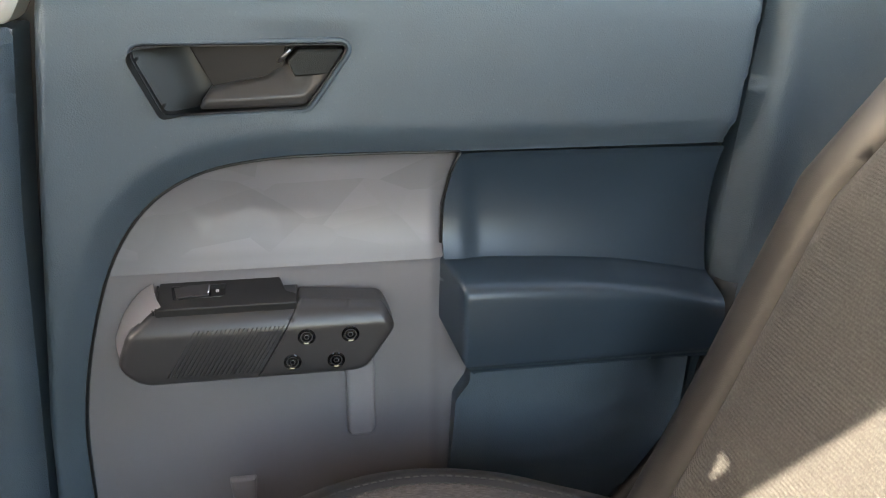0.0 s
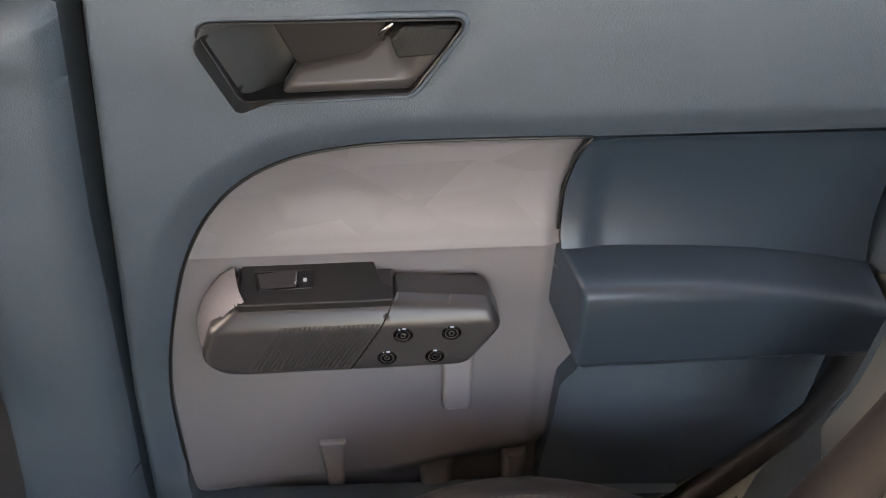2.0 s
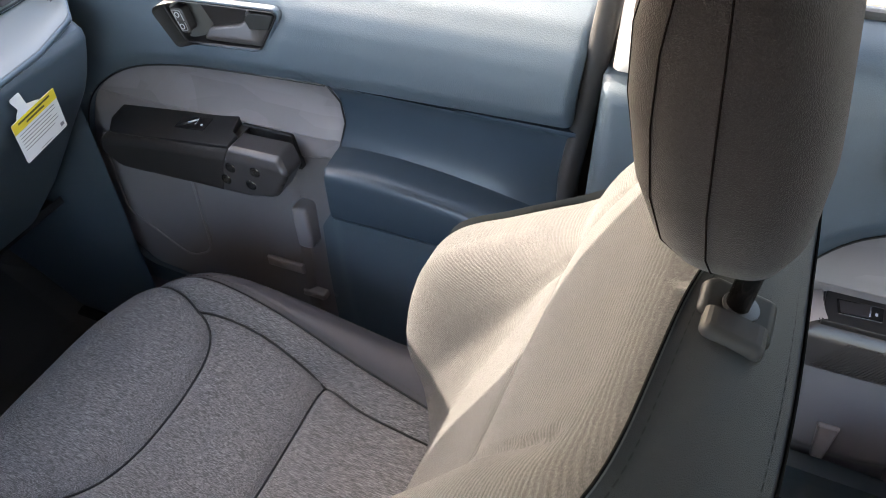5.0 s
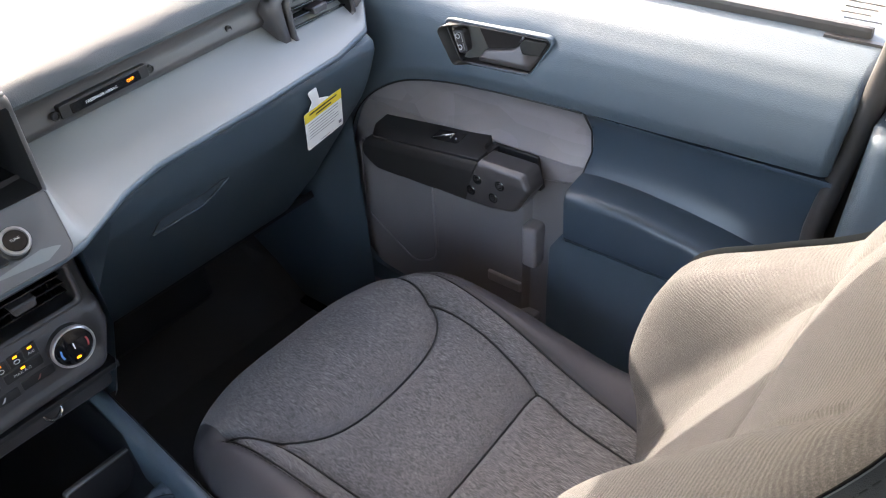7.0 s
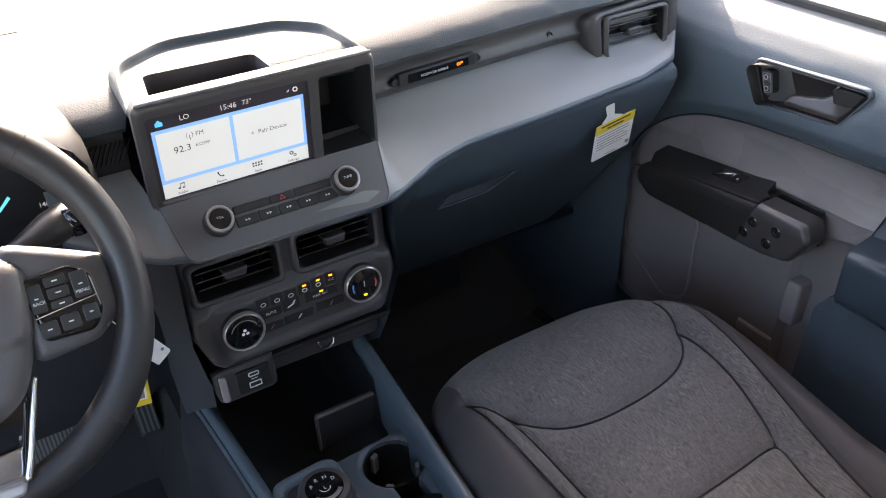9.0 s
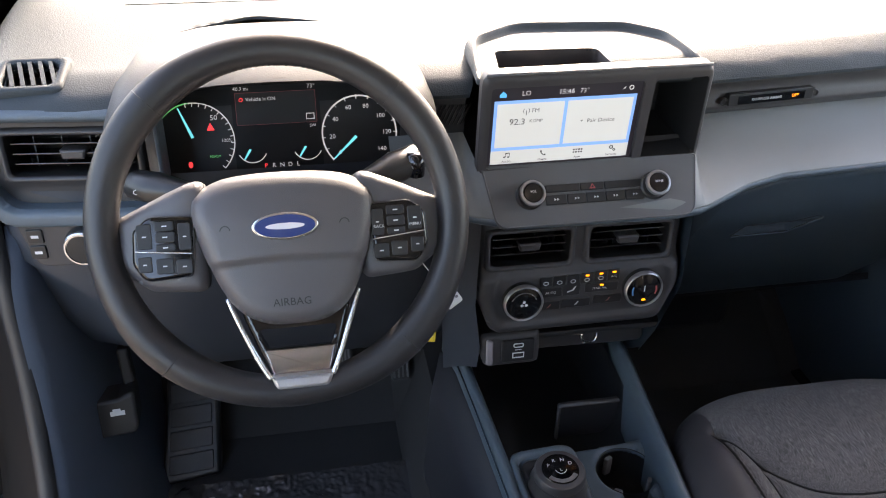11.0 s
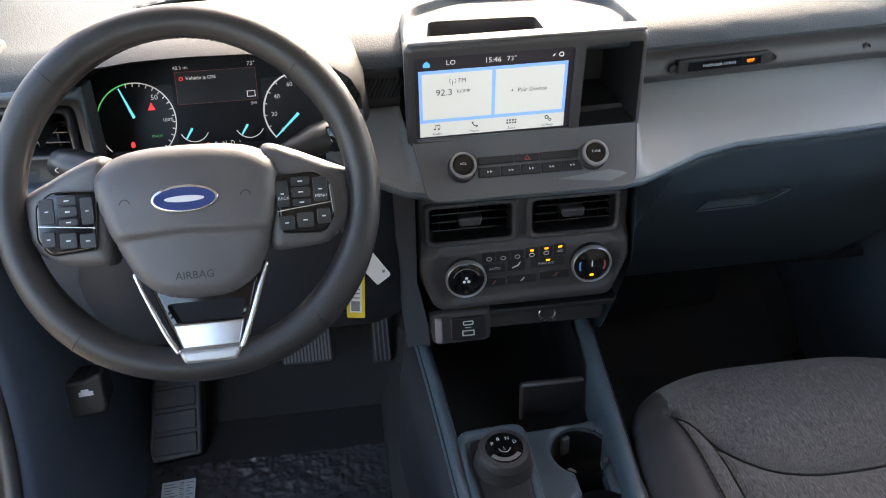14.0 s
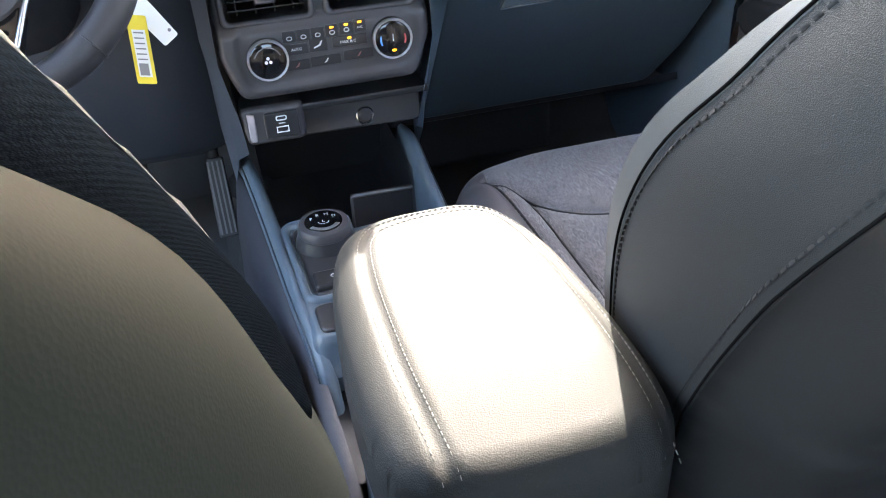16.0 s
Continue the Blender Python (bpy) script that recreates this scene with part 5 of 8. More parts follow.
for cu, marks in ((-0.109, ("", "50", "100%")), (0.105, ("0", "20", "40", "60", "80", "100", "120", "140"))):
    dial = linked("dial", CL(np.array([cu - .05, cu + .05, cu + .05, cu - .05]), np.array([-.05, -.05, .05, .05]) * 0.9, np.full(4, 0.0004)), [[0, 1, 2, 3]], plain("dial_black", (0.006, 0.006, 0.007), 0.4), cluster, smooth=False)
    if cu < 0:
        arc_band("dial_arc", cu, 0, 0.0495, 0.0512, 95, 195, 0.0008, CL, GREEN, dial)
        arc_band("dial_arc", cu, 0, 0.0495, 0.0510, 195, 225, 0.0008, CL, LIT, dial)
        arc_band("dial_arc", cu, 0, 0.0495, 0.0510, -45, 100, 0.0008, CL, LIT, dial)
        ticks = np.linspace(100, -45, 15)
        lettering("dial_number", "50", 0.0095, CL, LIT, dial, cu + 0.026, 0.030, 0.001)
        lettering("dial_number", "100%", 0.0065, CL, LIT, dial, cu + 0.040, 0.000, 0.001)
        ang = 112
        flat_shape("warning_lamp", [(cu + 0.016, 0.014), (cu + 0.026, 0.014), (cu + 0.021, 0.024)], 0.001, CL, RED, dial)
        flat_shape("belt_lamp", oval(cu - 0.008, -0.029, 0.0028, 0.0042, 10), 0.001, CL, RED, dial)
        lettering("ready_words", "READY", 0.0045, CL, GREEN, dial, cu + 0.024, -0.020, 0.001)
    else:
        arc_band("dial_arc", cu, 0, 0.0485, 0.0505, -38, 222, 0.0008, CL, LIT, dial, 60)
        ticks = np.linspace(222, -38, 15)
        for k, s in enumerate(marks):
            a = radians(222 - 260 * k / 7)
            lettering("dial_number", s, 0.0082, CL, LIT, dial, cu + 0.0365 * math.cos(a), 0.0365 * math.sin(a), 0.001)
        ang = 222
    for a in ticks:
        c, s = math.cos(radians(a)), math.sin(radians(a))
        flat_shape("tick", [(cu + 0.0455 * c - 0.0006 * s, 0.0455 * s + 0.0006 * c), (cu + 0.051 * c - 0.0006 * s, 0.051 * s + 0.0006 * c), (cu + 0.051 * c + 0.0006 * s, 0.051 * s - 0.0006 * c), (cu + 0.0455 * c + 0.0006 * s, 0.0455 * s - 0.0006 * c)], 0.0009, CL, LIT, dial)
    c, s = math.cos(radians(ang)), math.sin(radians(ang))
    flat_shape("needle", [(cu + 0.006 * c - 0.002 * s, 0.006 * s + 0.002 * c), (cu + 0.048 * c - 0.0008 * s, 0.048 * s + 0.0008 * c), (cu + 0.048 * c + 0.0008 * s, 0.048 * s - 0.0008 * c), (cu + 0.006 * c + 0.002 * s, 0.006 * s - 0.002 * c)], 0.0014, CL, CYAN, dial)
info = flat_shape("message_panel", rect(-0.054, 0.018, 0.050, 0.060), 0.0006, CL, plain("message_black", (0.008, 0.006, 0.006), 0.4), cluster)
for line in ([(-0.054, 0.018), (0.050, 0.018), (0.050, 0.0184), (-0.054, 0.0184)], [(-0.054, 0.0596), (0.050, 0.0596), (0.050, 0.060), (-0.054, 0.060)], [(-0.054, 0.018), (-0.0535, 0.018), (-0.0535, 0.06), (-0.054, 0.06)], [(0.0495, 0.018), (0.050, 0.018), (0.050, 0.06), (0.0495, 0.06)]):
    flat_shape("panel_line", line, 0.0008, CL, plain("dim_red", (0.20, 0.05, 0.05), 0.5, emit=0.05), info)
lettering("message", "Vehicle is ON", 0.0068, CL, LIT, info, -0.0405, 0.051, 0.001, "LEFT")
ring("message_lamp", oval(-0.0465, 0.051, 0.0026, 0.0026, 12), oval(-0.0465, 0.051, 0.0019, 0.0019, 12), 0.0006, 0.0012, CL, RED, info)
lettering("odometer", "40.3 mi", 0.0066, CL, LIT, cluster, -0.046, 0.065, 0.001)
lettering("outside_heat", "73\u00b0", 0.0078, CL, LIT, cluster, 0.045, 0.065, 0.001)
ring("compass_box", rect(0.036, 0.022, 0.047, 0.030), rect(0.037, 0.023, 0.046, 0.029), 0.0008, 0.0012, CL, LIT, cluster)
lettering("compass", "SW", 0.0055, CL, LIT, cluster, 0.044, 0.0135, 0.001)
for cu in (-0.037, 0.035):
    arc_band("small_gauge", cu, -0.012, 0.0185, 0.0197, 205, 335, 0.0008, CL, LIT, cluster, 20)
    flat_shape("gauge_needle", [(cu - 0.012, -0.026), (cu - 0.010, -0.027), (cu - 0.001, -0.014), (cu - 0.004, -0.013)], 0.001, CL, CYAN, cluster)
for k, s in enumerate("PRNDL"):
    lettering("gear_letter", s, 0.0080, CL, RED if s == "P" else LIT, cluster, -0.021 + 0.0105 * k, -0.036, 0.001)

# screen unit with its cubby
screen_unit = thing("touch_screen", "grey framed touch screen with lit menu and open cubby", "touch screen")
SC = at_frame((0.0, 0.032, 1.192), (1, 0.015, 0), (0, -0.10, 1), (0.015, -1, -0.10))
outer = fillet([(-0.142, -0.066), (0.143, -0.066), (0.138, 0.066), (-0.142, 0.066)], [0.008, 0.006, 0.014, 0.014])
so, sh1, sh2 = inside_of(outer), inside_of(rect(-0.132, -0.0565, 0.052, 0.0505, 0.004)), inside_of(fillet([(0.064, -0.056), (0.135, -0.054), (0.131, 0.052), (0.064, 0.050)], 0.004))
relief("frame", DARK, screen_unit, but(so, sh1, sh2), lambda u, v: 0.006 - edge_round(so(u, v), 0.008), (-0.146, -0.069, 0.147, 0.069), 0.0025, SC, 0.012, "charcoal screen frame")
rim = np.array(outer)
n = len(rim)
back = rim * np.array((0.93, 0.70))
linked("housing", np.concatenate([SC(rim[:, 0], rim[:, 1], np.full(n, -0.004)), SC(back[:, 0], back[:, 1], np.full(n, -0.030))]), [[i, n + i, n + (i + 1) % n, (i + 1) % n] for i in range(n)], DARK, screen_unit)
tube("frame_edge", SC(np.array([-0.138, -0.05, 0.05, 0.134]), np.array([0.0645] * 4), np.array([0.001] * 4)), 0.0022, plain("lit_edge_grey", (0.10, 0.10, 0.104), 0.4), screen_unit)
cub = [(0.064, -0.056), (0.135, -0.054), (0.131, 0.052), (0.064, 0.050)]
cv = list(SC(np.array([q[0] for q in cub]), np.array([q[1] for q in cub]), np.full(4, 0.004))) + list(SC(np.array([0.068, 0.118, 0.116, 0.068]), np.array([-0.040, -0.040, 0.038, 0.038]), np.full(4, -0.085)))
linked("cubby", cv, [[0, 4, 5, 1], [1, 5, 6, 2], [2, 6, 7, 3], [3, 7, 4, 0], [4, 7, 6, 5]], BLACK, screen_unit, "dark open cubby beside the screen", smooth=False)
def glow(name, c, e):
    return plain(name, c, 0.35, emit=e)


DISP_BLUE, DISP_PALE, DISP_BAR = glow("display_blue", (0.11, 0.24, 0.55), 0.17), glow("display_pale", (0.34, 0.37, 0.38), 0.145), glow("display_dark", (0.020, 0.018, 0.024), 0.05)
TEXT_D = plain("display_text", (0.03, 0.03, 0.035), 0.5)
disp = plate("display", rect(-0.1315, -0.056, 0.0515, 0.050), -0.004, 0.0015, 0, SC, DISP_BAR, screen_unit, "lit colour display")
flat_shape("blue_field", rect(-0.127, -0.052, 0.046, 0.0325), 0.0017, SC, DISP_BLUE, disp)
flat_shape("menu_bar", rect(-0.127, -0.052, 0.046, -0.0335), 0.0019, SC, DISP_PALE, disp)
flat_shape("tile", rect(-0.1232, -0.0292, -0.0425, 0.0285), 0.0019, SC, DISP_PALE, disp)
flat_shape("tile", rect(-0.0385, -0.0292, 0.0422, 0.0285), 0.0019, SC, DISP_PALE, disp)
for s, size, u, v, m in (("LO", 0.0085, -0.090, 0.0410, LIT), ("15:46", 0.0088, -0.042, 0.0405, LIT), ("73\u00b0", 0.0082, -0.0205, 0.0405, LIT), ("FM", 0.0075, -0.077, 0.0185, TEXT_D), ("92.3", 0.0115, -0.098, 0.0045, TEXT_D), ("KOMP", 0.0058, -0.0755, 0.0048, TEXT_D),
                         ("+  Pair Device", 0.0075, 0.001, 0.0005, TEXT_D), ("Audio", 0.0046, -0.107, -0.0485, TEXT_D), ("Phone", 0.0046, -0.062, -0.0485, TEXT_D), ("Apps", 0.0046, -0.018, -0.0485, TEXT_D), ("Settings", 0.0046, 0.026, -0.0485, TEXT_D)):
    lettering("display_words", s, size, SC, m, disp, u, v, 0.0023)
flat_shape("home_icon", [(-0.1215, 0.037), (-0.1135, 0.037), (-0.1135, 0.041), (-0.1175, 0.0445), (-0.1215, 0.041)], 0.0021, SC, plain("icon_blue", (0.05, 0.35, 0.75), 0.5, emit=0.12), disp)
ring("status_icon", oval(0.037, 0.041, 0.003, 0.003, 14), oval(0.037, 0.041, 0.002, 0.002, 14), 0.0018, 0.0024, SC, LIT, disp)
flat_shape("status_icon", [(0.026, 0.039), (0.029, 0.040), (0.030, 0.043), (0.0275, 0.041)], 0.0021, SC, LIT, disp)
for u in (-0.107, -0.062, -0.018, 0.026):
    if u == -0.018:
        for i in range(4):
            for j in range(2):
                flat_shape("app_icon", rect(u - 0.006 + 0.0033 * i, -0.043 + 0.0035 * j, u - 0.0038 + 0.0033 * i, -0.0408 + 0.0035 * j), 0.0021, SC, TEXT_D, disp)
    elif u == -0.107:
        for e in (-0.0026, 0.0022):
            flat_shape("note_icon", oval(u + e, -0.0425, 0.0015, 0.0011, 10), 0.0021, SC, TEXT_D, disp)
            flat_shape("note_icon", rect(u + e + 0.0009, -0.0425, u + e + 0.0015, -0.0366), 0.0022, SC, TEXT_D, disp)
        flat_shape("note_icon", [(u - 0.0017, -0.0380), (u + 0.0037, -0.0374), (u + 0.0037, -0.0362), (u - 0.0017, -0.0368)], 0.0023, SC, TEXT_D, disp)
    elif u == -0.062:
        arc_band("phone_icon", u + 0.003, -0.0370, 0.0050, 0.0062, 180, 270, 0.0021, SC, TEXT_D, disp, 10)
        flat_shape("phone_icon", rect(u - 0.0036, -0.0384, u - 0.0016, -0.0362), 0.0022, SC, TEXT_D, disp)
        flat_shape("phone_icon", rect(u + 0.0016, -0.0435, u + 0.0038, -0.0413), 0.0022, SC, TEXT_D, disp)
    else:
        for e, f, r in ((-0.0012, -0.0385, 0.0026), (0.0030, -0.0424, 0.0019)):
            ring("gear_icon", oval(u + e, f, r, r, 14), oval(u + e, f, r * 0.55, r * 0.55, 14), 0.0018, 0.0023, SC, TEXT_D, disp)
arc_band("signal_icon", -0.088, 0.0185, 0.0034, 0.0040, -50, 50, 0.0022, SC, TEXT_D, disp, 8)
arc_band("signal_icon", -0.088, 0.0185, 0.0034, 0.0040, 130, 230, 0.0022, SC, TEXT_D, disp, 8)
flat_shape("signal_icon", rect(-0.0884, 0.013, -0.0876, 0.019), 0.0022, SC, TEXT_D, disp)

# bin on the top pad behind the screen
top_bin = thing("dash_bin", "open storage bin with a pale rim on the dashboard top", "storage bin")
b_out = fillet([(-0.141, 0.055), (0.146, 0.055), (0.148, 0.17), (0.10, 0.222), (-0.06, 0.236), (-0.135, 0.18)], [0.01, 0.01, 0.05, 0.06, 0.07, 0.05], 6)
b_mid = fillet([(-0.142, 0.055), (0.142, 0.055), (0.132, 0.16), (0.092, 0.206), (-0.055, 0.218), (-0.120, 0.168)], [0.01, 0.01, 0.05, 0.05, 0.06, 0.05], 6)
BT = at_frame((0, 0, 1.232), (1, 0, 0), (0, 1, 0), (0, 0, 1))
bo, bw = inside_of(b_out), inside_of(fillet([(-0.116, 0.044), (0.030, 0.044), (0.030, 0.135), (-0.102, 0.140)], [0.002, 0.002, 0.012, 0.012]))
relief("bin_rim", DASH, top_bin, but(bo, bw), lambda u, v: 0.022 - edge_round(bo(u, v), 0.016) - 0.010 * step(-inside_of(b_mid)(u, v), -0.002, 0.004) - 0.016 * step(v, 0.110, 0.062) * step(u, 0.030, 0.036) * step(-inside_of(b_mid)(u, v), -0.002, 0.004), (-0.165, 0.05, 0.165, 0.245), 0.002, BT, 0.004, "pale raised bin rim")
wb = fillet([(-0.116, 0.044), (0.030, 0.044), (0.030, 0.135), (-0.102, 0.140)], [0.002, 0.002, 0.012, 0.012])
n = len(wb)
linked("well", np.concatenate([BT(wb[:, 0], wb[:, 1], np.full(n, 0.012)), BT(wb[:, 0] * 0.95, np.maximum(wb[:, 1], 0.085), np.full(n, -0.050))]), [[i, (i + 1) % n, n + (i + 1) % n, n + i][::-1] for i in range(n)] + [[n + i for i in range(n)]], DARK, top_bin, "dark bin well")

# audio controls on the shelf
audio = thing("audio_controls", "charcoal audio control panel with two silver-ringed knobs", "control panel")
AU = at_frame((0.0, 0.0103, 1.1095), (1, 0, 0), (0, 0.66, 0.75), (0, -0.75, 0.66))
base = fillet([(-0.125, -0.040), (0.125, -0.040), (0.137, 0.036), (-0.137, 0.036)], [0.018, 0.018, 0.004, 0.004])
plate("panel", base, -0.012, 0.0016, 0.0012, AU, AUDIO, audio, "charcoal rounded audio panel")
ring("panel_line", offset(base, -0.001), offset(base, 0.0012), -0.001, 0.0022, AU, plain("groove_grey", (0.09, 0.09, 0.095), 0.5), audio)
for u0, u1, v0, v1 in ((-0.062, -0.0185, -0.0010, 0.0085), (-0.018, 0.012, -0.0010, 0.0085), (0.0125, 0.062, -0.0010, 0.0085), (-0.063, -0.0365, -0.0165, -0.0040), (-0.036, -0.0120, -0.0165, -0.0040), (-0.0115, 0.0125, -0.0165, -0.0040), (0.013, 0.0375, -0.0165, -0.0040), (0.038, 0.0625, -0.0165, -0.0040)):
    key = plate("button", fillet([(u0, v0), (u1, v0), (u1, v1), (u0, v1)], 0.0015, 2), -0.004, 0.0040, 0.0012, AU, PANEL, audio)
    if v0 < -0.01:
        m = (u0 + u1) / 2
        flat_shape("button_mark", [(m - 0.003, -0.0118), (m - 0.0002, -0.0102), (m - 0.003, -0.0086)], 0.0047, AU, INK, key)
        flat_shape("button_mark", [(m + 0.0005, -0.0118), (m + 0.0033, -0.0102), (m + 0.0005, -0.0086)], 0.0047, AU, INK, key)
    elif abs(u0 + 0.018) < 0.001:
        tri = np.array([(-0.0068, 0.0004), (0.0008, 0.0004), (-0.003, 0.0070)])
        ring("hazard_mark", tri, np.array([(-0.0050, 0.0015), (-0.0010, 0.0015), (-0.003, 0.0052)]), 0.0044, 0.0049, AU, plain("hazard_red", (0.42, 0.06, 0.06), 0.5), key)
for x, vk, word in ((-0.082, -0.003, "VOL"), (0.076, -0.001, "TUNE")):
    kp = at_frame(AU(np.array(x), np.array(vk), np.array(0.0)), (1, 0, 0), (0, 0.66, 0.75), (0, -0.75, 0.66))
    kn = lathe("knob", [(0.0175, -0.004), (0.0175, 0.004), (0.0155, 0.006), (0.0155, 0.017), (0.0140, 0.019)], kp, BLACK, audio, "black knob with silver ring", n=40)
    lathe("knob_ring", [(0.0156, 0.0150), (0.0158, 0.0180), (0.0150, 0.0202), (0.0128, 0.0206), (0.0120, 0.0190)], kp, SILVER, kn, n=40)
    lathe("knob_cap", [(0.0120, 0.0186), (0.0112, 0.0200), (0.0, 0.0203)], kp, GLOSS, kn, n=32)
    lettering("knob_words", word, 0.0042, kp, INK, kn, 0, 0.001, 0.0207)

# ---- the centre stack ----
stack = thing("climate_unit", "charcoal climate control stack with two vents and ringed knobs", "climate control")
ST = at_frame((0.0, 0.012, 0.985), (1, 0, 0), (0, 0.06, 1), (0, -1, 0.06))
body = fillet([(-0.138, 0.095), (0.138, 0.095), (0.140, -0.030), (0.118, -0.088), (-0.118, -0.088), (-0.140, -0.030)], [0, 0, 0.02, 0.02, 0.02, 0.02])
so = inside_of(body)
vl, vr = inside_of(rect(-0.128, 0.008, -0.010, 0.066, 0.01)), inside_of(rect(0.004, 0.008, 0.124, 0.066, 0.01))
panel = inside_of(fillet([(-0.112, 0.004), (0.116, 0.004), (0.122, -0.03), (0.112, -0.066), (-0.104, -0.072), (-0.116, -0.03)], 0.022))
relief("stack_body", STACK, stack, but(so, vl, vr), lambda u, v: 0.0 - edge_round(so(u, v), 0.012) - 0.004 * step(-panel(u, v), -0.004, 0.001) - 0.014 * step(v, -0.005, 0.015), (-0.145, -0.092, 0.145, 0.098), 0.0035, ST, 0.12, "charcoal stack housing")
vent(stack, at_frame(ST(np.array(-0.069), np.array(0.037), np.array(-0.010)), (1, 0, 0), (0, 0.06, 1), (0, -1, 0.06)), 0.122, 0.062, 3, STACK)
vent(stack, at_frame(ST(np.array(0.064), np.array(0.037), np.array(-0.010)), (1, 0, 0), (0, 0.06, 1), (0, -1, 0.06)), 0.124, 0.062, 3, STACK)
AMBER = plain("amber_light", (1.0, 0.30, 0.01), 0.5, emit=0.35)
for x, v in ((-0.079, -0.035), (0.086, -0.030)):
    kp = at_frame(ST(np.array(x), np.array(v), np.array(-0.004)), (1, 0, 0), (0, 0.06, 1), (0, -1, 0.06))
    kn = lathe("climate_knob", [(0.0270, -0.004), (0.0270, 0.006), (0.0258, 0.008)], kp, BLACK, stack, "black climate knob with chrome ring", n=48)
    lathe("knob_ring", [(0.0266, 0.002), (0.0266, 0.0115), (0.0260, 0.0128), (0.0253, 0.0136), (0.0243, 0.0132), (0.0238, 0.0112)], kp, SILVER, kn, n=48)
    lathe("knob_face", [(0.0241, 0.0090), (0.0236, 0.0114), (0.0205, 0.0128), (0.0, 0.0128)], kp, GLOSS, kn, n=40)
    if x < 0:
        for k in range(3):
            a0 = radians(90 + 120 * k)
            flat_shape("fan_mark", oval(0.0032 * math.cos(a0), 0.0032 * math.sin(a0), 0.0022, 0.0022, 10), 0.0133, kp, INK, kn)
        arc_band("scale_mark", 0, 0, 0.0165, 0.0180, 20, 160, 0.0133, kp, plain("dim_mark", (0.12, 0.12, 0.12), 0.5), kn, 20)
    else:
        arc_band("heat_mark", 0, 0, 0.0155, 0.0178, 160, 205, 0.0133, kp, plain("cold_blue", (0.08, 0.25, 0.55), 0.5), kn, 14)
        arc_band("heat_mark", 0, 0, 0.0155, 0.0178, -25, 20, 0.0133, kp, plain("warm_red", (0.45, 0.07, 0.07), 0.5), kn, 14)
        flat_shape("pointer_mark", rect(-0.0007, -0.002, 0.0007, 0.007), 0.0133, kp, INK, kn)
        flat_shape("lamp", oval(0, -0.0145, 0.003, 0.0017, 10), 0.0134, kp, AMBER, kn)
keys = [(-0.0475 + 0.0185 * k, -0.0115, 0.0172, 0.015) for k in range(3)] + [(0.0085, -0.011, 0.0172, 0.016), (0.0275, -0.010, 0.0172, 0.016), (0.0455, -0.009, 0.0165, 0.016), (-0.040, -0.0285, 0.030, 0.014), (-0.0115, -0.0265, 0.0235, 0.018), (0.030, -0.0265, 0.046, 0.014),
        (-0.042, -0.049, 0.032, 0.013), (-0.004, -0.048, 0.040, 0.013), (0.040, -0.046, 0.040, 0.013)]
for k, (u, v, w, h) in enumerate(keys):
    key = plate("button", rect(u - w / 2, v - h / 2, u + w / 2, v + h / 2, 0.0015, 2), -0.008, -0.0028, 0.0008, ST, BLACK, stack)
    if k == 6:
        lettering("key_words", "AUTO", 0.0052, ST, INK, key, u, v, -0.0025)
    elif k == 8:
        lettering("key_words", "MAX A/C", 0.0052, ST, INK, key, u - 0.002, v - 0.001, -0.0025)
    elif k == 5:
        lettering("key_words", "A/C", 0.0050, ST, INK, key, u, v - 0.002, -0.0025)
    elif k == 7:
        flat_shape("key_mark", [(u - 0.006, v - 0.004), (u + 0.003, v - 0.001), (u + 0.006, v + 0.006), (u + 0.003, v + 0.004), (u + 0.001, v + 0.0005), (u - 0.006, v - 0.002)], -0.0024, ST, INK, key)
    elif k < 5:
        ring("key_mark", oval(u, v - 0.002, 0.0038, 0.0030, 10), oval(u, v - 0.002, 0.0029, 0.0021, 10), -0.0026, -0.0023, ST, INK, key)
    else:
        flat_shape("key_mark", [(u - 0.003, v - 0.003), (u + 0.001, v - 0.002), (u + 0.004, v + 0.003), (u + 0.002, v + 0.003), (u, v)], -0.0024, ST, plain("dim_red_mark", (0.25, 0.10, 0.09), 0.5) if k != 10 else INK, key)
    if k in (3, 4, 5, 8):
        flat_shape("lamp", rect(u - 0.0025, v + h / 2 - 0.0045, u + 0.0025, v + h / 2 - 0.0020), -0.0023, ST, AMBER, key)

ports = thing("port_panel", "charcoal panel with two charging ports and a chrome socket", "port panel")
PT = at_frame((-0.005, 0.030, 0.853), (1, 0, 0), (0, 0.10, 1), (0, -1, 0.10))
po = inside_of(fillet([(-0.125, 0.026), (-0.036, 0.026), (-0.036, -0.028), (-0.116, -0.028)], [0.01, 0.008, 0.010, 0.010]))
relief("panel_face", STACK, ports, po, lambda u, v: -edge_round(po(u, v), 0.007), (-0.13, -0.032, -0.03, 0.030), 0.003, PT, 0.07)
SO = at_frame((0.045, 0.084, 0.822), (1, 0, 0), (0, 0.10, 1), (0, -1, 0.10))
plate("socket_panel", fillet([(-0.125, 0.026), (0.092, 0.024), (0.095, -0.022), (-0.125, -0.018)], [0.004, 0.010, 0.012, 0.004]), -0.05, 0.0, 0.004, SO, STACK, ports, "charcoal panel round the socket")
block("panel_roof", (-0.13, 0.035, 0.862), (0.138, 0.12, 0.872), 0.003, BLACK, ports)
usb = plate("usb_plate", rect(-0.092, -0.020, -0.045, 0.016, 0.004), -0.004, 0.0035, 0.002, PT, BLACK, ports, "black plate with two charging ports")
ring("port_rim", rect(-0.076, 0.004, -0.061, 0.011, 0.003), rect(-0.0745, 0.0055, -0.0625, 0.0095, 0.002), 0.003, 0.0045, PT, INK, usb)
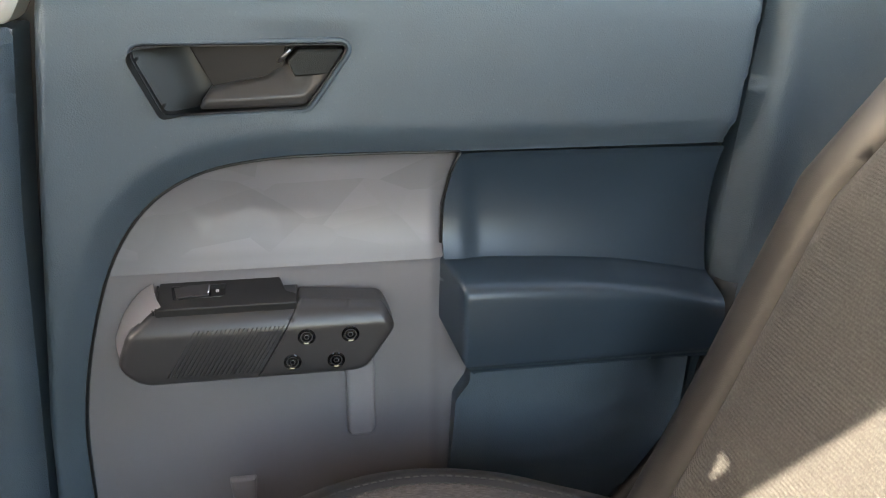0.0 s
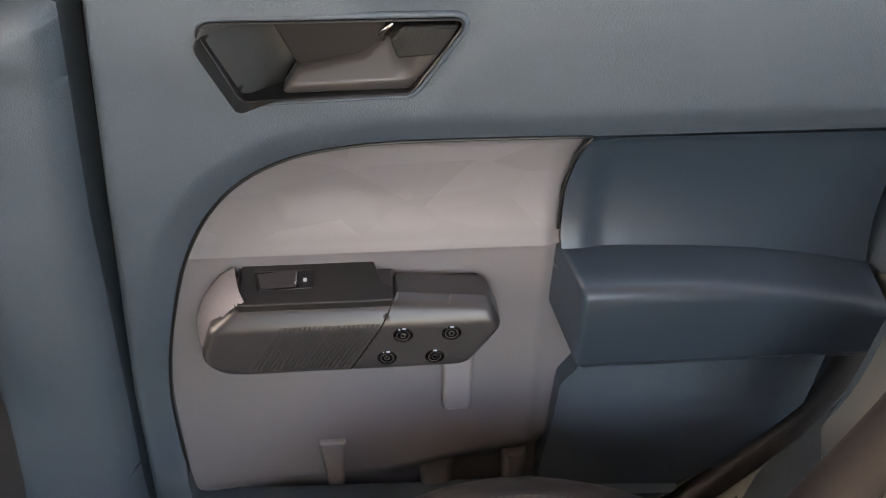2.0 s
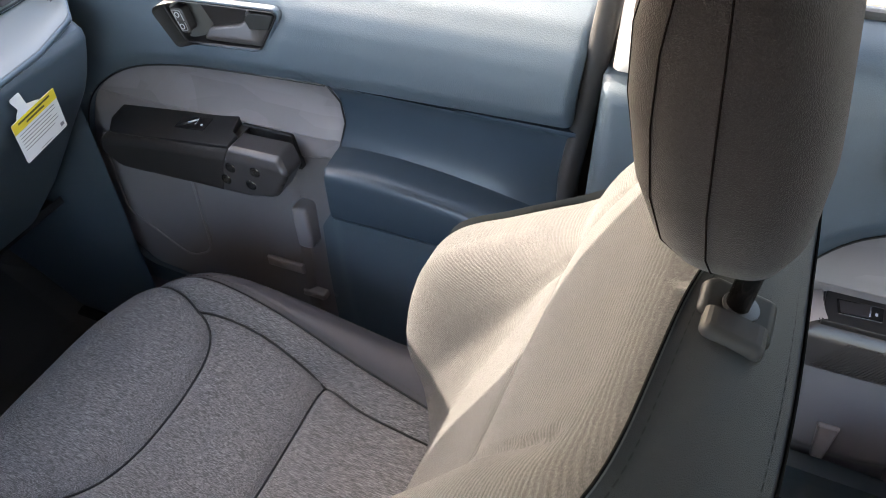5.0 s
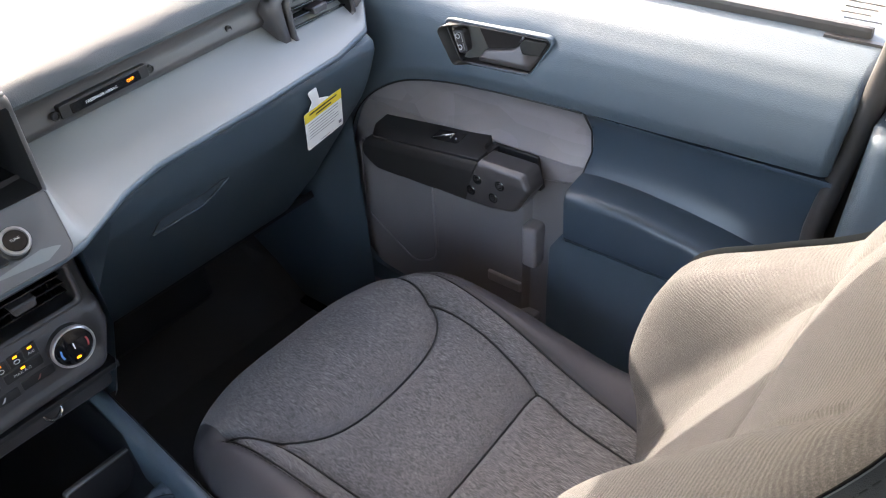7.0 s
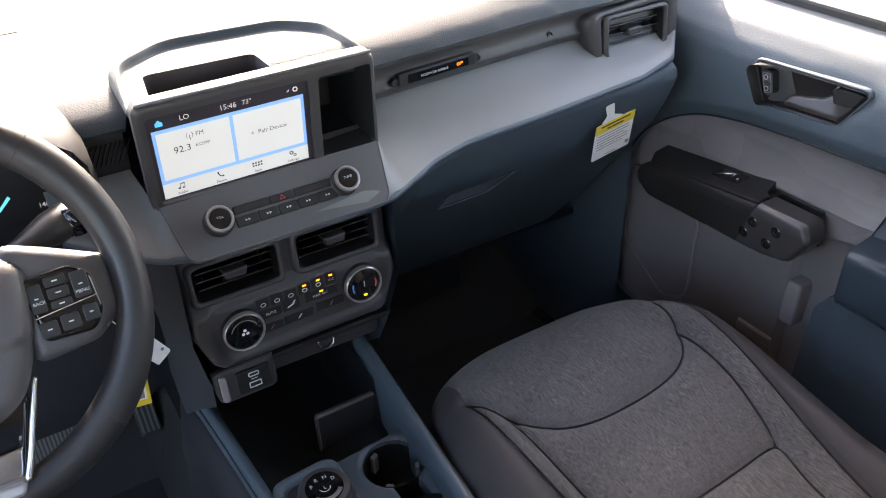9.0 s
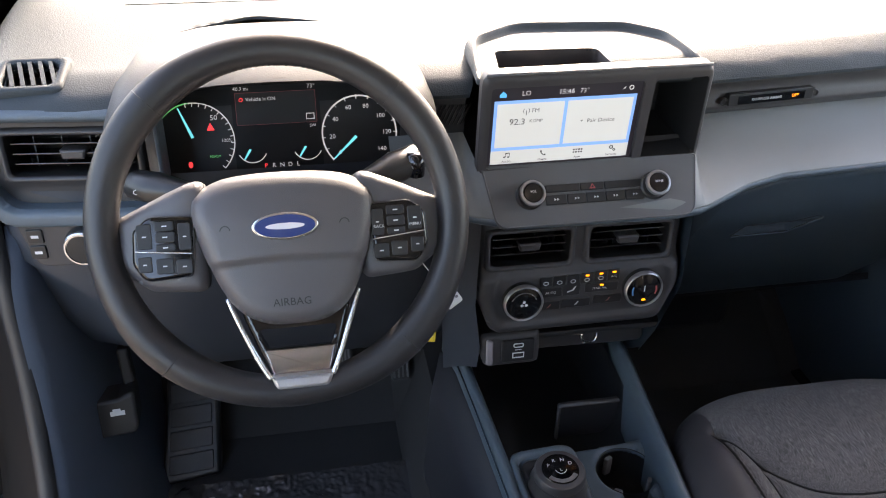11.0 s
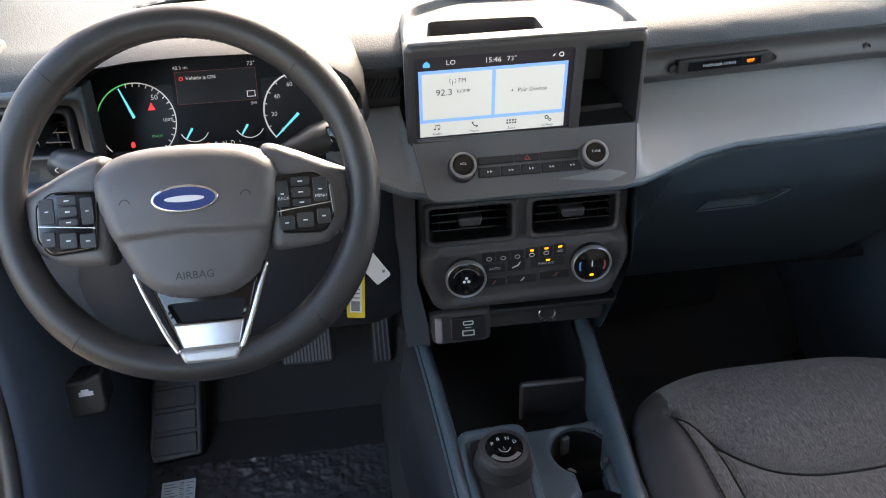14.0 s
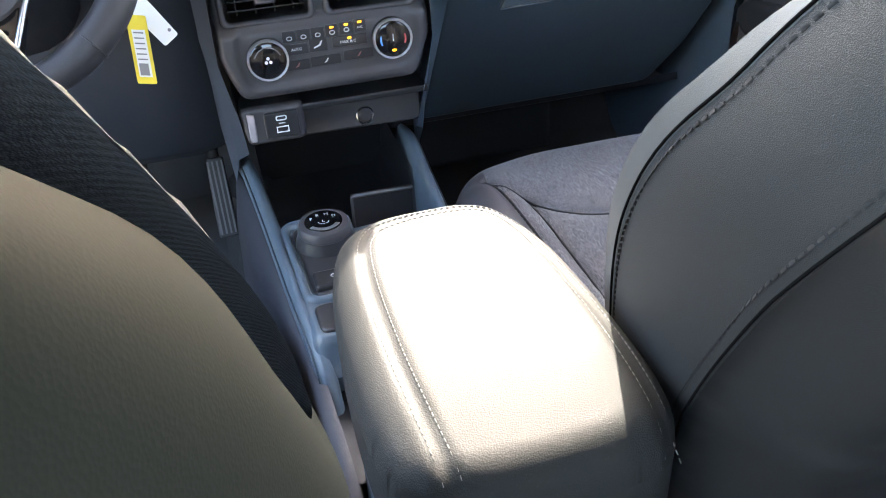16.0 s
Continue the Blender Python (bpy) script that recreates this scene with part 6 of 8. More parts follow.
ring("port_rim", rect(-0.077, -0.013, -0.060, -0.004), rect(-0.0755, -0.0115, -0.0615, -0.0055), 0.003, 0.0045, PT, INK, usb)
flat_shape("port_mark", [(-0.073, -0.0005), (-0.064, -0.0002), (-0.064, 0.0008), (-0.073, 0.0012)], 0.0038, PT, INK, usb)
plate("grip_strip", fillet([(-0.114, -0.022), (-0.104, -0.022), (-0.104, 0.016), (-0.114, 0.020)], 0.003), -0.004, 0.003, 0.002, PT, TRIM, ports)
sp = at_frame(SO(np.array(0.006), np.array(-0.001), np.array(0.0)), (1, 0, 0), (0, 0.10, 1), (0, -1, 0.10))
sock = lathe("power_socket", [(0.0135, -0.002), (0.0135, 0.005), (0.0120, 0.0065), (0.0108, 0.005), (0.0108, -0.02)], sp, CHROME, ports, "chrome-rimmed power socket", n=36)
lathe("socket_well", [(0.0108, 0.002), (0.010, -0.018), (0.0, -0.0185)], sp, BLACK, sock, n=24)
for s in (-1, 1):
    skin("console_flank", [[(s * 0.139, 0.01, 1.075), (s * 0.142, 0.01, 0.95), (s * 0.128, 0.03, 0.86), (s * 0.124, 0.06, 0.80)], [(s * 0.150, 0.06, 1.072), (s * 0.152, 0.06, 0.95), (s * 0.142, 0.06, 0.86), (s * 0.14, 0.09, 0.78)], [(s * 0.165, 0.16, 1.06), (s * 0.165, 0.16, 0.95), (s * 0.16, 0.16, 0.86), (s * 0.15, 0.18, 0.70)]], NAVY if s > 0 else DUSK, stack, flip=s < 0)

# glove box side
glove = thing("glove_box", "closed dark blue glove box with a recessed pull", "glove box")
GB = at_frame((0.40, 0.152, 0.94), (1, 0, 0), (0, -0.6, 0.8), (0, -0.8, -0.6))
go = inside_of(fillet([(-0.205, 0.100), (-0.110, 0.150), (0.31, 0.162), (0.30, -0.20), (0.27, -0.325), (-0.205, -0.330)], [0.01, 0.04, 0.01, 0.05, 0.03, 0.02]))
pull = inside_of(fillet([(-0.107, -0.016), (-0.012, -0.012), (0.020, 0.040), (0.004, 0.046), (-0.026, 0.030), (-0.100, 0.026)], 0.004))
relief("glove_lid", GLOVE, glove, go, lambda u, v: 0.004 - edge_round(go(u, v), 0.012) - 0.036 * np.clip((v - 0.05) / 0.1375, 0, 1.2) ** 1.6 - 0.012 * step(-pull(u, v), -0.001, 0.004) * step(v, 0.044, -0.014), (-0.21, -0.34, 0.32, 0.205), 0.004, GB, 0.05, "dark blue glove box lid")
pp = fillet([(-0.107, -0.016), (-0.012, -0.012), (0.020, 0.040), (0.004, 0.046), (-0.026, 0.030), (-0.100, 0.026)], 0.004)
tube("pull_line", GB(pp[:, 0], pp[:, 1], np.full(len(pp), 0.0038)), 0.0011, BLACK, glove, closed=True, n=5)
tube("pull_edge", GB(np.array([-0.105, -0.014, 0.006, 0.019]), np.array([-0.017, -0.013, 0.014, 0.040]), np.array([0.0045] * 4)), 0.0016, BLUE, glove, "blue-grey lit lip of the pull")
block("heater_box", (0.155, 0.42, 0.53), (0.50, 0.70, 0.74), 0.012, BLACK, glove, "black heater box below the lid")
side_z = np.array([1.06, 1.0, 0.95, 0.90, 0.80, 0.72])
skin("stack_cheek", [[(0.140 + 0.052 * t, 0.10 + 0.02 * t + (0.94 - z) * 0.75 * t + 0.05 * (1 - t) * (z < 0.9), z) for z in side_z] for t in (0.0, 0.5, 1.0)], GLOVE, glove, "dark blue panel beside the climate stack")
knee = thing("lower_dash", "dark blue lower dashboard panels above the footwells", "dash panel", kind="structure")
skin("foot_panel", [[(x, y, z) for x in np.linspace(0.14, 0.74, 8)] for y, z in ((0.350, 0.685), (0.345, 0.672), (0.36, 0.664), (0.42, 0.66), (0.62, 0.66))], BLACK, knee)
skin("foot_shield", [[(x, y, z) for x in np.linspace(0.15, 0.72, 4)] for y, z in ((0.14, 1.08), (0.20, 0.94), (0.40, 0.69))], BLACK, knee)
skin("kick_panel", [[(0.745, y, z) for y in (0.20, 0.30, 0.55, 0.85)] for z in (1.18, 0.8, 0.34)], BLUE, knee)

# tag hanging from the glove box
tag = thing("airbag_tag", "white and yellow card tag hanging from the glove box", "tag")
TG = at_frame((0.596, 0.098, 0.992), (0.985, 0.06, 0.10), (-0.16, -0.26, 0.95), (0.02, -0.95, -0.26))
card = plate("card", rect(-0.043, -0.040, 0.043, 0.038, 0.004), -0.0004, 0.0004, 0, TG, WHITE, tag)
plate("neck", fillet([(-0.034, 0.037), (0.022, 0.037), (-0.006, 0.050), (-0.010, 0.075), (-0.030, 0.075), (-0.022, 0.052)], 0.004), -0.0004, 0.0004, 0, TG, WHITE, tag, "white card hook")
plate("yellow_band", rect(-0.043, 0.019, 0.043, 0.038), 0.0004, 0.0010, 0, TG, YELLOW, tag, "yellow heading band")
for j, (v, ln) in enumerate(((0.0325, 0.032), (0.0255, 0.018))):
    flat_shape("print_line", rect(-ln, v - 0.0018, ln, v + 0.0018), 0.0013, TG, plain("dark_print", (0.10, 0.08, 0.02), 0.7), tag)
for j in range(6):
    flat_shape("print_line", rect(-0.037, 0.013 - 0.0060 * j - 0.0007, 0.034 - 0.010 * (j % 3 == 2), 0.013 - 0.0060 * j + 0.0007), 0.0008, TG, PRINT, tag)
flat_shape("print_line", rect(-0.012, -0.036, 0.010, -0.0345), 0.0008, TG, PRINT, tag)
flat_shape("print_block", rect(0.032, -0.032, 0.039, -0.025), 0.0008, TG, PRINT, tag)

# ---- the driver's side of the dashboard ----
skin("knee_panel", [[(x, y + 0.03 * (abs(x + 0.36) > 0.2), z) for x in np.linspace(-0.60, -0.145, 10)] for y, z in ((0.115, 1.115), (0.105, 1.06), (0.10, 0.98), (0.11, 0.88), (0.155, 0.78), (0.185, 0.755), (0.25, 0.75), (0.45, 0.75))], KNEE_SHADE, knee, "blue-grey knee panel below the column")
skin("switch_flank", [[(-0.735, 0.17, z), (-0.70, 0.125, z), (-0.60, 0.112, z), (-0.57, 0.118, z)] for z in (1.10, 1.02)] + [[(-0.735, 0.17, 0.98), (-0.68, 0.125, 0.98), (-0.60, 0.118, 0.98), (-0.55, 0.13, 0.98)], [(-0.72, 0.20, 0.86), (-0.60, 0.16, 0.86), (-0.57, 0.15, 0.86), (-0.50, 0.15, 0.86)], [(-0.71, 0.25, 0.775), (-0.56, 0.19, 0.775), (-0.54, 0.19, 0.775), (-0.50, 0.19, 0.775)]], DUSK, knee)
LS = at_frame((-0.640, 0.096, 1.042), (1, -0.08, 0), (0, 0.05, 1), (-0.08, -1, 0.05))
lights = thing("light_switch", "black headlamp switch panel with a chrome-ringed knob", "light switch")
plate("panel", fillet([(-0.058, 0.032), (0.060, 0.032), (0.060, -0.034), (-0.040, -0.034)], [0.010, 0.006, 0.006, 0.014]), -0.01, 0.004, 0.003, LS, STACK, lights)
for v in (0.010, -0.012):
    k = plate("button", rect(-0.045, v - 0.009, -0.026, v + 0.009, 0.002), 0.002, 0.0065, 0.001, LS, BLACK, lights)
    flat_shape("button_mark", rect(-0.040, v - 0.002, -0.031, v + 0.002), 0.0067, LS, INK, k)
kp = at_frame(LS(np.array(0.022), np.array(-0.002), np.array(0.004)), (1, -0.08, 0), (0, 0.05, 1), (-0.08, -1, 0.05))
kn = lathe("lamp_knob", [(0.0240, -0.002), (0.0240, 0.006), (0.0222, 0.010)], kp, BLACK, lights, n=40)
lathe("knob_ring", [(0.0225, 0.008), (0.0225, 0.016), (0.0210, 0.018), (0.0190, 0.018), (0.0185, 0.016)], kp, CHROME, kn, n=40)
lathe("knob_face", [(0.0187, 0.014), (0.0180, 0.0172), (0.0, 0.0175)], kp, BLACK, kn, n=32)
left_kick = thing("kick_trim", "blue-grey footwell side trim with a bonnet release handle", "kick trim", kind="structure")
rim_k = spline([(-0.735, 0.165, 1.03), (-0.735, 0.118, 0.93), (-0.735, 0.092, 0.80), (-0.735, 0.030, 0.62), (-0.735, -0.10, 0.47), (-0.735, -0.25, 0.41), (-0.735, -0.45, 0.385)], 5)
deep_k = spline([(-0.692, 0.36, 1.03), (-0.690, 0.33, 0.93), (-0.688, 0.31, 0.80), (-0.686, 0.29, 0.62), (-0.682, 0.22, 0.43), (-0.655, 0.0, 0.355), (-0.655, -0.30, 0.335)], 5)
kick_rows = []
for t in (0.0, 0.04, 0.10, 0.20, 0.35, 0.55, 0.8, 1.0):
    kick_rows.append([(a[0] + (b[0] - a[0]) * t ** 0.42, a[1] + (b[1] - a[1]) * t, a[2] + (b[2] - a[2]) * t) for a, b in zip(rim_k, deep_k)])
kick_rows.append([(b[0], max(b[1], 0.0) + 0.5, b[2] - 0.02) for b in deep_k])
skin("kick_panel", kick_rows, KICK, left_kick, "blue-grey moulded kick panel")
BR = at_frame((-0.676, 0.20, 0.655), (1, 0.10, 0), (0, 0.25, 1), (0.10, -1, 0.25))
hr = plate("bonnet_release", fillet([(-0.034, 0.028), (0.010, 0.030), (0.036, 0.040), (0.036, -0.022), (0.030, -0.034), (-0.030, -0.036)], [0.010, 0.010, 0.008, 0.010, 0.010, 0.010]), -0.05, 0.006, 0.006, BR, PANEL, left_kick, "black bonnet release handle")
plate("release_stem", fillet([(0.016, 0.030), (0.034, 0.034), (0.030, 0.095), (0.012, 0.095)], 0.006), -0.06, -0.036, 0.004, BR, PANEL, hr)
flat_shape("release_mark", rect(-0.004, 0.002, 0.018, 0.010), 0.0065, BR, INK, hr)
flat_shape("release_mark", rect(0.000, 0.010, 0.012, 0.014), 0.0065, BR, INK, hr)
SS = at_frame((-0.708, -0.03, 0.508), (0.80, 0.55, -0.20), (-0.30, 0.70, 0.65), (0.50, -0.46, 0.73))
step_frame = plate("sill_step", rect(-0.026, -0.060, 0.026, 0.060, 0.006), -0.006, 0.002, 0.002, SS, KICK, left_kick)
for j in range(3):
    plate("step_rib", rect(-0.020, -0.052 + 0.036 * j, 0.020, -0.022 + 0.036 * j, 0.003), 0.001, 0.004, 0.001, SS, KICK, step_frame)

# ---- pedals, rest and mat ----
brake = thing("brake_pedal", "black rubber ribbed brake pedal", "pedal")
BP = at_frame((-0.336, 0.432, 0.522), (1, 0, 0), (0, 0.55, 0.83), (0, -0.83, 0.55))
plate("pad", rect(-0.052, -0.036, 0.052, 0.036, 0.010), -0.012, 0.0, 0.004, BP, RUBBER, brake)
for k in range(14):
    plate("pad_rib", rect(-0.046 + 0.0068 * k, -0.030, -0.0425 + 0.0068 * k, 0.030), -0.001, 0.0022, 0, BP, plain("worn_rubber", (0.13, 0.13, 0.13), 0.45), brake) if k == 0 else copy_thing(brake.children[-1], pose(0.0068 * k, 0, 0))
tube("arm", [(-0.33, 0.45, 0.53), (-0.32, 0.50, 0.62), (-0.32, 0.50, 0.80)], 0.011, BLACK, brake)
gas = thing("accelerator_pedal", "black ribbed accelerator pedal", "pedal")
GP = at_frame((-0.188, 0.463, 0.525), (1, 0, 0), (0, 0.38, 0.92), (0, -0.92, 0.38))
plate("pad", fillet([(-0.020, -0.075), (0.020, -0.075), (0.018, 0.085), (-0.016, 0.085)], 0.006), -0.012, 0.0, 0.004, GP, RUBBER, gas)
for k in range(4):
    plate("pad_rib", rect(-0.015 + 0.009 * k, -0.068, -0.0115 + 0.009 * k, 0.078), -0.001, 0.003, 0, GP, plain("worn_rubber", (0.13, 0.13, 0.13), 0.45), gas)
tube("arm", [(-0.188, 0.50, 0.58), (-0.188, 0.58, 0.72)], 0.011, BLACK, gas)
rest = thing("foot_rest", "black rubber foot rest with square panels", "foot rest")
FR = at_frame((-0.603, 0.45, 0.46), (0.995, 0.09, 0), (0.05, 0.66, 0.75), (0, -0.75, 0.66))
plate("base", fillet([(-0.058, -0.165), (0.054, -0.160), (0.046, 0.22), (-0.040, 0.22)], [0.012, 0.012, 0.02, 0.02]), -0.03, 0.0, 0.008, FR, BLACK, rest)
for k in range(8):
    w = 0.044 - 0.0013 * k
    plate("tread", rect(-w, -0.148 + 0.0455 * k, w - 0.004, -0.148 + 0.0455 * k + 0.0375, 0.004), -0.002, 0.0045, 0.002, FR, FOOT, rest)
mat_film = thing("floor_film", "crinkled black plastic film on the driver's carpet", "floor film")
fx, fy2 = np.meshgrid(np.linspace(-0.66, -0.195, 150), np.linspace(-0.30, 0.325, 200), indexing="ij")
zz = np.zeros_like(fx)
for i in range(fx.shape[0]):
    for j in range(fx.shape[1]):
        q = Vector((fx[i, j] * 14, fy2[i, j] * 14, 3.0))
        zz[i, j] = 0.338 + 0.004 * abs(noise.noise(q)) + 0.005 * abs(noise.noise(q * 2.7)) + 0.0032 * abs(noise.noise(q * 6.3)) + 0.0016 * abs(noise.noise(q * 13.0))
skin("film", [[(fx[i, j], fy2[i, j], zz[i, j]) for j in range(200)] for i in range(150)], plain("glossy_film", (0.075, 0.073, 0.076), 0.12, spec=0.9, coat=0.8), mat_film, flip=True)
stick = thing("paper_label", "white printed paper label lying on the film", "label")
LB = at_frame((-0.591, 0.225, 0.352), (0.99, 0.07, 0.0), (-0.07, 0.99, 0.0), (0, 0, 1))
plate("paper", rect(-0.031, -0.056, 0.031, 0.054, 0.002), -0.0003, 0.0003, 0, LB, WHITE, stick)
for j in range(13):
    v = 0.046 - 0.0072 * j
    flat_shape("print_line", rect(-0.027, v - 0.0010, (-0.008, -0.002, -0.013)[j % 3], v + 0.0010), 0.0006, LB, PRINT, stick)
    flat_shape("print_line", rect(0.014, v - 0.0008, (0.027, 0.021)[j % 2], v + 0.0008), 0.0006, LB, PRINT, stick)
for j in range(20):
    v = 0.048 - 0.0048 * j
    flat_shape("bar_line", rect(0.002, v - (0.0007, 0.0014)[j % 3 == 0], 0.010, v + 0.0007), 0.0006, LB, PRINT, stick)

# ---- steering wheel, column and keys ----
wheel = thing("steering_wheel", "black leather steering wheel with grey airbag cover and silver trim", "steering wheel")
WC = np.array((-0.371, -0.109, 1.164))
WH = at_frame(WC, (1, 0, 0), (0, 0.5, 0.866), (0, -0.866, 0.5))
a = np.linspace(0, 2 * math.pi, 96, endpoint=False)
flatb = 1 - 0.02 * np.clip(-np.sin(a), 0, 1) ** 6
rim_r = 0.0165 + 0.0022 * np.abs(np.sin(2 * a)) ** 3
tube("rim", WH(0.1715 * np.cos(a) * flatb, 0.1715 * np.sin(a) * flatb, np.zeros(96)), rim_r, LEATHER, wheel, "black leather rim", n=18, closed=True)
for ang in (46, 134, 228, 312):
    c, s = math.cos(radians(ang)), math.sin(radians(ang))
    b = np.linspace(0, 2 * math.pi, 20, endpoint=False)
    rr = 0.1715 + 0.0182 * np.cos(b)
    tube("rim_seam", WH(rr * c, rr * s, 0.0182 * np.sin(b)), 0.0009, BLACK, wheel, closed=True, n=5)
b = np.radians(np.linspace(48, 132, 40))
stitches("rim_stitching", WH(0.1550 * np.cos(b), 0.1550 * np.sin(b), np.full(40, 0.003)), (0, -0.866, 0.5), PALE_THREAD, wheel, 0.0055, 0.0035, 0.0006)
for s in (-1, 1):
    sp = inside_of(fillet([(s * 0.070, 0.052), (s * 0.110, 0.036), (s * 0.160, 0.014), (s * 0.163, -0.034), (s * 0.130, -0.058), (s * 0.075, -0.062)], [0.02, 0.04, 0.012, 0.012, 0.02, 0.01]))
    relief("spoke", PAD, wheel, sp, lambda u, v: 0.002 + 0.014 * step(np.abs(u), 0.17, 0.09) - edge_round(sp(u, v), 0.012), (min(s * 0.065, s * 0.168), -0.065, max(s * 0.065, s * 0.168), 0.065), 0.004, WH, 0.02)
pad_poly = spline([(0.0, 0.050), (-0.055, 0.046), (-0.083, 0.030), (-0.086, 0.008), (-0.076, -0.028), (-0.062, -0.062), (-0.046, -0.084), (-0.022, -0.097), (0.006, -0.099), (0.034, -0.097), (0.056, -0.084), (0.070, -0.062), (0.083, -0.028), (0.090, 0.008), (0.087, 0.030), (0.058, 0.046)], 4, closed=True)
po2 = inside_of(pad_poly)
relief("airbag_cover", PAD, wheel, po2, lambda u, v: 0.040 - edge_round(po2(u, v), 0.018) - 0.005 * step(v + 0.06 * np.abs(u), -0.029, -0.036) - 0.010 * step(v, 0.0, 0.055) - 1.2 * u * u, (-0.095, -0.105, 0.095, 0.056), 0.003, WH, 0.03, "grey textured airbag cover")
em = plate("emblem", oval(0.003, -0.003, 0.0315, 0.0135, 36), 0.036, 0.0415, 0.002, WH, plain("emblem_silver", (0.70, 0.71, 0.73), 0.2, 1.0), wheel, "blue oval badge with silver rim")
plate("emblem_field", oval(0.003, -0.003, 0.0285, 0.0110, 36), 0.0412, 0.0422, 0.0005, WH, plain("emblem_blue", (0.02, 0.045, 0.17), 0.15, coat=1.0), em)
plate("emblem_bar", oval(0.003, -0.003, 0.0185, 0.0030, 24), 0.0420, 0.0426, 0, WH, plain("emblem_white", (0.65, 0.66, 0.70), 0.3), em)
lettering("airbag_words", "AIRBAG", 0.0105, WH, plain("embossed_dark", (0.02, 0.02, 0.022), 0.6), wheel, 0.004, -0.076, 0.0353)
for s in (-1, 1):
    arc_band("horn_mark", 0.003 + s * 0.056, -0.004, 0.0040, 0.0050, 0, 180, 0.0372, WH, plain("embossed_grey", (0.03, 0.03, 0.032), 0.6), wheel, 10)
    flip = -s
    pod = fillet([(s * 0.083, 0.012), (s * 0.124, 0.014), (s * 0.139, 0.002), (s * 0.141, -0.030), (s * 0.130, -0.047), (s * 0.088, -0.044)], [0.005, 0.014, 0.010, 0.012, 0.012, 0.006])
    pd = plate("button_pod", pod, 0.006, 0.0215, 0.003, WH, GLOSS, wheel, "gloss black switch pod")
    ring("pod_rim", offset(pod, -0.0009), offset(pod, 0.0003), 0.015, 0.0206, WH, BAR, pd)
    plate("pod_strip", fillet([(s * 0.086, -0.0235), (s * 0.138, -0.0182), (s * 0.138, -0.0166), (s * 0.086, -0.0219)], 0.0006, 2), 0.020, 0.0230, 0.0006, WH, CHROME, pd, "silver strip")
    for k, (u, v, w, h) in enumerate(((0.092, -0.006, 0.012, 0.026), (0.110, 0.005, 0.018, 0.009), (0.110, -0.0055, 0.018, 0.010), (0.110, -0.0155, 0.018, 0.007), (0.129, -0.004, 0.014, 0.024), (0.094, -0.0345, 0.015, 0.014), (0.112, -0.033, 0.016, 0.015), (0.130, -0.0305, 0.013, 0.015))):
        key = plate("key", rect(s * u - w / 2, v - h / 2, s * u + w / 2, v + h / 2, 0.002, 2), 0.020, 0.0224, 0.0008, WH, BLACK, pd)
        flat_shape("key_mark", rect(s * u - w * 0.13, v - 0.0006, s * u + w * 0.13, v + 0.0006), 0.0226, WH, INK, key)
lettering("key_words", "MENU", 0.0042, WH, INK, wheel, 0.129, -0.0105, 0.0227)
lettering("key_words", "BACK", 0.0042, WH, INK, wheel, 0.093, -0.0105, 0.0227)
# lower spoke
low = fillet([(-0.050, -0.080), (0.062, -0.080), (0.036, -0.166), (-0.018, -0.166)], [0.01, 0.01, 0.008, 0.008])
lo2, gap = inside_of(low), inside_of(fillet([(-0.034, -0.104), (0.046, -0.104), (0.028, -0.150), (-0.012, -0.150)], 0.004))
relief("lower_spoke", GLOSS, wheel, but(lo2, gap), lambda u, v: 0.004 - edge_round(lo2(u, v), 0.004), (-0.055, -0.170, 0.066, -0.078), 0.0022, WH, 0.02, "gloss black lower spoke")
for pts in ([(-0.0590, -0.070), (-0.0500, -0.095), (-0.0330, -0.135), (-0.0225, -0.153)], [(0.0690, -0.070), (0.0600, -0.095), (0.0455, -0.135), (0.0375, -0.153)]):
    q = spline(pts, 4)
    tube("silver_edge", WH(q[:, 0], q[:, 1], np.linspace(0.0075, 0.0140, len(q))), 0.0030, CHROME, wheel, "satin silver spoke edge")
plate("silver_foot", fillet([(-0.0235, -0.1495), (0.0385, -0.1495), (0.0335, -0.1640), (-0.0185, -0.1640)], [0.002, 0.002, 0.007, 0.007]), -0.004, 0.0178, 0.004, WH, plain("satin_silver", (0.50, 0.50, 0.51), 0.35, 0.7), wheel, "satin silver spoke foot")
plate("spoke_plate", fillet([(-0.030, -0.124), (0.043, -0.124), (0.036, -0.153), (-0.021, -0.153)], 0.003), -0.006, 0.0065, 0.003, WH, plain("pale_silver", (0.55, 0.55, 0.56), 0.16, 1.0), wheel, "pale silver plate behind the spoke")

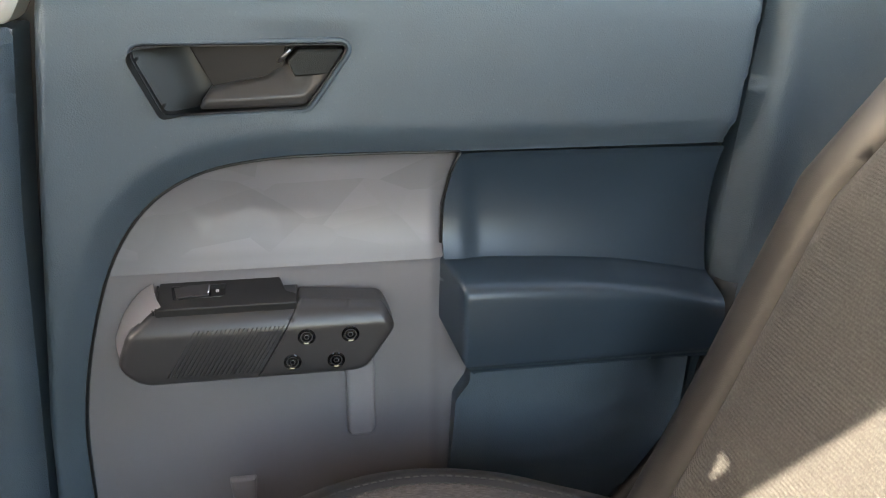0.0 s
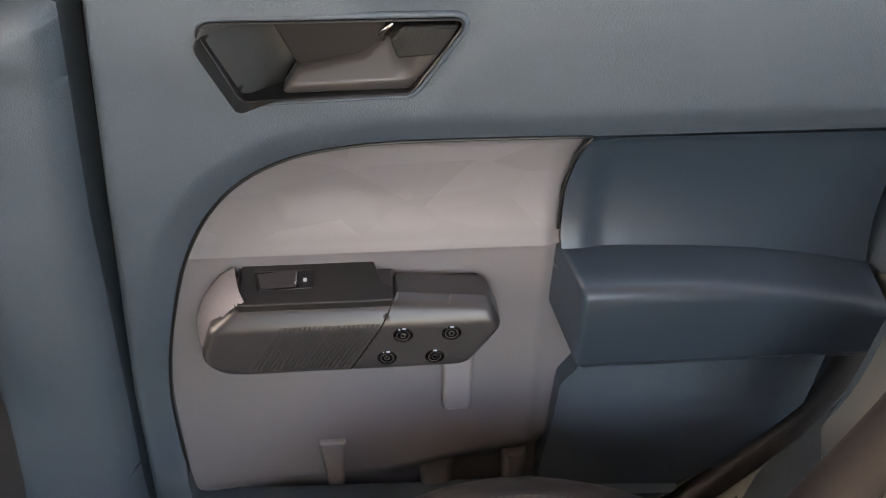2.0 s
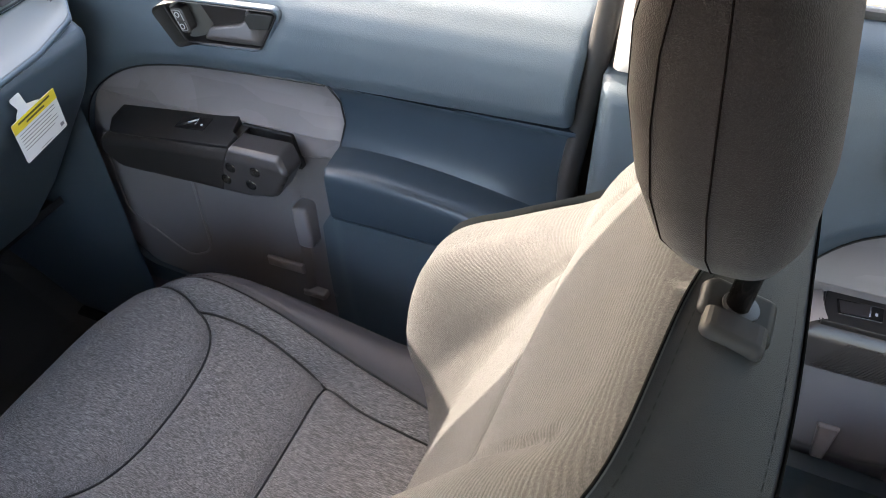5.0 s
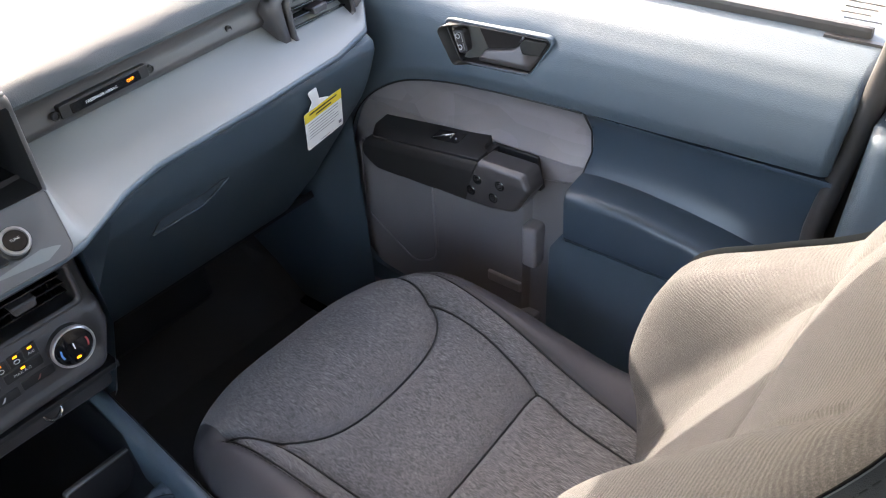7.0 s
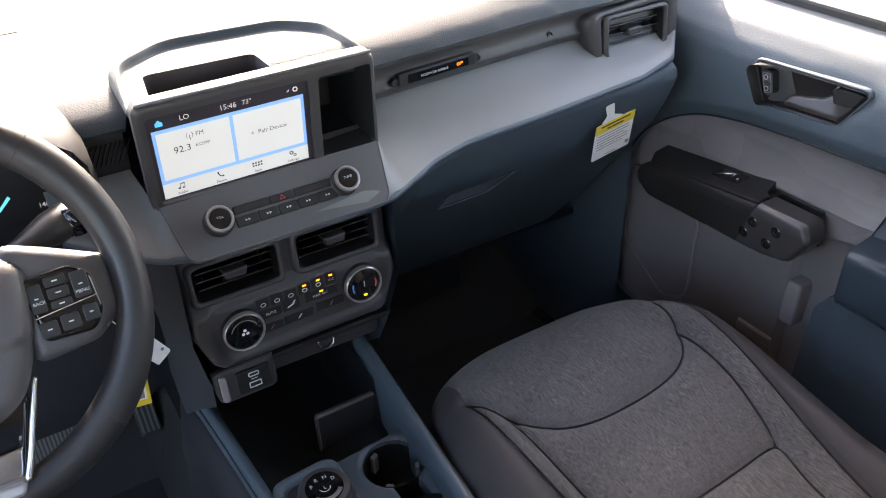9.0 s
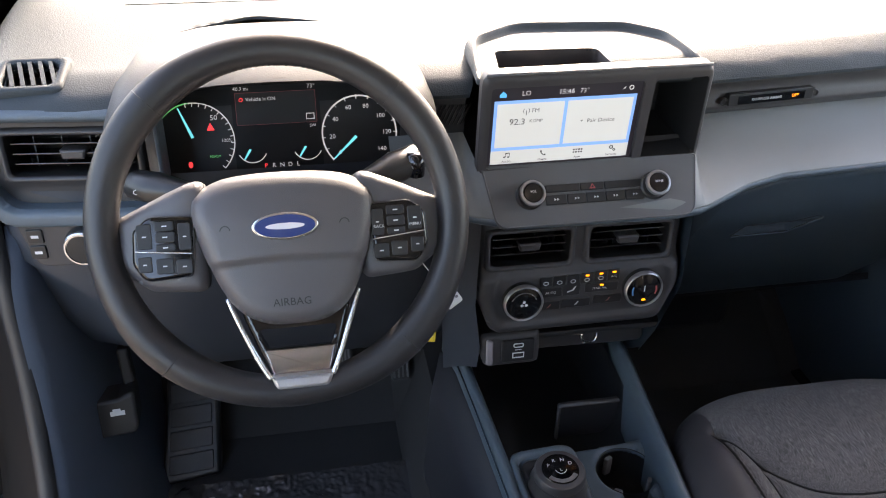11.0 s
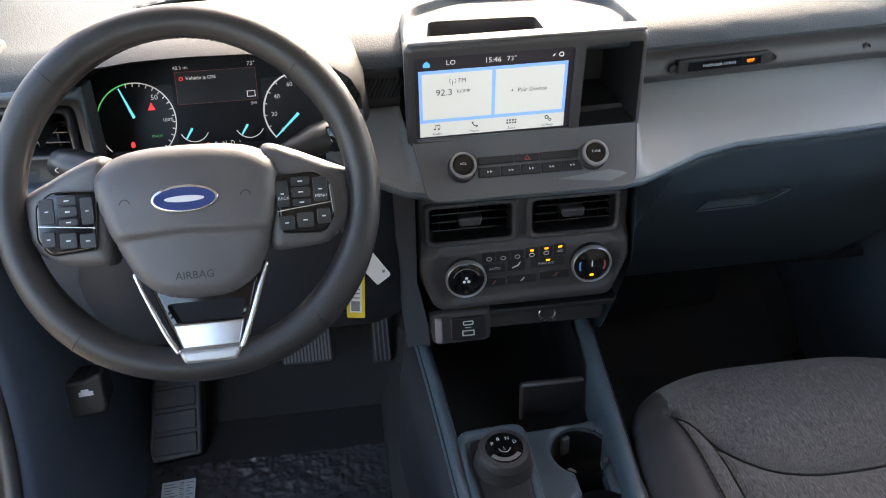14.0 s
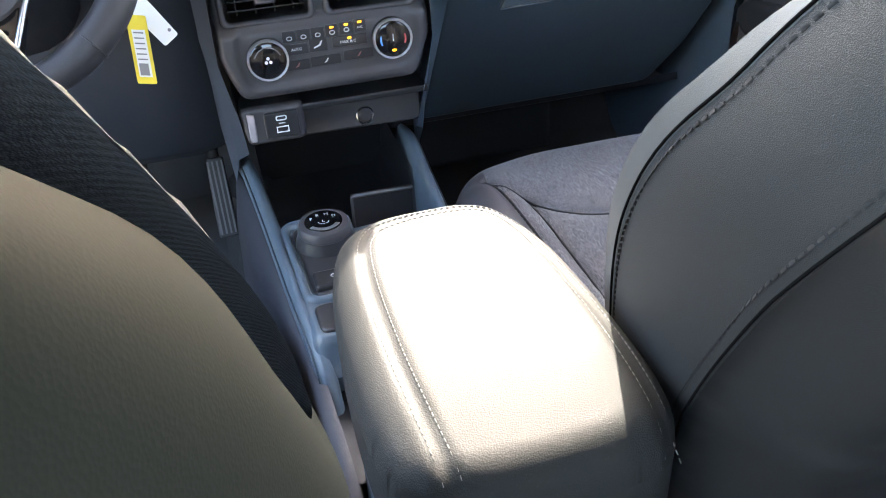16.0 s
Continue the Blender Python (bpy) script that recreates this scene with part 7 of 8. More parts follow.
column = thing("steering_column", "black steering column shroud with two stalks", "steering column")
tube("shroud", [WC + (0, 0.04, -0.035), WC + (0, 0.12, -0.07), WC + (0, 0.30, -0.17)], [0.055, 0.075, 0.085], BLACK, column, n=20, flat=0.8)
for s, tip in ((-1, (-0.525, 0.02, 1.150)), (1, (-0.228, -0.005, 1.172))):
    tip = np.array(tip)
    root = WC + np.array((s * 0.05, 0.07, -0.01))
    d = (tip - root) / np.linalg.norm(tip - root)
    st = tube("stalk", [root, root + 0.45 * (tip - root), tip - d * 0.02, tip + d * 0.008, tip + d * 0.014], [0.010, 0.012, 0.020, 0.019, 0.012], BLACK, column, "black column stalk", n=14, flat=0.85)
    f2 = at_frame(tip + np.array((0, -0.020, 0.002)), (1, 0, 0), (0, 0.3, 1), (0, -1, 0.3))
    for k in range(2):
        ring("stalk_mark", oval(-s * 0.012 + 0.014 * k * s, 0.0, 0.0040, 0.003, 10), oval(-s * 0.012 + 0.014 * k * s, 0.0, 0.003, 0.002, 10), 0, 0.0006, f2, INK, st)
    if s > 0:
        tube("stalk_wheel", [tip + (0.004, -0.012, -0.012), tip + (0.004, -0.012, 0.014)], 0.010, GLOSS, st, n=14)

keys_ob = thing("key_ring", "keys with white and yellow paper tags hanging from the ignition", "keys")
K0 = np.array((-0.225, -0.030, 1.098))
lathe("key_barrel", [(0.015, -0.02), (0.015, 0.004), (0.011, 0.008), (0.0, 0.008)], at_frame(K0 + (0, 0.03, 0), (1, 0, 0), (0, 0.2, 1), (0, -1, 0.2)), BLACK, keys_ob, n=24)
block("key_head", K0 + (-0.012, 0.0, -0.016), K0 + (0.012, 0.012, 0.014), 0.003, STEEL, keys_ob)
b = np.linspace(0, 2 * math.pi, 24, endpoint=False)
tube("split_ring", [K0 + (0.004 * math.sin(q), 0.004 + 0.012 * math.cos(q), -0.026 + 0.013 * math.sin(q)) for q in b], 0.0011, STEEL, keys_ob, closed=True, n=6)
YT = at_frame((-0.219, -0.085, 1.013), (0.97, 0.1, -0.22), (0.07, 0.0, 0.99), (0.1, -0.97, 0.1))
yt = plate("yellow_tag", rect(-0.0105, -0.038, 0.0105, 0.040, 0.002), -0.0004, 0.0004, 0, YT, YELLOW, keys_ob, "yellow paper tag with print")
plate("tag_window", rect(-0.007, -0.030, 0.007, 0.024), 0.0004, 0.0008, 0, YT, WHITE, yt)
flat_shape("print_block", rect(-0.0055, -0.028, 0.0045, -0.014), 0.001, YT, PRINT, yt)
for j in range(6):
    flat_shape("print_line", rect(-0.0055, 0.020 - 0.006 * j, 0.005, 0.0215 - 0.006 * j), 0.001, YT, PRINT, yt)
WT = at_frame((-0.201, -0.075, 1.043), (0.80, 0.2, 0.50), (-0.52, 0.0, 0.85), (0.3, -0.95, 0.0))
wt = plate("white_tag", fillet([(-0.010, -0.030), (0.010, -0.030), (0.011, 0.018), (0.0, 0.028), (-0.011, 0.018)], 0.003), -0.0004, 0.0004, 0, WT, WHITE, keys_ob, "white paper tag")
flat_shape("tag_hole", oval(0.006, -0.020, 0.002, 0.002, 10), 0.0006, WT, PRINT, wt)
tube("tag_cord", spline([K0 + (0, 0.0, -0.038), (-0.215, -0.055, 1.055), (-0.213, -0.078, 1.060)], 4), 0.0007, WHITE, keys_ob, n=5)

# ---- seats ----
def front_seat(name, label, cx, slide, head=True, tone=CLOTH_BACK, drop=0.0):
    """Front seat with its cushion front at slide; cx is its middle."""
    seat = thing(name, label, "car seat", "front seats")
    CU = at_frame((cx, slide, -drop), (1, 0, 0), (0, 1, 0), (0, 0, 1))
    if cx > 0:
        out = spline([(0.0, 0.030), (-0.12, 0.024), (-0.205, -0.015), (-0.245, -0.09), (-0.262, -0.22), (-0.262, -0.42), (-0.235, -0.56), (0.0, -0.60), (0.235, -0.56), (0.258, -0.42), (0.264, -0.22), (0.252, -0.09), (0.212, -0.015), (0.12, 0.024)], 5, closed=True)
        front_seam = spline([(-0.196, -0.097), (-0.162, -0.143), (-0.114, -0.190), (-0.06, -0.208), (0.009, -0.211), (0.075, -0.205), (0.120, -0.192), (0.152, -0.168), (0.172, -0.128), (0.188, -0.070), (0.196, -0.020)], 4)
        left_seam = spline([(-0.196, -0.097), (-0.185, -0.20), (-0.168, -0.36), (-0.150, -0.55)], 4)
        right_seam = spline([(0.205, -0.030), (0.216, -0.12), (0.205, -0.24), (0.186, -0.35), (0.155, -0.52), (0.150, -0.55)], 4)
        inner_l = spline([(-0.158, -0.150), (-0.145, -0.30), (-0.12, -0.55)], 4)
        inner_r = spline([(0.168, -0.140), (0.166, -0.25), (0.141, -0.36), (0.122, -0.43), (0.108, -0.55)], 4)
        cross = spline([(-0.140, -0.372), (0.02, -0.367), (0.141, -0.36)], 4)
        lim_l, lim_r = (0.150, 0.150, 0.168, 0.188, 0.196, 0.19, 0.17), (0.150, 0.150, 0.184, 0.210, 0.217, 0.205, 0.20)
    else:
        out = spline([(0.0, 0.022), (0.107, 0.006), (0.170, -0.038), (0.214, -0.105), (0.240, -0.19), (0.252, -0.29), (0.252, -0.42), (0.235, -0.56), (0.0, -0.60), (-0.235, -0.56), (-0.262, -0.42), (-0.262, -0.22), (-0.245, -0.09), (-0.205, -0.015), (-0.12, 0.020)], 5, closed=True)
        front_seam = spline([(0.203, -0.112), (0.178, -0.150), (0.131, -0.209), (0.083, -0.247), (0.02, -0.263), (-0.08, -0.250), (-0.125, -0.215), (-0.145, -0.14), (-0.150, -0.04)], 4)
        left_seam = spline([(-0.195, -0.10), (-0.185, -0.20), (-0.165, -0.36), (-0.150, -0.55)], 4)
        right_seam = spline([(0.200, -0.112), (0.188, -0.16), (0.190, -0.28), (0.170, -0.40), (0.150, -0.55)], 4)
        inner_l = spline([(-0.135, -0.200), (-0.130, -0.30), (-0.118, -0.55)], 4)
        inner_r = spline([(0.160, -0.180), (0.164, -0.28), (0.12, -0.55)], 4)
        cross = spline([(-0.135, -0.40), (0.0, -0.405), (0.150, -0.40)], 4)
        lim_l, lim_r = (0.150, 0.150, 0.168, 0.188, 0.196, 0.19, 0.17), (0.150, 0.150, 0.178, 0.189, 0.202, 0.21, 0.21)
    sd = inside_of(out)
    seams = [line_dist(q) for q in (front_seam, left_seam, right_seam, inner_l, inner_r, cross)]

    def top(u, v):
        z = 0.772 - 0.035 * step(v, -0.10, -0.45) + 0.026 * step(np.abs(u), 0.13, 0.215) * step(v, 0.02, -0.15) - edge_round(sd(u, v), 0.075)
        z = z - 0.008 * step(v, -0.12, 0.03)
        for d in seams:
            q = d(u, v)
            z = z - 0.0060 * np.exp(-(q / 0.0050) ** 2) - 0.0055 * np.exp(-(q / 0.020) ** 2)
        return z

    def side(u, v):
        """Negative in the vinyl flanks."""
        at = [-0.6, -0.55, -0.36, -0.20, -0.10, -0.02, 0.05]
        return np.where(u < 0, np.interp(v, at, lim_l), np.interp(v, at, lim_r)) - np.abs(u)
    keep = np.maximum
    mid = lambda u, v: keep(sd(u, v), -side(u, v))
    flank = lambda u, v: keep(sd(u, v), side(u, v))
    relief("cushion_centre", CLOTH, seat, mid, top, (-0.27, -0.61, 0.27, 0.04), 0.0036, CU, 0.02, "heathered charcoal cloth cushion")
    for q in (-1, 1):
        relief("cushion_flank", FLANK if head else VINYL, seat, flank, lambda u, v: top(u, v) - 0.0006, (-0.27, -0.61, 0.0, 0.04) if q < 0 else (0.0, -0.61, 0.27, 0.04), 0.0055, CU, 0.06, "dark vinyl cushion flank")
    lowring = offset(out, 0.006)
    n = len(lowring)
    linked("seat_base", np.concatenate([CU(lowring[:, 0], lowring[:, 1], np.full(n, 0.700)), CU(lowring[:, 0] * 0.97, lowring[:, 1], np.full(n, 0.62)), CU(lowring[:, 0] * 0.86, lowring[:, 1] * 0.95 - 0.01, np.full(n, 0.53))]), [[r * n + i, (r + 1) * n + i, (r + 1) * n + (i + 1) % n, r * n + (i + 1) % n] for r in range(2) for i in range(n)], VINYL, seat)
    for s in (-1, 1):
        block("seat_rail", (cx + s * 0.19 - 0.02, slide - 0.55, 0.335), (cx + s * 0.19 + 0.02, slide - 0.06, 0.40), 0.006, BLACK, seat)
        block("seat_riser", (cx + s * 0.19 - 0.015, slide - 0.50, 0.395), (cx + s * 0.19 + 0.015, slide - 0.12, 0.56), 0.004, BLACK, seat)
        q = (left_seam if s < 0 else right_seam) + np.array((s * 0.006, 0))
        stitches("stitching", CU(q[:, 0], q[:, 1], top(q[:, 0], q[:, 1]) + 0.0012), (0, 0, 1), THREAD, seat, 0.008, 0.005, 0.0007)
    for q in (front_seam, left_seam, right_seam, inner_l, inner_r, cross):
        tube("seam_cord", CU(q[:, 0], q[:, 1], top(q[:, 0], q[:, 1]) + 0.0016), 0.0017, plain("seam_black", (0.012, 0.012, 0.013), 0.9), seat, n=5)
    # backrest: a frame that leans back, with u across, v up the back and w forwards
    lean = radians(20.5)
    bx = np.array((cx, slide - 0.611, 0.730))
    BK = at_frame(bx, (1, 0, 0), (0, -math.sin(lean), math.cos(lean)), (0, math.cos(lean), math.sin(lean)))
    if head:
        console_side = [(0.12, 0.576), (0.20, 0.560), (0.252, 0.50), (0.276, 0.40), (0.274, 0.28), (0.252, 0.14), (0.225, 0.0), (0.20, -0.06)]
        door_side = [(0.12, 0.562), (0.176, 0.540), (0.206, 0.470), (0.228, 0.365), (0.244, 0.25), (0.253, 0.14), (0.227, 0.0), (0.20, -0.06)]
    else:
        console_side = [(0.11, 0.645), (0.170, 0.617), (0.207, 0.548), (0.226, 0.44), (0.233, 0.30), (0.235, 0.14), (0.224, 0.0), (0.20, -0.06)]
        door_side = [(0.12, 0.620), (0.183, 0.590), (0.219, 0.50), (0.238, 0.40), (0.252, 0.28), (0.253, 0.14), (0.227, 0.0), (0.20, -0.06)]
    side_a, side_b = (console_side, door_side) if head else (door_side, console_side)
    bo = spline([(0.0, side_a[0][1] - 0.004)] + [(-u, v) for u, v in side_a] + [(0.0, -0.07)] + [(u, v) for u, v in side_b[::-1]], 9, closed=True)
    bd = inside_of(bo)
    sl, sr = spline([(-0.15, 0.52), (-0.128, 0.38), (-0.125, 0.2), (-0.15, 0.0)], 4), spline([(0.15, 0.52), (0.128, 0.38), (0.125, 0.2), (0.15, 0.0)], 4)
    cr = spline([(-0.128, 0.36), (0, 0.35), (0.128, 0.36)], 4)
    bs = [line_dist(q) for q in (sl, sr, cr)]
    levels = [-0.07, 0.0, 0.06, 0.19, 0.28, 0.36, 0.44, 0.50, 0.575, 0.65]
    near_f = [0.070, 0.105, 0.132, 0.150, 0.150, 0.132, 0.095, 0.056, 0.014, 0.0] if head else [0.070, 0.105, 0.132, 0.150, 0.140, 0.110, 0.060, 0.015, -0.020, -0.040]
    far_f = [0.075, 0.126, 0.165, 0.176, 0.118, 0.060, 0.022, 0.000, -0.030, -0.05]
    near_c, far_c = spline(list(zip(levels, near_f)), 8), spline(list(zip(levels, far_f)), 8)
    away, near_cut = (1, 0.026) if head else (-1, 0.062)

    def rim_f(v, u):
        """Front line of the edge: the console side is cut back, the door side bulges low down and tapers upwards."""
        k = 0.5 * (1 + np.tanh(away * u / 0.07))
        near = np.interp(v, near_c[:, 0], near_c[:, 1]) - near_cut * step(v, 0.56, 0.40)
        return near * (1 - k) + np.interp(v, far_c[:, 0], far_c[:, 1]) * k
    rim_r = lambda v: np.interp(v, [-0.07, 0.06, 0.19, 0.36, 0.50, 0.575], [-0.02, -0.01, -0.01, -0.030, -0.055, -0.064])

    def face(u, v):
        d = bd(u, v)
        mid_w = 0.055 + 0.02 * step(v, 0.4, 0.1) - 0.030 * step(v, 0.40, 0.57)
        wing = rim_f(v, u) + 0.004
        k = step(np.abs(u), 0.10, 0.185)
        w = mid_w * (1 - k) + np.maximum(wing, mid_w) * k - edge_round(d, 0.040) * 0.55
        for f in bs:
            q = f(u, v)
            w = w - 0.005 * np.exp(-(q / 0.0045) ** 2) - 0.003 * np.exp(-(q / 0.018) ** 2)
        return w
    relief("backrest_front", tone, seat, bd, face, (-0.30, -0.08, 0.30, 0.65), 0.006, BK, 0.0, "grey heathered cloth backrest front")

    roll_f = lambda v: 0.16 - 0.13 * step(v, 0.42, 0.54)                    # the front roll narrows over the top

    def edge_rows(f0, f1, n, bulge):
        rows_ = []
        for q in np.linspace(0, 1, n):
            f = f0 + (f1 - f0) * q
            out_n = (offset(bo, -0.001) - bo) / 0.001
            o2 = bo + out_n * (bulge * np.sin(math.pi * f))[:, None]
            rows_.append(BK(o2[:, 0], o2[:, 1], rim_f(bo[:, 1], bo[:, 0]) * (1 - f) + rim_r(bo[:, 1]) * f))
        return rows_
    # the roll's colour carries sun on the passenger's seat, shade on the driver's
    skin("edge_roll", edge_rows(0.0 * bo[:, 1], roll_f(bo[:, 1]), 4, 0.006), SUNLIT_ROLL_VINYL if head else SHADED_DRIVER_VINYL, seat, "rolled backrest edge, its light or shade put into the colour", flip=True, close=True)
    skin("edge_band", edge_rows(roll_f(bo[:, 1]), 1.0 + 0.0 * bo[:, 1], 9, 0.006), BAND if head else SHADED_DRIVER_VINYL, seat, "dark woven band round the backrest edge", flip=True, close=True)
    BKB = at_frame(bx, (1, 0, 0), (0, -math.sin(lean), math.cos(lean)), (0, -math.cos(lean), -math.sin(lean)))
    pocket = line_dist(spline([(-0.20, 0.30), (-0.10, 0.25), (0, 0.24), (0.10, 0.25), (0.20, 0.30)], 4))

    def rear(u, v):
        d = bd(u, v)
        return -rim_r(v) + (0.020 if head else 0.030) - 0.75 * edge_round(d, 0.06) - 0.005 * np.exp(-(pocket(u, v) / 0.005) ** 2) + 0.008 * step(0.27 - v, 0.02, 0.05) * step(-d, 0.03, 0.06) + (0.045 if head else 0.0) * step(v, 0.54, 0.30) * step(-d, 0.0, 0.08)
    relief("backrest_rear", BACK_VINYL if head else SHADED_DRIVER_VINYL, seat, bd, rear, (-0.30, -0.08, 0.30, 0.65), 0.008, BKB, 0.0, "dark vinyl backrest rear")
    for fq, side_w in ((roll_f, 0.004), (lambda v: 0.97 + 0.0 * v, -0.004)) if head else ():
        keep_up = bo[:, 1] > 0.02
        f = fq(bo[:, 1])
        rim_o, rim_s = bo[keep_up], (bo + (offset(bo, -0.001) - bo) / 0.001 * (0.0004 + 0.006 * np.sin(math.pi * f))[:, None])[keep_up]
        order = np.argsort(np.arctan2(rim_o[:, 0], rim_o[:, 1] - 0.2))
        rim_o, rim_s = rim_o[order], rim_s[order]
        f = fq(rim_o[:, 1])
        wl = rim_f(rim_o[:, 1], rim_o[:, 0]) * (1 - f) + rim_r(rim_o[:, 1]) * f
        stitches("stitching", BK(rim_s[:, 0] * 1.003, rim_s[:, 1] + 0.0008, wl - 1.5 * side_w), BK(np.array(0.0), np.array(1.0), np.array(0.0)) - bx, plain("dark_thread", (0.006, 0.006, 0.006), 0.9), seat, 0.0075, 0.0050, 0.0010)
        tube("seam_cord", BK(rim_s[:, 0], rim_s[:, 1], wl + 0.5 * side_w), 0.0010, plain("seam_black", (0.006, 0.006, 0.006), 1.0, spec=0.0), seat, n=6)
    if not head:
        seam_b = spline([(0.212, 0.500), (0.196, 0.475), (0.182, 0.42), (0.172, 0.34), (0.166, 0.22)], 5)
        stitches("stitching", BKB(seam_b[:, 0], seam_b[:, 1], rear(seam_b[:, 0], seam_b[:, 1]) + 0.001), (0, -1, 0.3), PALE_THREAD, seat, 0.0075, 0.0048, 0.0007)
        return seat
    # head restraint on two posts
    HX = BK(np.array(0.0), np.array(0.572), np.array(-0.022))
    for s in (-1, 1):
        g = at_frame(HX + np.array((s * 0.060, 0, 0)), (1, 0, 0), (0, 0.95, 0.25), (0, -0.25, 0.95))
        gd = plate("post_guide", fillet([(-0.018, -0.021), (0.018, -0.021), (0.018, 0.016), (0.011, 0.022), (-0.011, 0.022), (-0.018, 0.016)], 0.006), -0.004, 0.012, 0.005, g, plain("grey_guide", (0.019, 0.019, 0.019), 0.5, spec=0.1), seat, "grey plastic post guide")
        plate("release_button", rect(-0.018, 0.000, 0.018, 0.016, 0.007), 0.010, 0.030, 0.006, at_frame(HX + np.array((s * 0.060, 0, 0)), (0, 0.95, 0.25), (0, -0.25, 0.95), (-1, 0, 0)), plain("grey_button", (0.026, 0.025, 0.025), 0.5, spec=0.1), gd)
        lathe("collar", [(0.0105, 0.010), (0.0105, 0.0135), (0.0080, 0.0138)], g, BLACK, gd, n=20)
        tube("post", [HX + np.array((s * 0.060, 0.0, 0.0)), HX + np.array((s * 0.060, -0.010, 0.09))], 0.0068, plain("dark_chrome", (0.12, 0.12, 0.125), 0.2, 1.0), seat, "dark chrome head restraint post", n=14)
    rowsh = []
    H0 = HX + np.array((0.020, 0.0066, 0.019))
    for z, sx, sy in ((0.0, 0.40, 0.20), (0.003, 0.58, 0.40), (0.010, 0.74, 0.62), (0.024, 0.87, 0.82), (0.045, 0.95, 0.94), (0.080, 1.0, 1.0), (0.120, 1.0, 1.02), (0.155, 0.96, 0.94), (0.178, 0.88, 0.78), (0.190, 0.74, 0.56), (0.195, 0.5, 0.3)):
        row = []
        for q in np.linspace(0, 2 * math.pi, 64, endpoint=False):
            c, s = math.cos(q), math.sin(q)
            low = max(0.0, 1 - z / 0.06)
            row.append(H0 + np.array((0.117 * sx * (1 - 0.155 * low) * math.copysign(abs(c) ** 0.5, c), 0.030 * z / 0.19 + 0.0488 * sy * (1 - 0.25 * low) * math.copysign(abs(s) ** 0.62, s), 0.982 * z)))
        rowsh.append(row)
    hr_ = skin("head_restraint", rowsh, CLOTH_HEAD, seat, "padded grey-brown cloth head restraint", close=True)
    for c in (rowsh[0][::-1], rowsh[-1]):
        linked("head_cap", c, [list(range(64))], CLOTH_HEAD, hr_)
    for side in (-1, 1):
        for frac_up, frac_low in ((0.86, 0.96), (0.45, 0.74), (-0.15, 0.20)):
            path = []
            for r in rowsh[1:-1]:
                frac = frac_low + (frac_up - frac_low) * (r[0][2] - H0[2]) / 0.19
                pts = [p for p in r if (p[0] - H0[0]) * side > 0]
                m = 0.5 * (max(p[1] for p in pts) + min(p[1] for p in pts))
                hgt = 0.5 * (max(p[1] for p in pts) - min(p[1] for p in pts))
                ys = sorted(pts, key=lambda p: p[1])
                yq = m + frac * hgt
                xq = np.interp(yq, [p[1] for p in ys], [p[0] for p in ys])
                path.append((xq + side * 0.0003, yq, r[0][2]))
            tube("head_seam", path, 0.0005, plain("seam_dark", (0.005, 0.004, 0.004), 1.0, spec=0.0), hr_, n=5)
    return seat


passenger_seat = front_seat("front_passenger_seat", "grey cloth front passenger seat with head restraint, partly sunlit", 0.375, 0.0)
driver_seat = front_seat("driver_seat", "charcoal cloth driver's seat beside the centre console", -0.362, -0.095, head=False, drop=0.05)

# rear bench
bench = thing("rear_bench_seat", "charcoal cloth rear bench seat with dark vinyl edges", "rear seat")
RC = at_frame((0.0, -0.985, 0.0), (1, 0, 0), (0, 1, 0), (0, 0, 1))
bench_front = spline([(0.20, 0.021), (0.36, 0.021), (0.48, 0.016), (0.57, -0.004), (0.63, -0.045), (0.664, -0.11), (0.676, -0.19), (0.664, -0.27), (0.635, -0.34), (0.60, -0.43), (0.59, -0.60)], 8)
bench_poly = np.array([*bench_front, (-0.66, -0.60), (-0.66, 0.021)])[::-1]
ro = inside_of(bench_poly)


def rtop(u, v):
    d = ro(u, v)
    return 0.733 - 0.02 * step(v, -0.1, -0.5) - edge_round(d, 0.055) - 0.005 * np.exp(-((d + 0.052) / 0.005) ** 2)


inner = lambda u, v: ro(u, v) + 0.052
relief("cushion_cloth", CLOTH_REAR, bench, inner, rtop, (0.0, -0.60, 0.70, 0.03), 0.005, RC, 0.01, "heathered charcoal cloth cushion")
relief("cushion_cloth", CLOTH_REAR, bench, inner, rtop, (-0.68, -0.60, 0.0, 0.03), 0.012, RC, 0.01)
relief("cushion_edge", VINYL, bench, lambda u, v: np.maximum(ro(u, v), -inner(u, v)), rtop, (-0.68, -0.60, 0.70, 0.03), 0.005, RC, 0.14, "dark vinyl cushion edge")
for dd in (0.046, 0.058):
    e2 = offset(bench_poly, dd)[::-1]
    e2 = e2[(e2[:, 0] > 0.15) & (e2[:, 1] > -0.42)]
    stitches("stitching", RC(e2[:, 0], e2[:, 1], rtop(e2[:, 0], e2[:, 1]) + 0.0012), (0, 0, 1), THREAD, bench, 0.008, 0.005, 0.0008)
block("bench_base", (-0.64, -1.60, 0.335), (0.62, -1.05, 0.62), 0.02, BLACK, bench)
RBK = at_frame((0.0, -1.425, 0.72), (1, 0, 0), (0, -0.42, 0.91), (0, 0.91, 0.42))
rb = inside_of(fillet([(-0.64, -0.12), (0.595, -0.12), (0.612, 0.10), (0.635, 0.30), (0.58, 0.50), (0.30, 0.58), (-0.64, 0.58)], [0, 0.04, 0, 0.05, 0.10, 0.05, 0.05]))
rbi = lambda u, v: rb(u, v) + 0.075
rface = lambda u, v: 0.07 - edge_round(rb(u, v), 0.05) - 0.005 * np.exp(-((rb(u, v) + 0.075) / 0.005) ** 2)
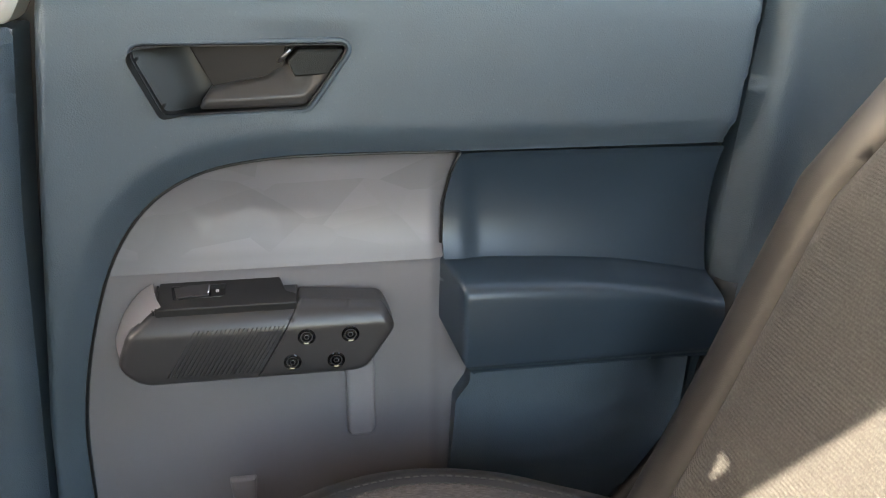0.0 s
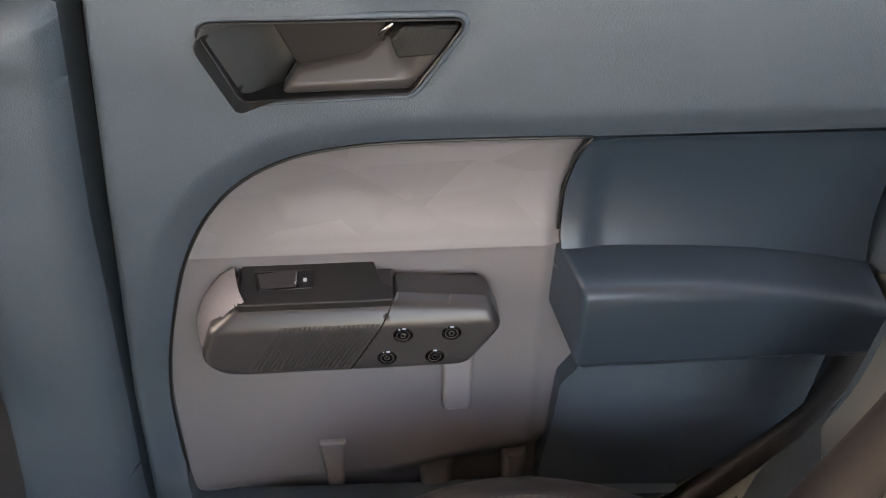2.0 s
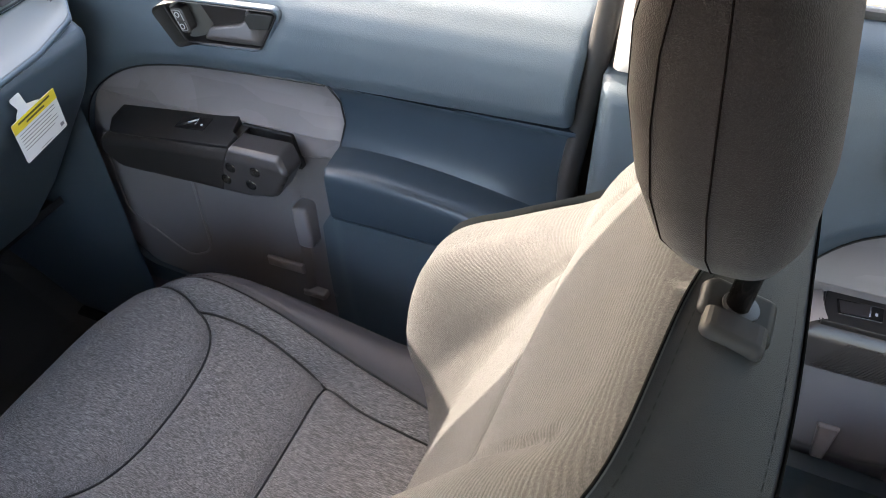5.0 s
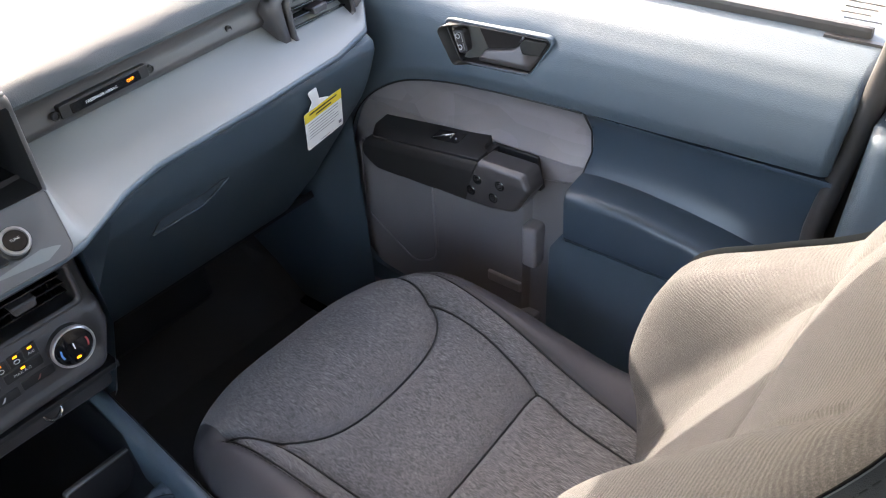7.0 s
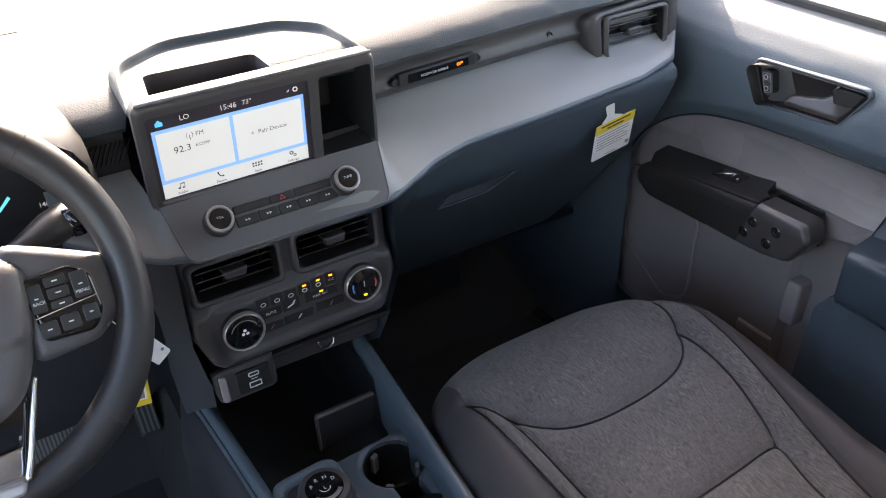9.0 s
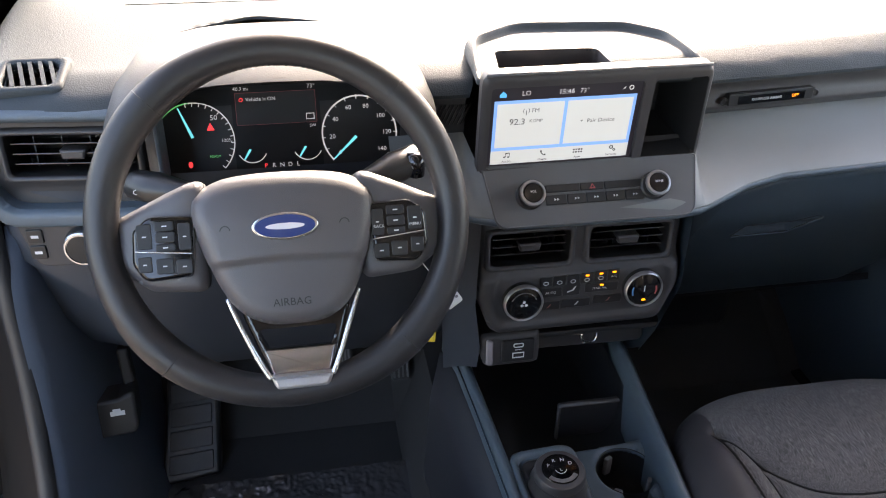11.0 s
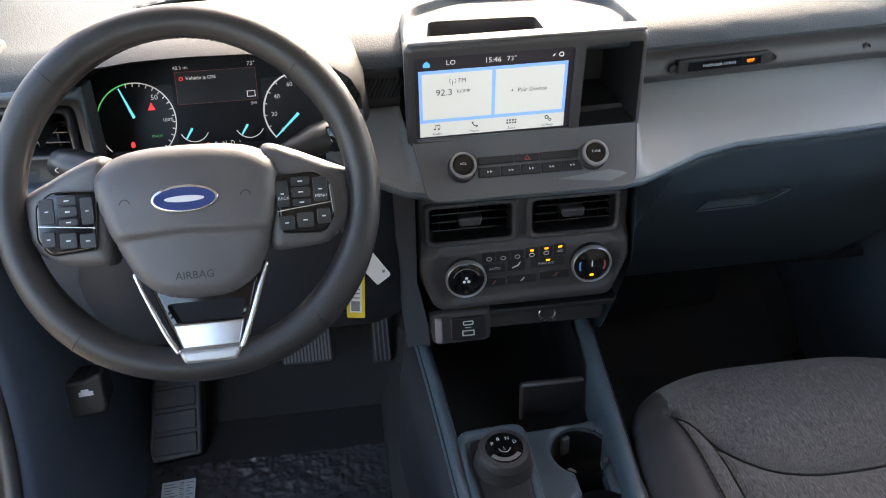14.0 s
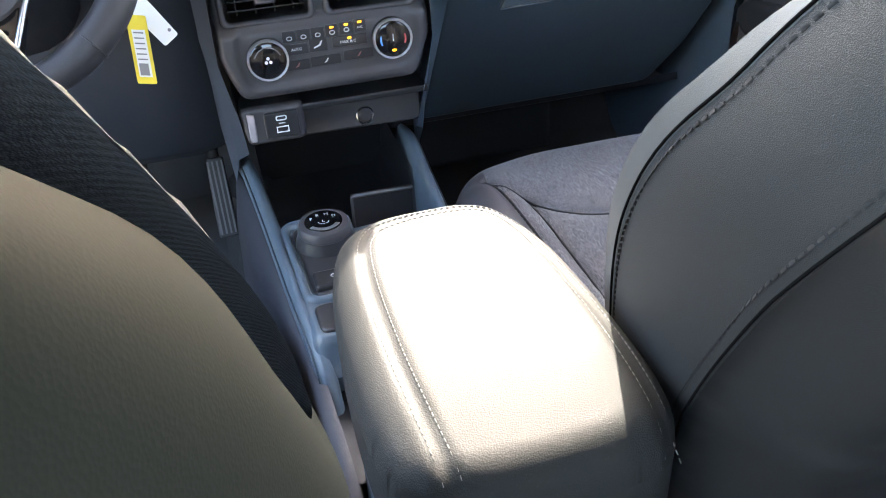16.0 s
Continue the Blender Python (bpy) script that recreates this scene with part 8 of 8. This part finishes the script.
relief("backrest_cloth", CLOTH_BACK, bench, rbi, rface, (-0.66, -0.13, 0.64, 0.60), 0.010, RBK, 0.0, "grey cloth bench backrest")
relief("backrest_edge", VINYL, bench, lambda u, v: np.maximum(rb(u, v), -rbi(u, v)), rface, (-0.66, -0.13, 0.64, 0.60), 0.008, RBK, 0.10, "dark vinyl backrest edge")
side_trim = tagged(skin("bench_side_trim", [[(0.765, -1.465, 0.535), (0.750, -1.500, 0.63), (0.745, -1.525, 0.70)], [(0.735, -1.452, 0.530), (0.735, -1.486, 0.62), (0.735, -1.508, 0.665)], [(0.70, -1.445, 0.545), (0.70, -1.470, 0.60), (0.70, -1.495, 0.655)], [(0.665, -1.450, 0.545), (0.665, -1.465, 0.60), (0.66, -1.475, 0.675)], [(0.62, -1.455, 0.50), (0.62, -1.47, 0.60), (0.61, -1.49, 0.68)], [(0.60, -1.50, 0.45), (0.60, -1.52, 0.58), (0.59, -1.53, 0.68)]], BLUE, smooth=False), "blue-grey folded plastic trim beside the bench seat", "trim", kind="structure")

# ---- centre console ----
SIDE_GREY = plastic("side_grey_plastic", (0.036, 0.036, 0.041), 0.5, 900, 0.2)
SHIFT_GREY = plastic("shifter_grey_plastic", (0.030, 0.029, 0.030), 0.36, 1200, 0.1)
console = thing("centre_console", "blue-grey centre console with open tray and cup holders", "centre console")
for s in (-1, 1):
    # rail with a rounded top, narrowing and falling away to the rear, over a dark side wall
    ys = [0.22, 0.13, 0.03, -0.08, -0.20, -0.29, -0.335, -0.36]
    zt = [0.735, 0.760, 0.757, 0.752, 0.748, 0.740, 0.715, 0.66]
    xc = np.interp(ys, [-0.36, -0.245, -0.147, 0.009, 0.135, 0.22], [0.090, 0.102, 0.108, 0.118, 0.128, 0.134])
    rows = [[(s * (x + dx), y, z + dz) for x, y, z in zip(xc, ys, zt)] for dx, dz in ((0.012, -0.030), (0.011, -0.014), (0.006, -0.003), (0.0, 0.0), (-0.006, -0.004), (-0.010, -0.018), (-0.012, -0.10))]
    skin("rail", rows, TEAL, console, "blue-grey console rail", flip=s > 0)
    tube("rail_line", [(s * (x + 0.0105), y, z - 0.012) for x, y, z in zip(xc[1:], ys[1:], zt[1:])], 0.0016, NAVY, console, n=5)
    ys2, zt2 = [0.22, 0.13, 0.03, -0.08, -0.20, -0.30, -0.45, -0.75], [0.70, 0.727, 0.725, 0.720, 0.716, 0.70, 0.70, 0.70]
    x2 = np.interp(ys2, [-0.75, -0.36, -0.245, -0.147, 0.009, 0.135, 0.22], [0.100, 0.102, 0.112, 0.119, 0.129, 0.139, 0.145])
    skin("side_wall", [[(s * (x + dx), y, z + dz) for x, y, z in zip(x2, ys2, zt2)] for dx, dz in ((0.034, -0.36), (0.020, -0.10), (0.004, 0.0), (-0.010, -0.002))], SIDE_GREY, console, "charcoal console side wall", flip=s > 0)
skin("deck", [[(-0.10, y, z), (0.10, y, z)] for y, z in ((-0.30, 0.665), (-0.46, 0.665))], BLACK, console, flip=False)
skin("tray", [[(-0.112, y, z + 0.10), (-0.108, y, z + 0.02), (-0.09, y, z), (0.09, y, z), (0.108, y, z + 0.02), (0.112, y, z + 0.10)] for y, z in ((0.30, 0.64), (0.20, 0.635), (0.04, 0.63), (-0.06, 0.63))], BLACK, console, "black tray in front of the shifter", flip=True)
skin("tray_back", [[(x, 0.30, z) for x in (-0.13, 0.13)] for z in (0.60, 0.90)], BLACK, console)
PLT = at_frame((0.0, -0.035, 0.703), (1, 0, 0), (0, -1, 0.0), (0, 0, 1))          # back along the console
plo = inside_of(fillet([(-0.112, 0.012), (-0.010, 0.0), (0.112, -0.010), (0.104, 0.30), (-0.104, 0.30)], [0.012, 0.004, 0.006, 0.02, 0.02]))
c1, c2 = inside_of(oval(0.066, 0.044, 0.042, 0.042, 40)), inside_of(oval(0.067, 0.157, 0.042, 0.042, 40))
slot = inside_of(rect(0.047, 0.044, 0.086, 0.157))
cups = lambda u, v: np.minimum.reduce([c1(u, v), c2(u, v), slot(u, v)])
sh = inside_of(fillet([(-0.106, 0.030), (-0.010, 0.024), (-0.014, 0.285), (-0.100, 0.285)], 0.018))
relief("console_plate", TEAL, console, but(plo, cups), lambda u, v: 0.004 - edge_round(plo(u, v), 0.008) + 0.038 * step(-sh(u, v), -0.008, 0.004) - 0.006 * step(-cups(u, v), -0.006, 0.0), (-0.115, -0.02, 0.115, 0.345), 0.0035, PLT, 0.02, "blue-grey console plate")
for v in (0.044, 0.157):
    cp = at_frame(PLT(np.array(0.066), np.array(v), np.array(0.0)), (1, 0, 0), (0, -1, 0), (0, 0, 1))
    ang = np.linspace(0, 2 * math.pi, 40, endpoint=False)
    vv = np.concatenate([cp(r * np.cos(ang), r * np.sin(ang), np.full(40, w)) for r, w in ((0.0425, 0.0), (0.040, -0.03), (0.036, -0.075), (0.0, -0.076))])
    cup = linked("cup_holder", vv, [[k * 40 + i, k * 40 + (i + 1) % 40, (k + 1) * 40 + (i + 1) % 40, (k + 1) * 40 + i] for k in range(3) for i in range(40)], BLACK, console, "black round cup holder")
    for a in (0.5, 2.2, 4.3):
        fp = at_frame(cp(np.array(0.037 * math.cos(a)), np.array(0.037 * math.sin(a)), np.array(-0.022)), (-math.sin(a), -math.cos(a), 0), (0, 0, 1), (-math.cos(a), math.sin(a), 0))
        plate("finger", rect(-0.006, -0.016, 0.006, 0.016, 0.003), 0.0, 0.006, 0.002, fp, plain("grey_finger", (0.16, 0.16, 0.165), 0.5), cup)
plate("shift_plinth", fillet([(-0.093, 0.044), (-0.024, 0.038), (-0.026, 0.205), (-0.086, 0.208)], 0.016), 0.034, 0.045, 0.004, PLT, SHIFT_GREY, console, "charcoal shifter surround")
for k in range(9):
    plate("grip_line", rect(-0.082, 0.047 + 0.0018 * k, -0.034, 0.0477 + 0.0018 * k), 0.0448, 0.0456, 0, PLT, BLACK, console) if k == 0 else copy_thing(console.children[-1], pose(0, -0.0018 * k, 0))
ring("plinth_rim", fillet([(-0.107, 0.028), (-0.012, 0.022), (-0.015, 0.216), (-0.099, 0.220)], 0.022), fillet([(-0.096, 0.041), (-0.021, 0.035), (-0.024, 0.208), (-0.089, 0.211)], 0.017), 0.034, 0.048, PLT, TEAL, console, "blue-grey raised shifter rim")
shifter = thing("shift_knob", "round black rotary gear selector with white letters", "gear selector")
SK1 = at_frame((-0.053, -0.127, 0.747), (1, 0, 0), (0, 0.97, 0.05), (0, -0.05, 1))
SK = lambda u, v, w: SK1(np.asarray(u) * 1.2, np.asarray(v) * 1.2, np.asarray(w) * 0.77)
lathe("skirt", [(0.0325, 0.0), (0.0315, 0.010), (0.0290, 0.020), (0.0285, 0.024)], SK, SHIFT_GREY, shifter, n=48)
lathe("grip_ring", [(0.0270, 0.022), (0.0285, 0.025), (0.0280, 0.036), (0.0262, 0.0405), (0.0205, 0.0425)], SK, DARK, shifter, "ridged black grip ring", n=48)
lathe("cap", [(0.0207, 0.0415), (0.0200, 0.0432), (0.0, 0.0440)], SK, GLOSS, shifter, "gloss black cap", n=40)
lettering("gear_letter", "L", 0.0058, SK, INK, shifter, 0.0, -0.002, 0.0447)
for k, s in enumerate("PRND"):
    a = radians(150 - 40 * k)
    lettering("gear_letter", s, 0.0062, SK, INK, shifter, 0.0140 * math.cos(a), 0.0125 * math.sin(a) - 0.001, 0.0447)
arc_band("selector_arc", 0, -0.001, 0.0056, 0.0064, 190, 350, 0.0446, SK, INK, shifter, 14)
arc_band("silver_crescent", 0, 0.0006, 0.0150, 0.0198, 215, 325, 0.0446, SK, SILVER, shifter, 16)
park = plate("park_button", rect(-0.083, 0.166, -0.031, 0.200, 0.005), 0.040, 0.053, 0.004, PLT, BLACK, console, "black parking brake button")
ring("button_mark", oval(-0.057, 0.183, 0.006, 0.004, 16), oval(-0.057, 0.183, 0.0048, 0.003, 16), 0.0528, 0.0536, PLT, INK, park)
mode = plate("mode_button", fillet([(-0.092, 0.224), (-0.026, 0.224), (-0.026, 0.276), (-0.090, 0.276)], 0.012), 0.036, 0.046, 0.003, PLT, BLACK, console, "black drive mode button")
flat_shape("button_mark", rect(-0.066, 0.240, -0.052, 0.248), 0.0463, PLT, INK, mode)
DV = at_frame((0.012, 0.064, 0.0), (1, 0.02, 0), (0, 0, 1), (0.02, -1, 0))
dvp = fillet([(0.0, 0.54), (0.100, 0.54), (0.109, 0.697), (0.0, 0.700)], [0, 0, 0.004, 0.006])
divider = plate("divider", dvp, -0.008, 0.0, 0.002, DV, DARK, console, "charcoal upright tray divider")
ring("divider_rim", offset(dvp, -0.0012), offset(dvp, 0.0030), -0.002, 0.0030, DV, plain("scuffed_edge", (0.13, 0.125, 0.125), 0.4), divider)
block("tray_bed", (-0.118, -0.06, 0.54), (0.118, 0.31, 0.622), 0.0, BLACK, console)


armrest = thing("console_armrest", "padded grey vinyl console armrest lid bright in the sun", "armrest")
AR = at_frame((0.005, -0.405, 0.0), (1, 0, 0), (0, -1, 0), (0, 0, 1))
arm_out = spline([(0.0, -0.004), (-0.045, 0.001), (-0.080, 0.026), (-0.096, 0.09), (-0.102, 0.18), (-0.100, 0.26), (-0.090, 0.302), (-0.062, 0.324), (0.0, 0.330), (0.062, 0.324), (0.090, 0.302), (0.102, 0.26), (0.103, 0.18), (0.097, 0.09), (0.076, 0.025), (0.045, 0.0)], 5, closed=True)
ao = inside_of(arm_out)
arm_seam = spline([(-0.062, 0.322), (-0.068, 0.20), (-0.065, 0.09), (-0.053, 0.040), (-0.022, 0.024), (0.028, 0.022), (0.060, 0.038), (0.076, 0.09), (0.083, 0.20), (0.078, 0.322)], 6)
sm = line_dist(arm_seam)


def lid(u, v):
    return 0.944 - 0.004 * step(v, 0.22, 0.33) - edge_round(ao(u, v), 0.032) - 0.0035 * np.exp(-(sm(u, v) / 0.0060) ** 2) - 0.5 * np.maximum(0, np.abs(u) - 0.06) ** 1.5


relief("lid", ARM_VINYL, armrest, ao, lid, (-0.12, -0.01, 0.12, 0.34), 0.003, AR, 0.05, "stitched grey vinyl lid")
for dd in (-0.0055, 0.0055):
    t_ = np.gradient(arm_seam, axis=0)
    t_ /= np.linalg.norm(t_, axis=1, keepdims=True)
    q = arm_seam + dd * np.stack([-t_[:, 1], t_[:, 0]], 1)
    stitches("stitching", AR(q[:, 0], q[:, 1], lid(q[:, 0], q[:, 1]) + 0.0006), (0, 0, 1), PALE_THREAD, armrest, 0.0055, 0.0034, 0.0005)
plate("bin_body", fillet([(-0.085, 0.03), (0.088, 0.03), (0.092, 0.14), (0.092, 0.31), (-0.092, 0.31), (-0.092, 0.14)], 0.03), 0.45, 0.885, 0.006, AR, BLUE, armrest, "blue-grey console bin body")

# belt buckle between the driver's seat and the console
buckle = thing("belt_buckle", "black seat belt buckle with a red release button", "belt buckle")
BB = at_frame((-0.150, -0.50, 0.755), (0, 1, 0.2), (0, -0.2, 1), (1, 0, 0))
plate("buckle_body", rect(-0.026, -0.16, 0.026, 0.030, 0.006), -0.010, 0.008, 0.004, BB, BLACK, buckle)
block("release_button", (-0.159, -0.528, 0.782), (-0.143, -0.478, 0.797), 0.003, plain("buckle_red", (0.55, 0.05, 0.03), 0.35), buckle, "red release button")

# ---- the open driver's door and the body edge beside it ----
edge_trim = thing("door_opening", "dark grey painted door opening with black rubber seal", "door opening", kind="structure")
op = spline([(-0.735, 0.36, 1.34), (-0.745, 0.23, 1.20), (-0.748, 0.17, 1.08), (-0.745, 0.135, 0.95), (-0.742, 0.10, 0.80), (-0.742, 0.03, 0.62), (-0.742, -0.10, 0.47), (-0.742, -0.25, 0.41), (-0.742, -0.62, 0.39)], 6)
tube("door_seal", op, 0.013, RUBBER, edge_trim, "black rubber door seal", n=10)
pil = []
for k, dx in enumerate((-0.012, -0.045, -0.075, -0.10, -0.105, -0.105)):
    pil.append([q + np.array((dx, (0.018, 0.048, 0.078, 0.108, 0.28, 0.60)[k], -0.010 * min(k, 3))) for q in op])
skin("door_jamb", pil, JAMB, edge_trim, "dark grey painted jamb")
driver_door = thing("driver_door", "open dark driver's door with hinges, strap and wiring boot", "car door")
DD = at_frame((-0.83, 0.39, 0.0), (-0.80, -0.60, 0.0), (0, 0, 1), (0.60, -0.80, 0.0))     # out along the open door, up, towards the rear
do = inside_of(fillet([(0.20, 1.18), (0.18, 0.80), (0.21, 0.48), (0.30, 0.42), (1.05, 0.42), (1.05, 1.18)], [0.02, 0.1, 0.08, 0.06, 0.05, 0.02]))
relief("inner_panel", DOOR_NAVY, driver_door, do, lambda u, v: 0.07 - edge_round(do(u, v), 0.03), (0.08, 0.40, 1.06, 1.20), 0.012, DD, 0.05, "dark blue inner door panel")
plate("door_shell", fillet([(-0.01, 1.20), (-0.035, 0.80), (-0.01, 0.40), (0.10, 0.33), (1.08, 0.33), (1.08, 1.20)], [0.02, 0.1, 0.08, 0.06, 0.05, 0.02]), -0.09, 0.0, 0.015, DD, JAMB, driver_door, "dark grey painted door shell")
sl = spline([(0.06, 1.18, 0.008), (0.045, 0.80, 0.008), (0.07, 0.46, 0.008), (0.16, 0.385, 0.008), (1.0, 0.375, 0.008)], 8)
tube("door_seal", DD(sl[:, 0], sl[:, 1], sl[:, 2]), 0.012, RUBBER, driver_door, n=8)
tube("window_frame", [DD(np.array(0.0), np.array(1.17), np.array(0.0)), DD(np.array(0.10), np.array(1.32), np.array(0.0)), DD(np.array(0.45), np.array(1.58), np.array(0.0)), DD(np.array(1.05), np.array(1.60), np.array(0.0))], 0.022, BLACK, driver_door)
for z in (1.06, 0.60):
    h = block("hinge", (-0.846, 0.26, z - 0.018), (-0.812, 0.39, z + 0.014), 0.006, STEEL, driver_door, "metal door hinge")
    lathe("hinge_bolt", [(0.006, -0.004), (0.006, 0.004), (0.0, 0.005)], at_frame((-0.828, 0.262, z), (1, 0, 0), (0, 0, 1), (0, -1, 0)), STEEL, h, n=6)
tube("check_strap", [(-0.90, 0.24, 0.895), (-0.82, 0.235, 0.905), (-0.755, 0.22, 0.908)], 0.006, BLACK, driver_door, "black door check strap", n=6)
q = [(-0.850, 0.27, 0.90 - 0.0035 * k) for k in range(40)]
tube("wiring_boot", q, [0.011 + 0.003 * (k % 4 < 2) for k in range(40)], RUBBER, driver_door, "ribbed rubber wiring boot", n=12)
tube("wiring_tail", spline([(-0.850, 0.27, 0.76), (-0.848, 0.28, 0.70), (-0.83, 0.33, 0.66)], 6), 0.010, RUBBER, driver_door, n=10)

# printed labels on the side glass, as plain bars
for name, y0, z0, n in (("front", -0.560, 1.232, 5), ("rear", -0.905, 1.207, 2)):
    mark = thing("window_label", "small printed label on the door glass", "window label")
    for j in range(n):
        z = z0 - 0.0075 * j
        put = at_frame((0.8455 - 0.28 * (z - 1.19) - 0.002, y0, z), (0, -1, 0), (-0.28, 0, 1), (-1, 0, -0.28))
        flat_shape("print_bar", rect(0.004 * (j % 2), -0.0013, 0.046 - 0.006 * (j % 3), 0.0013), 0.0, put, PRINT, mark)
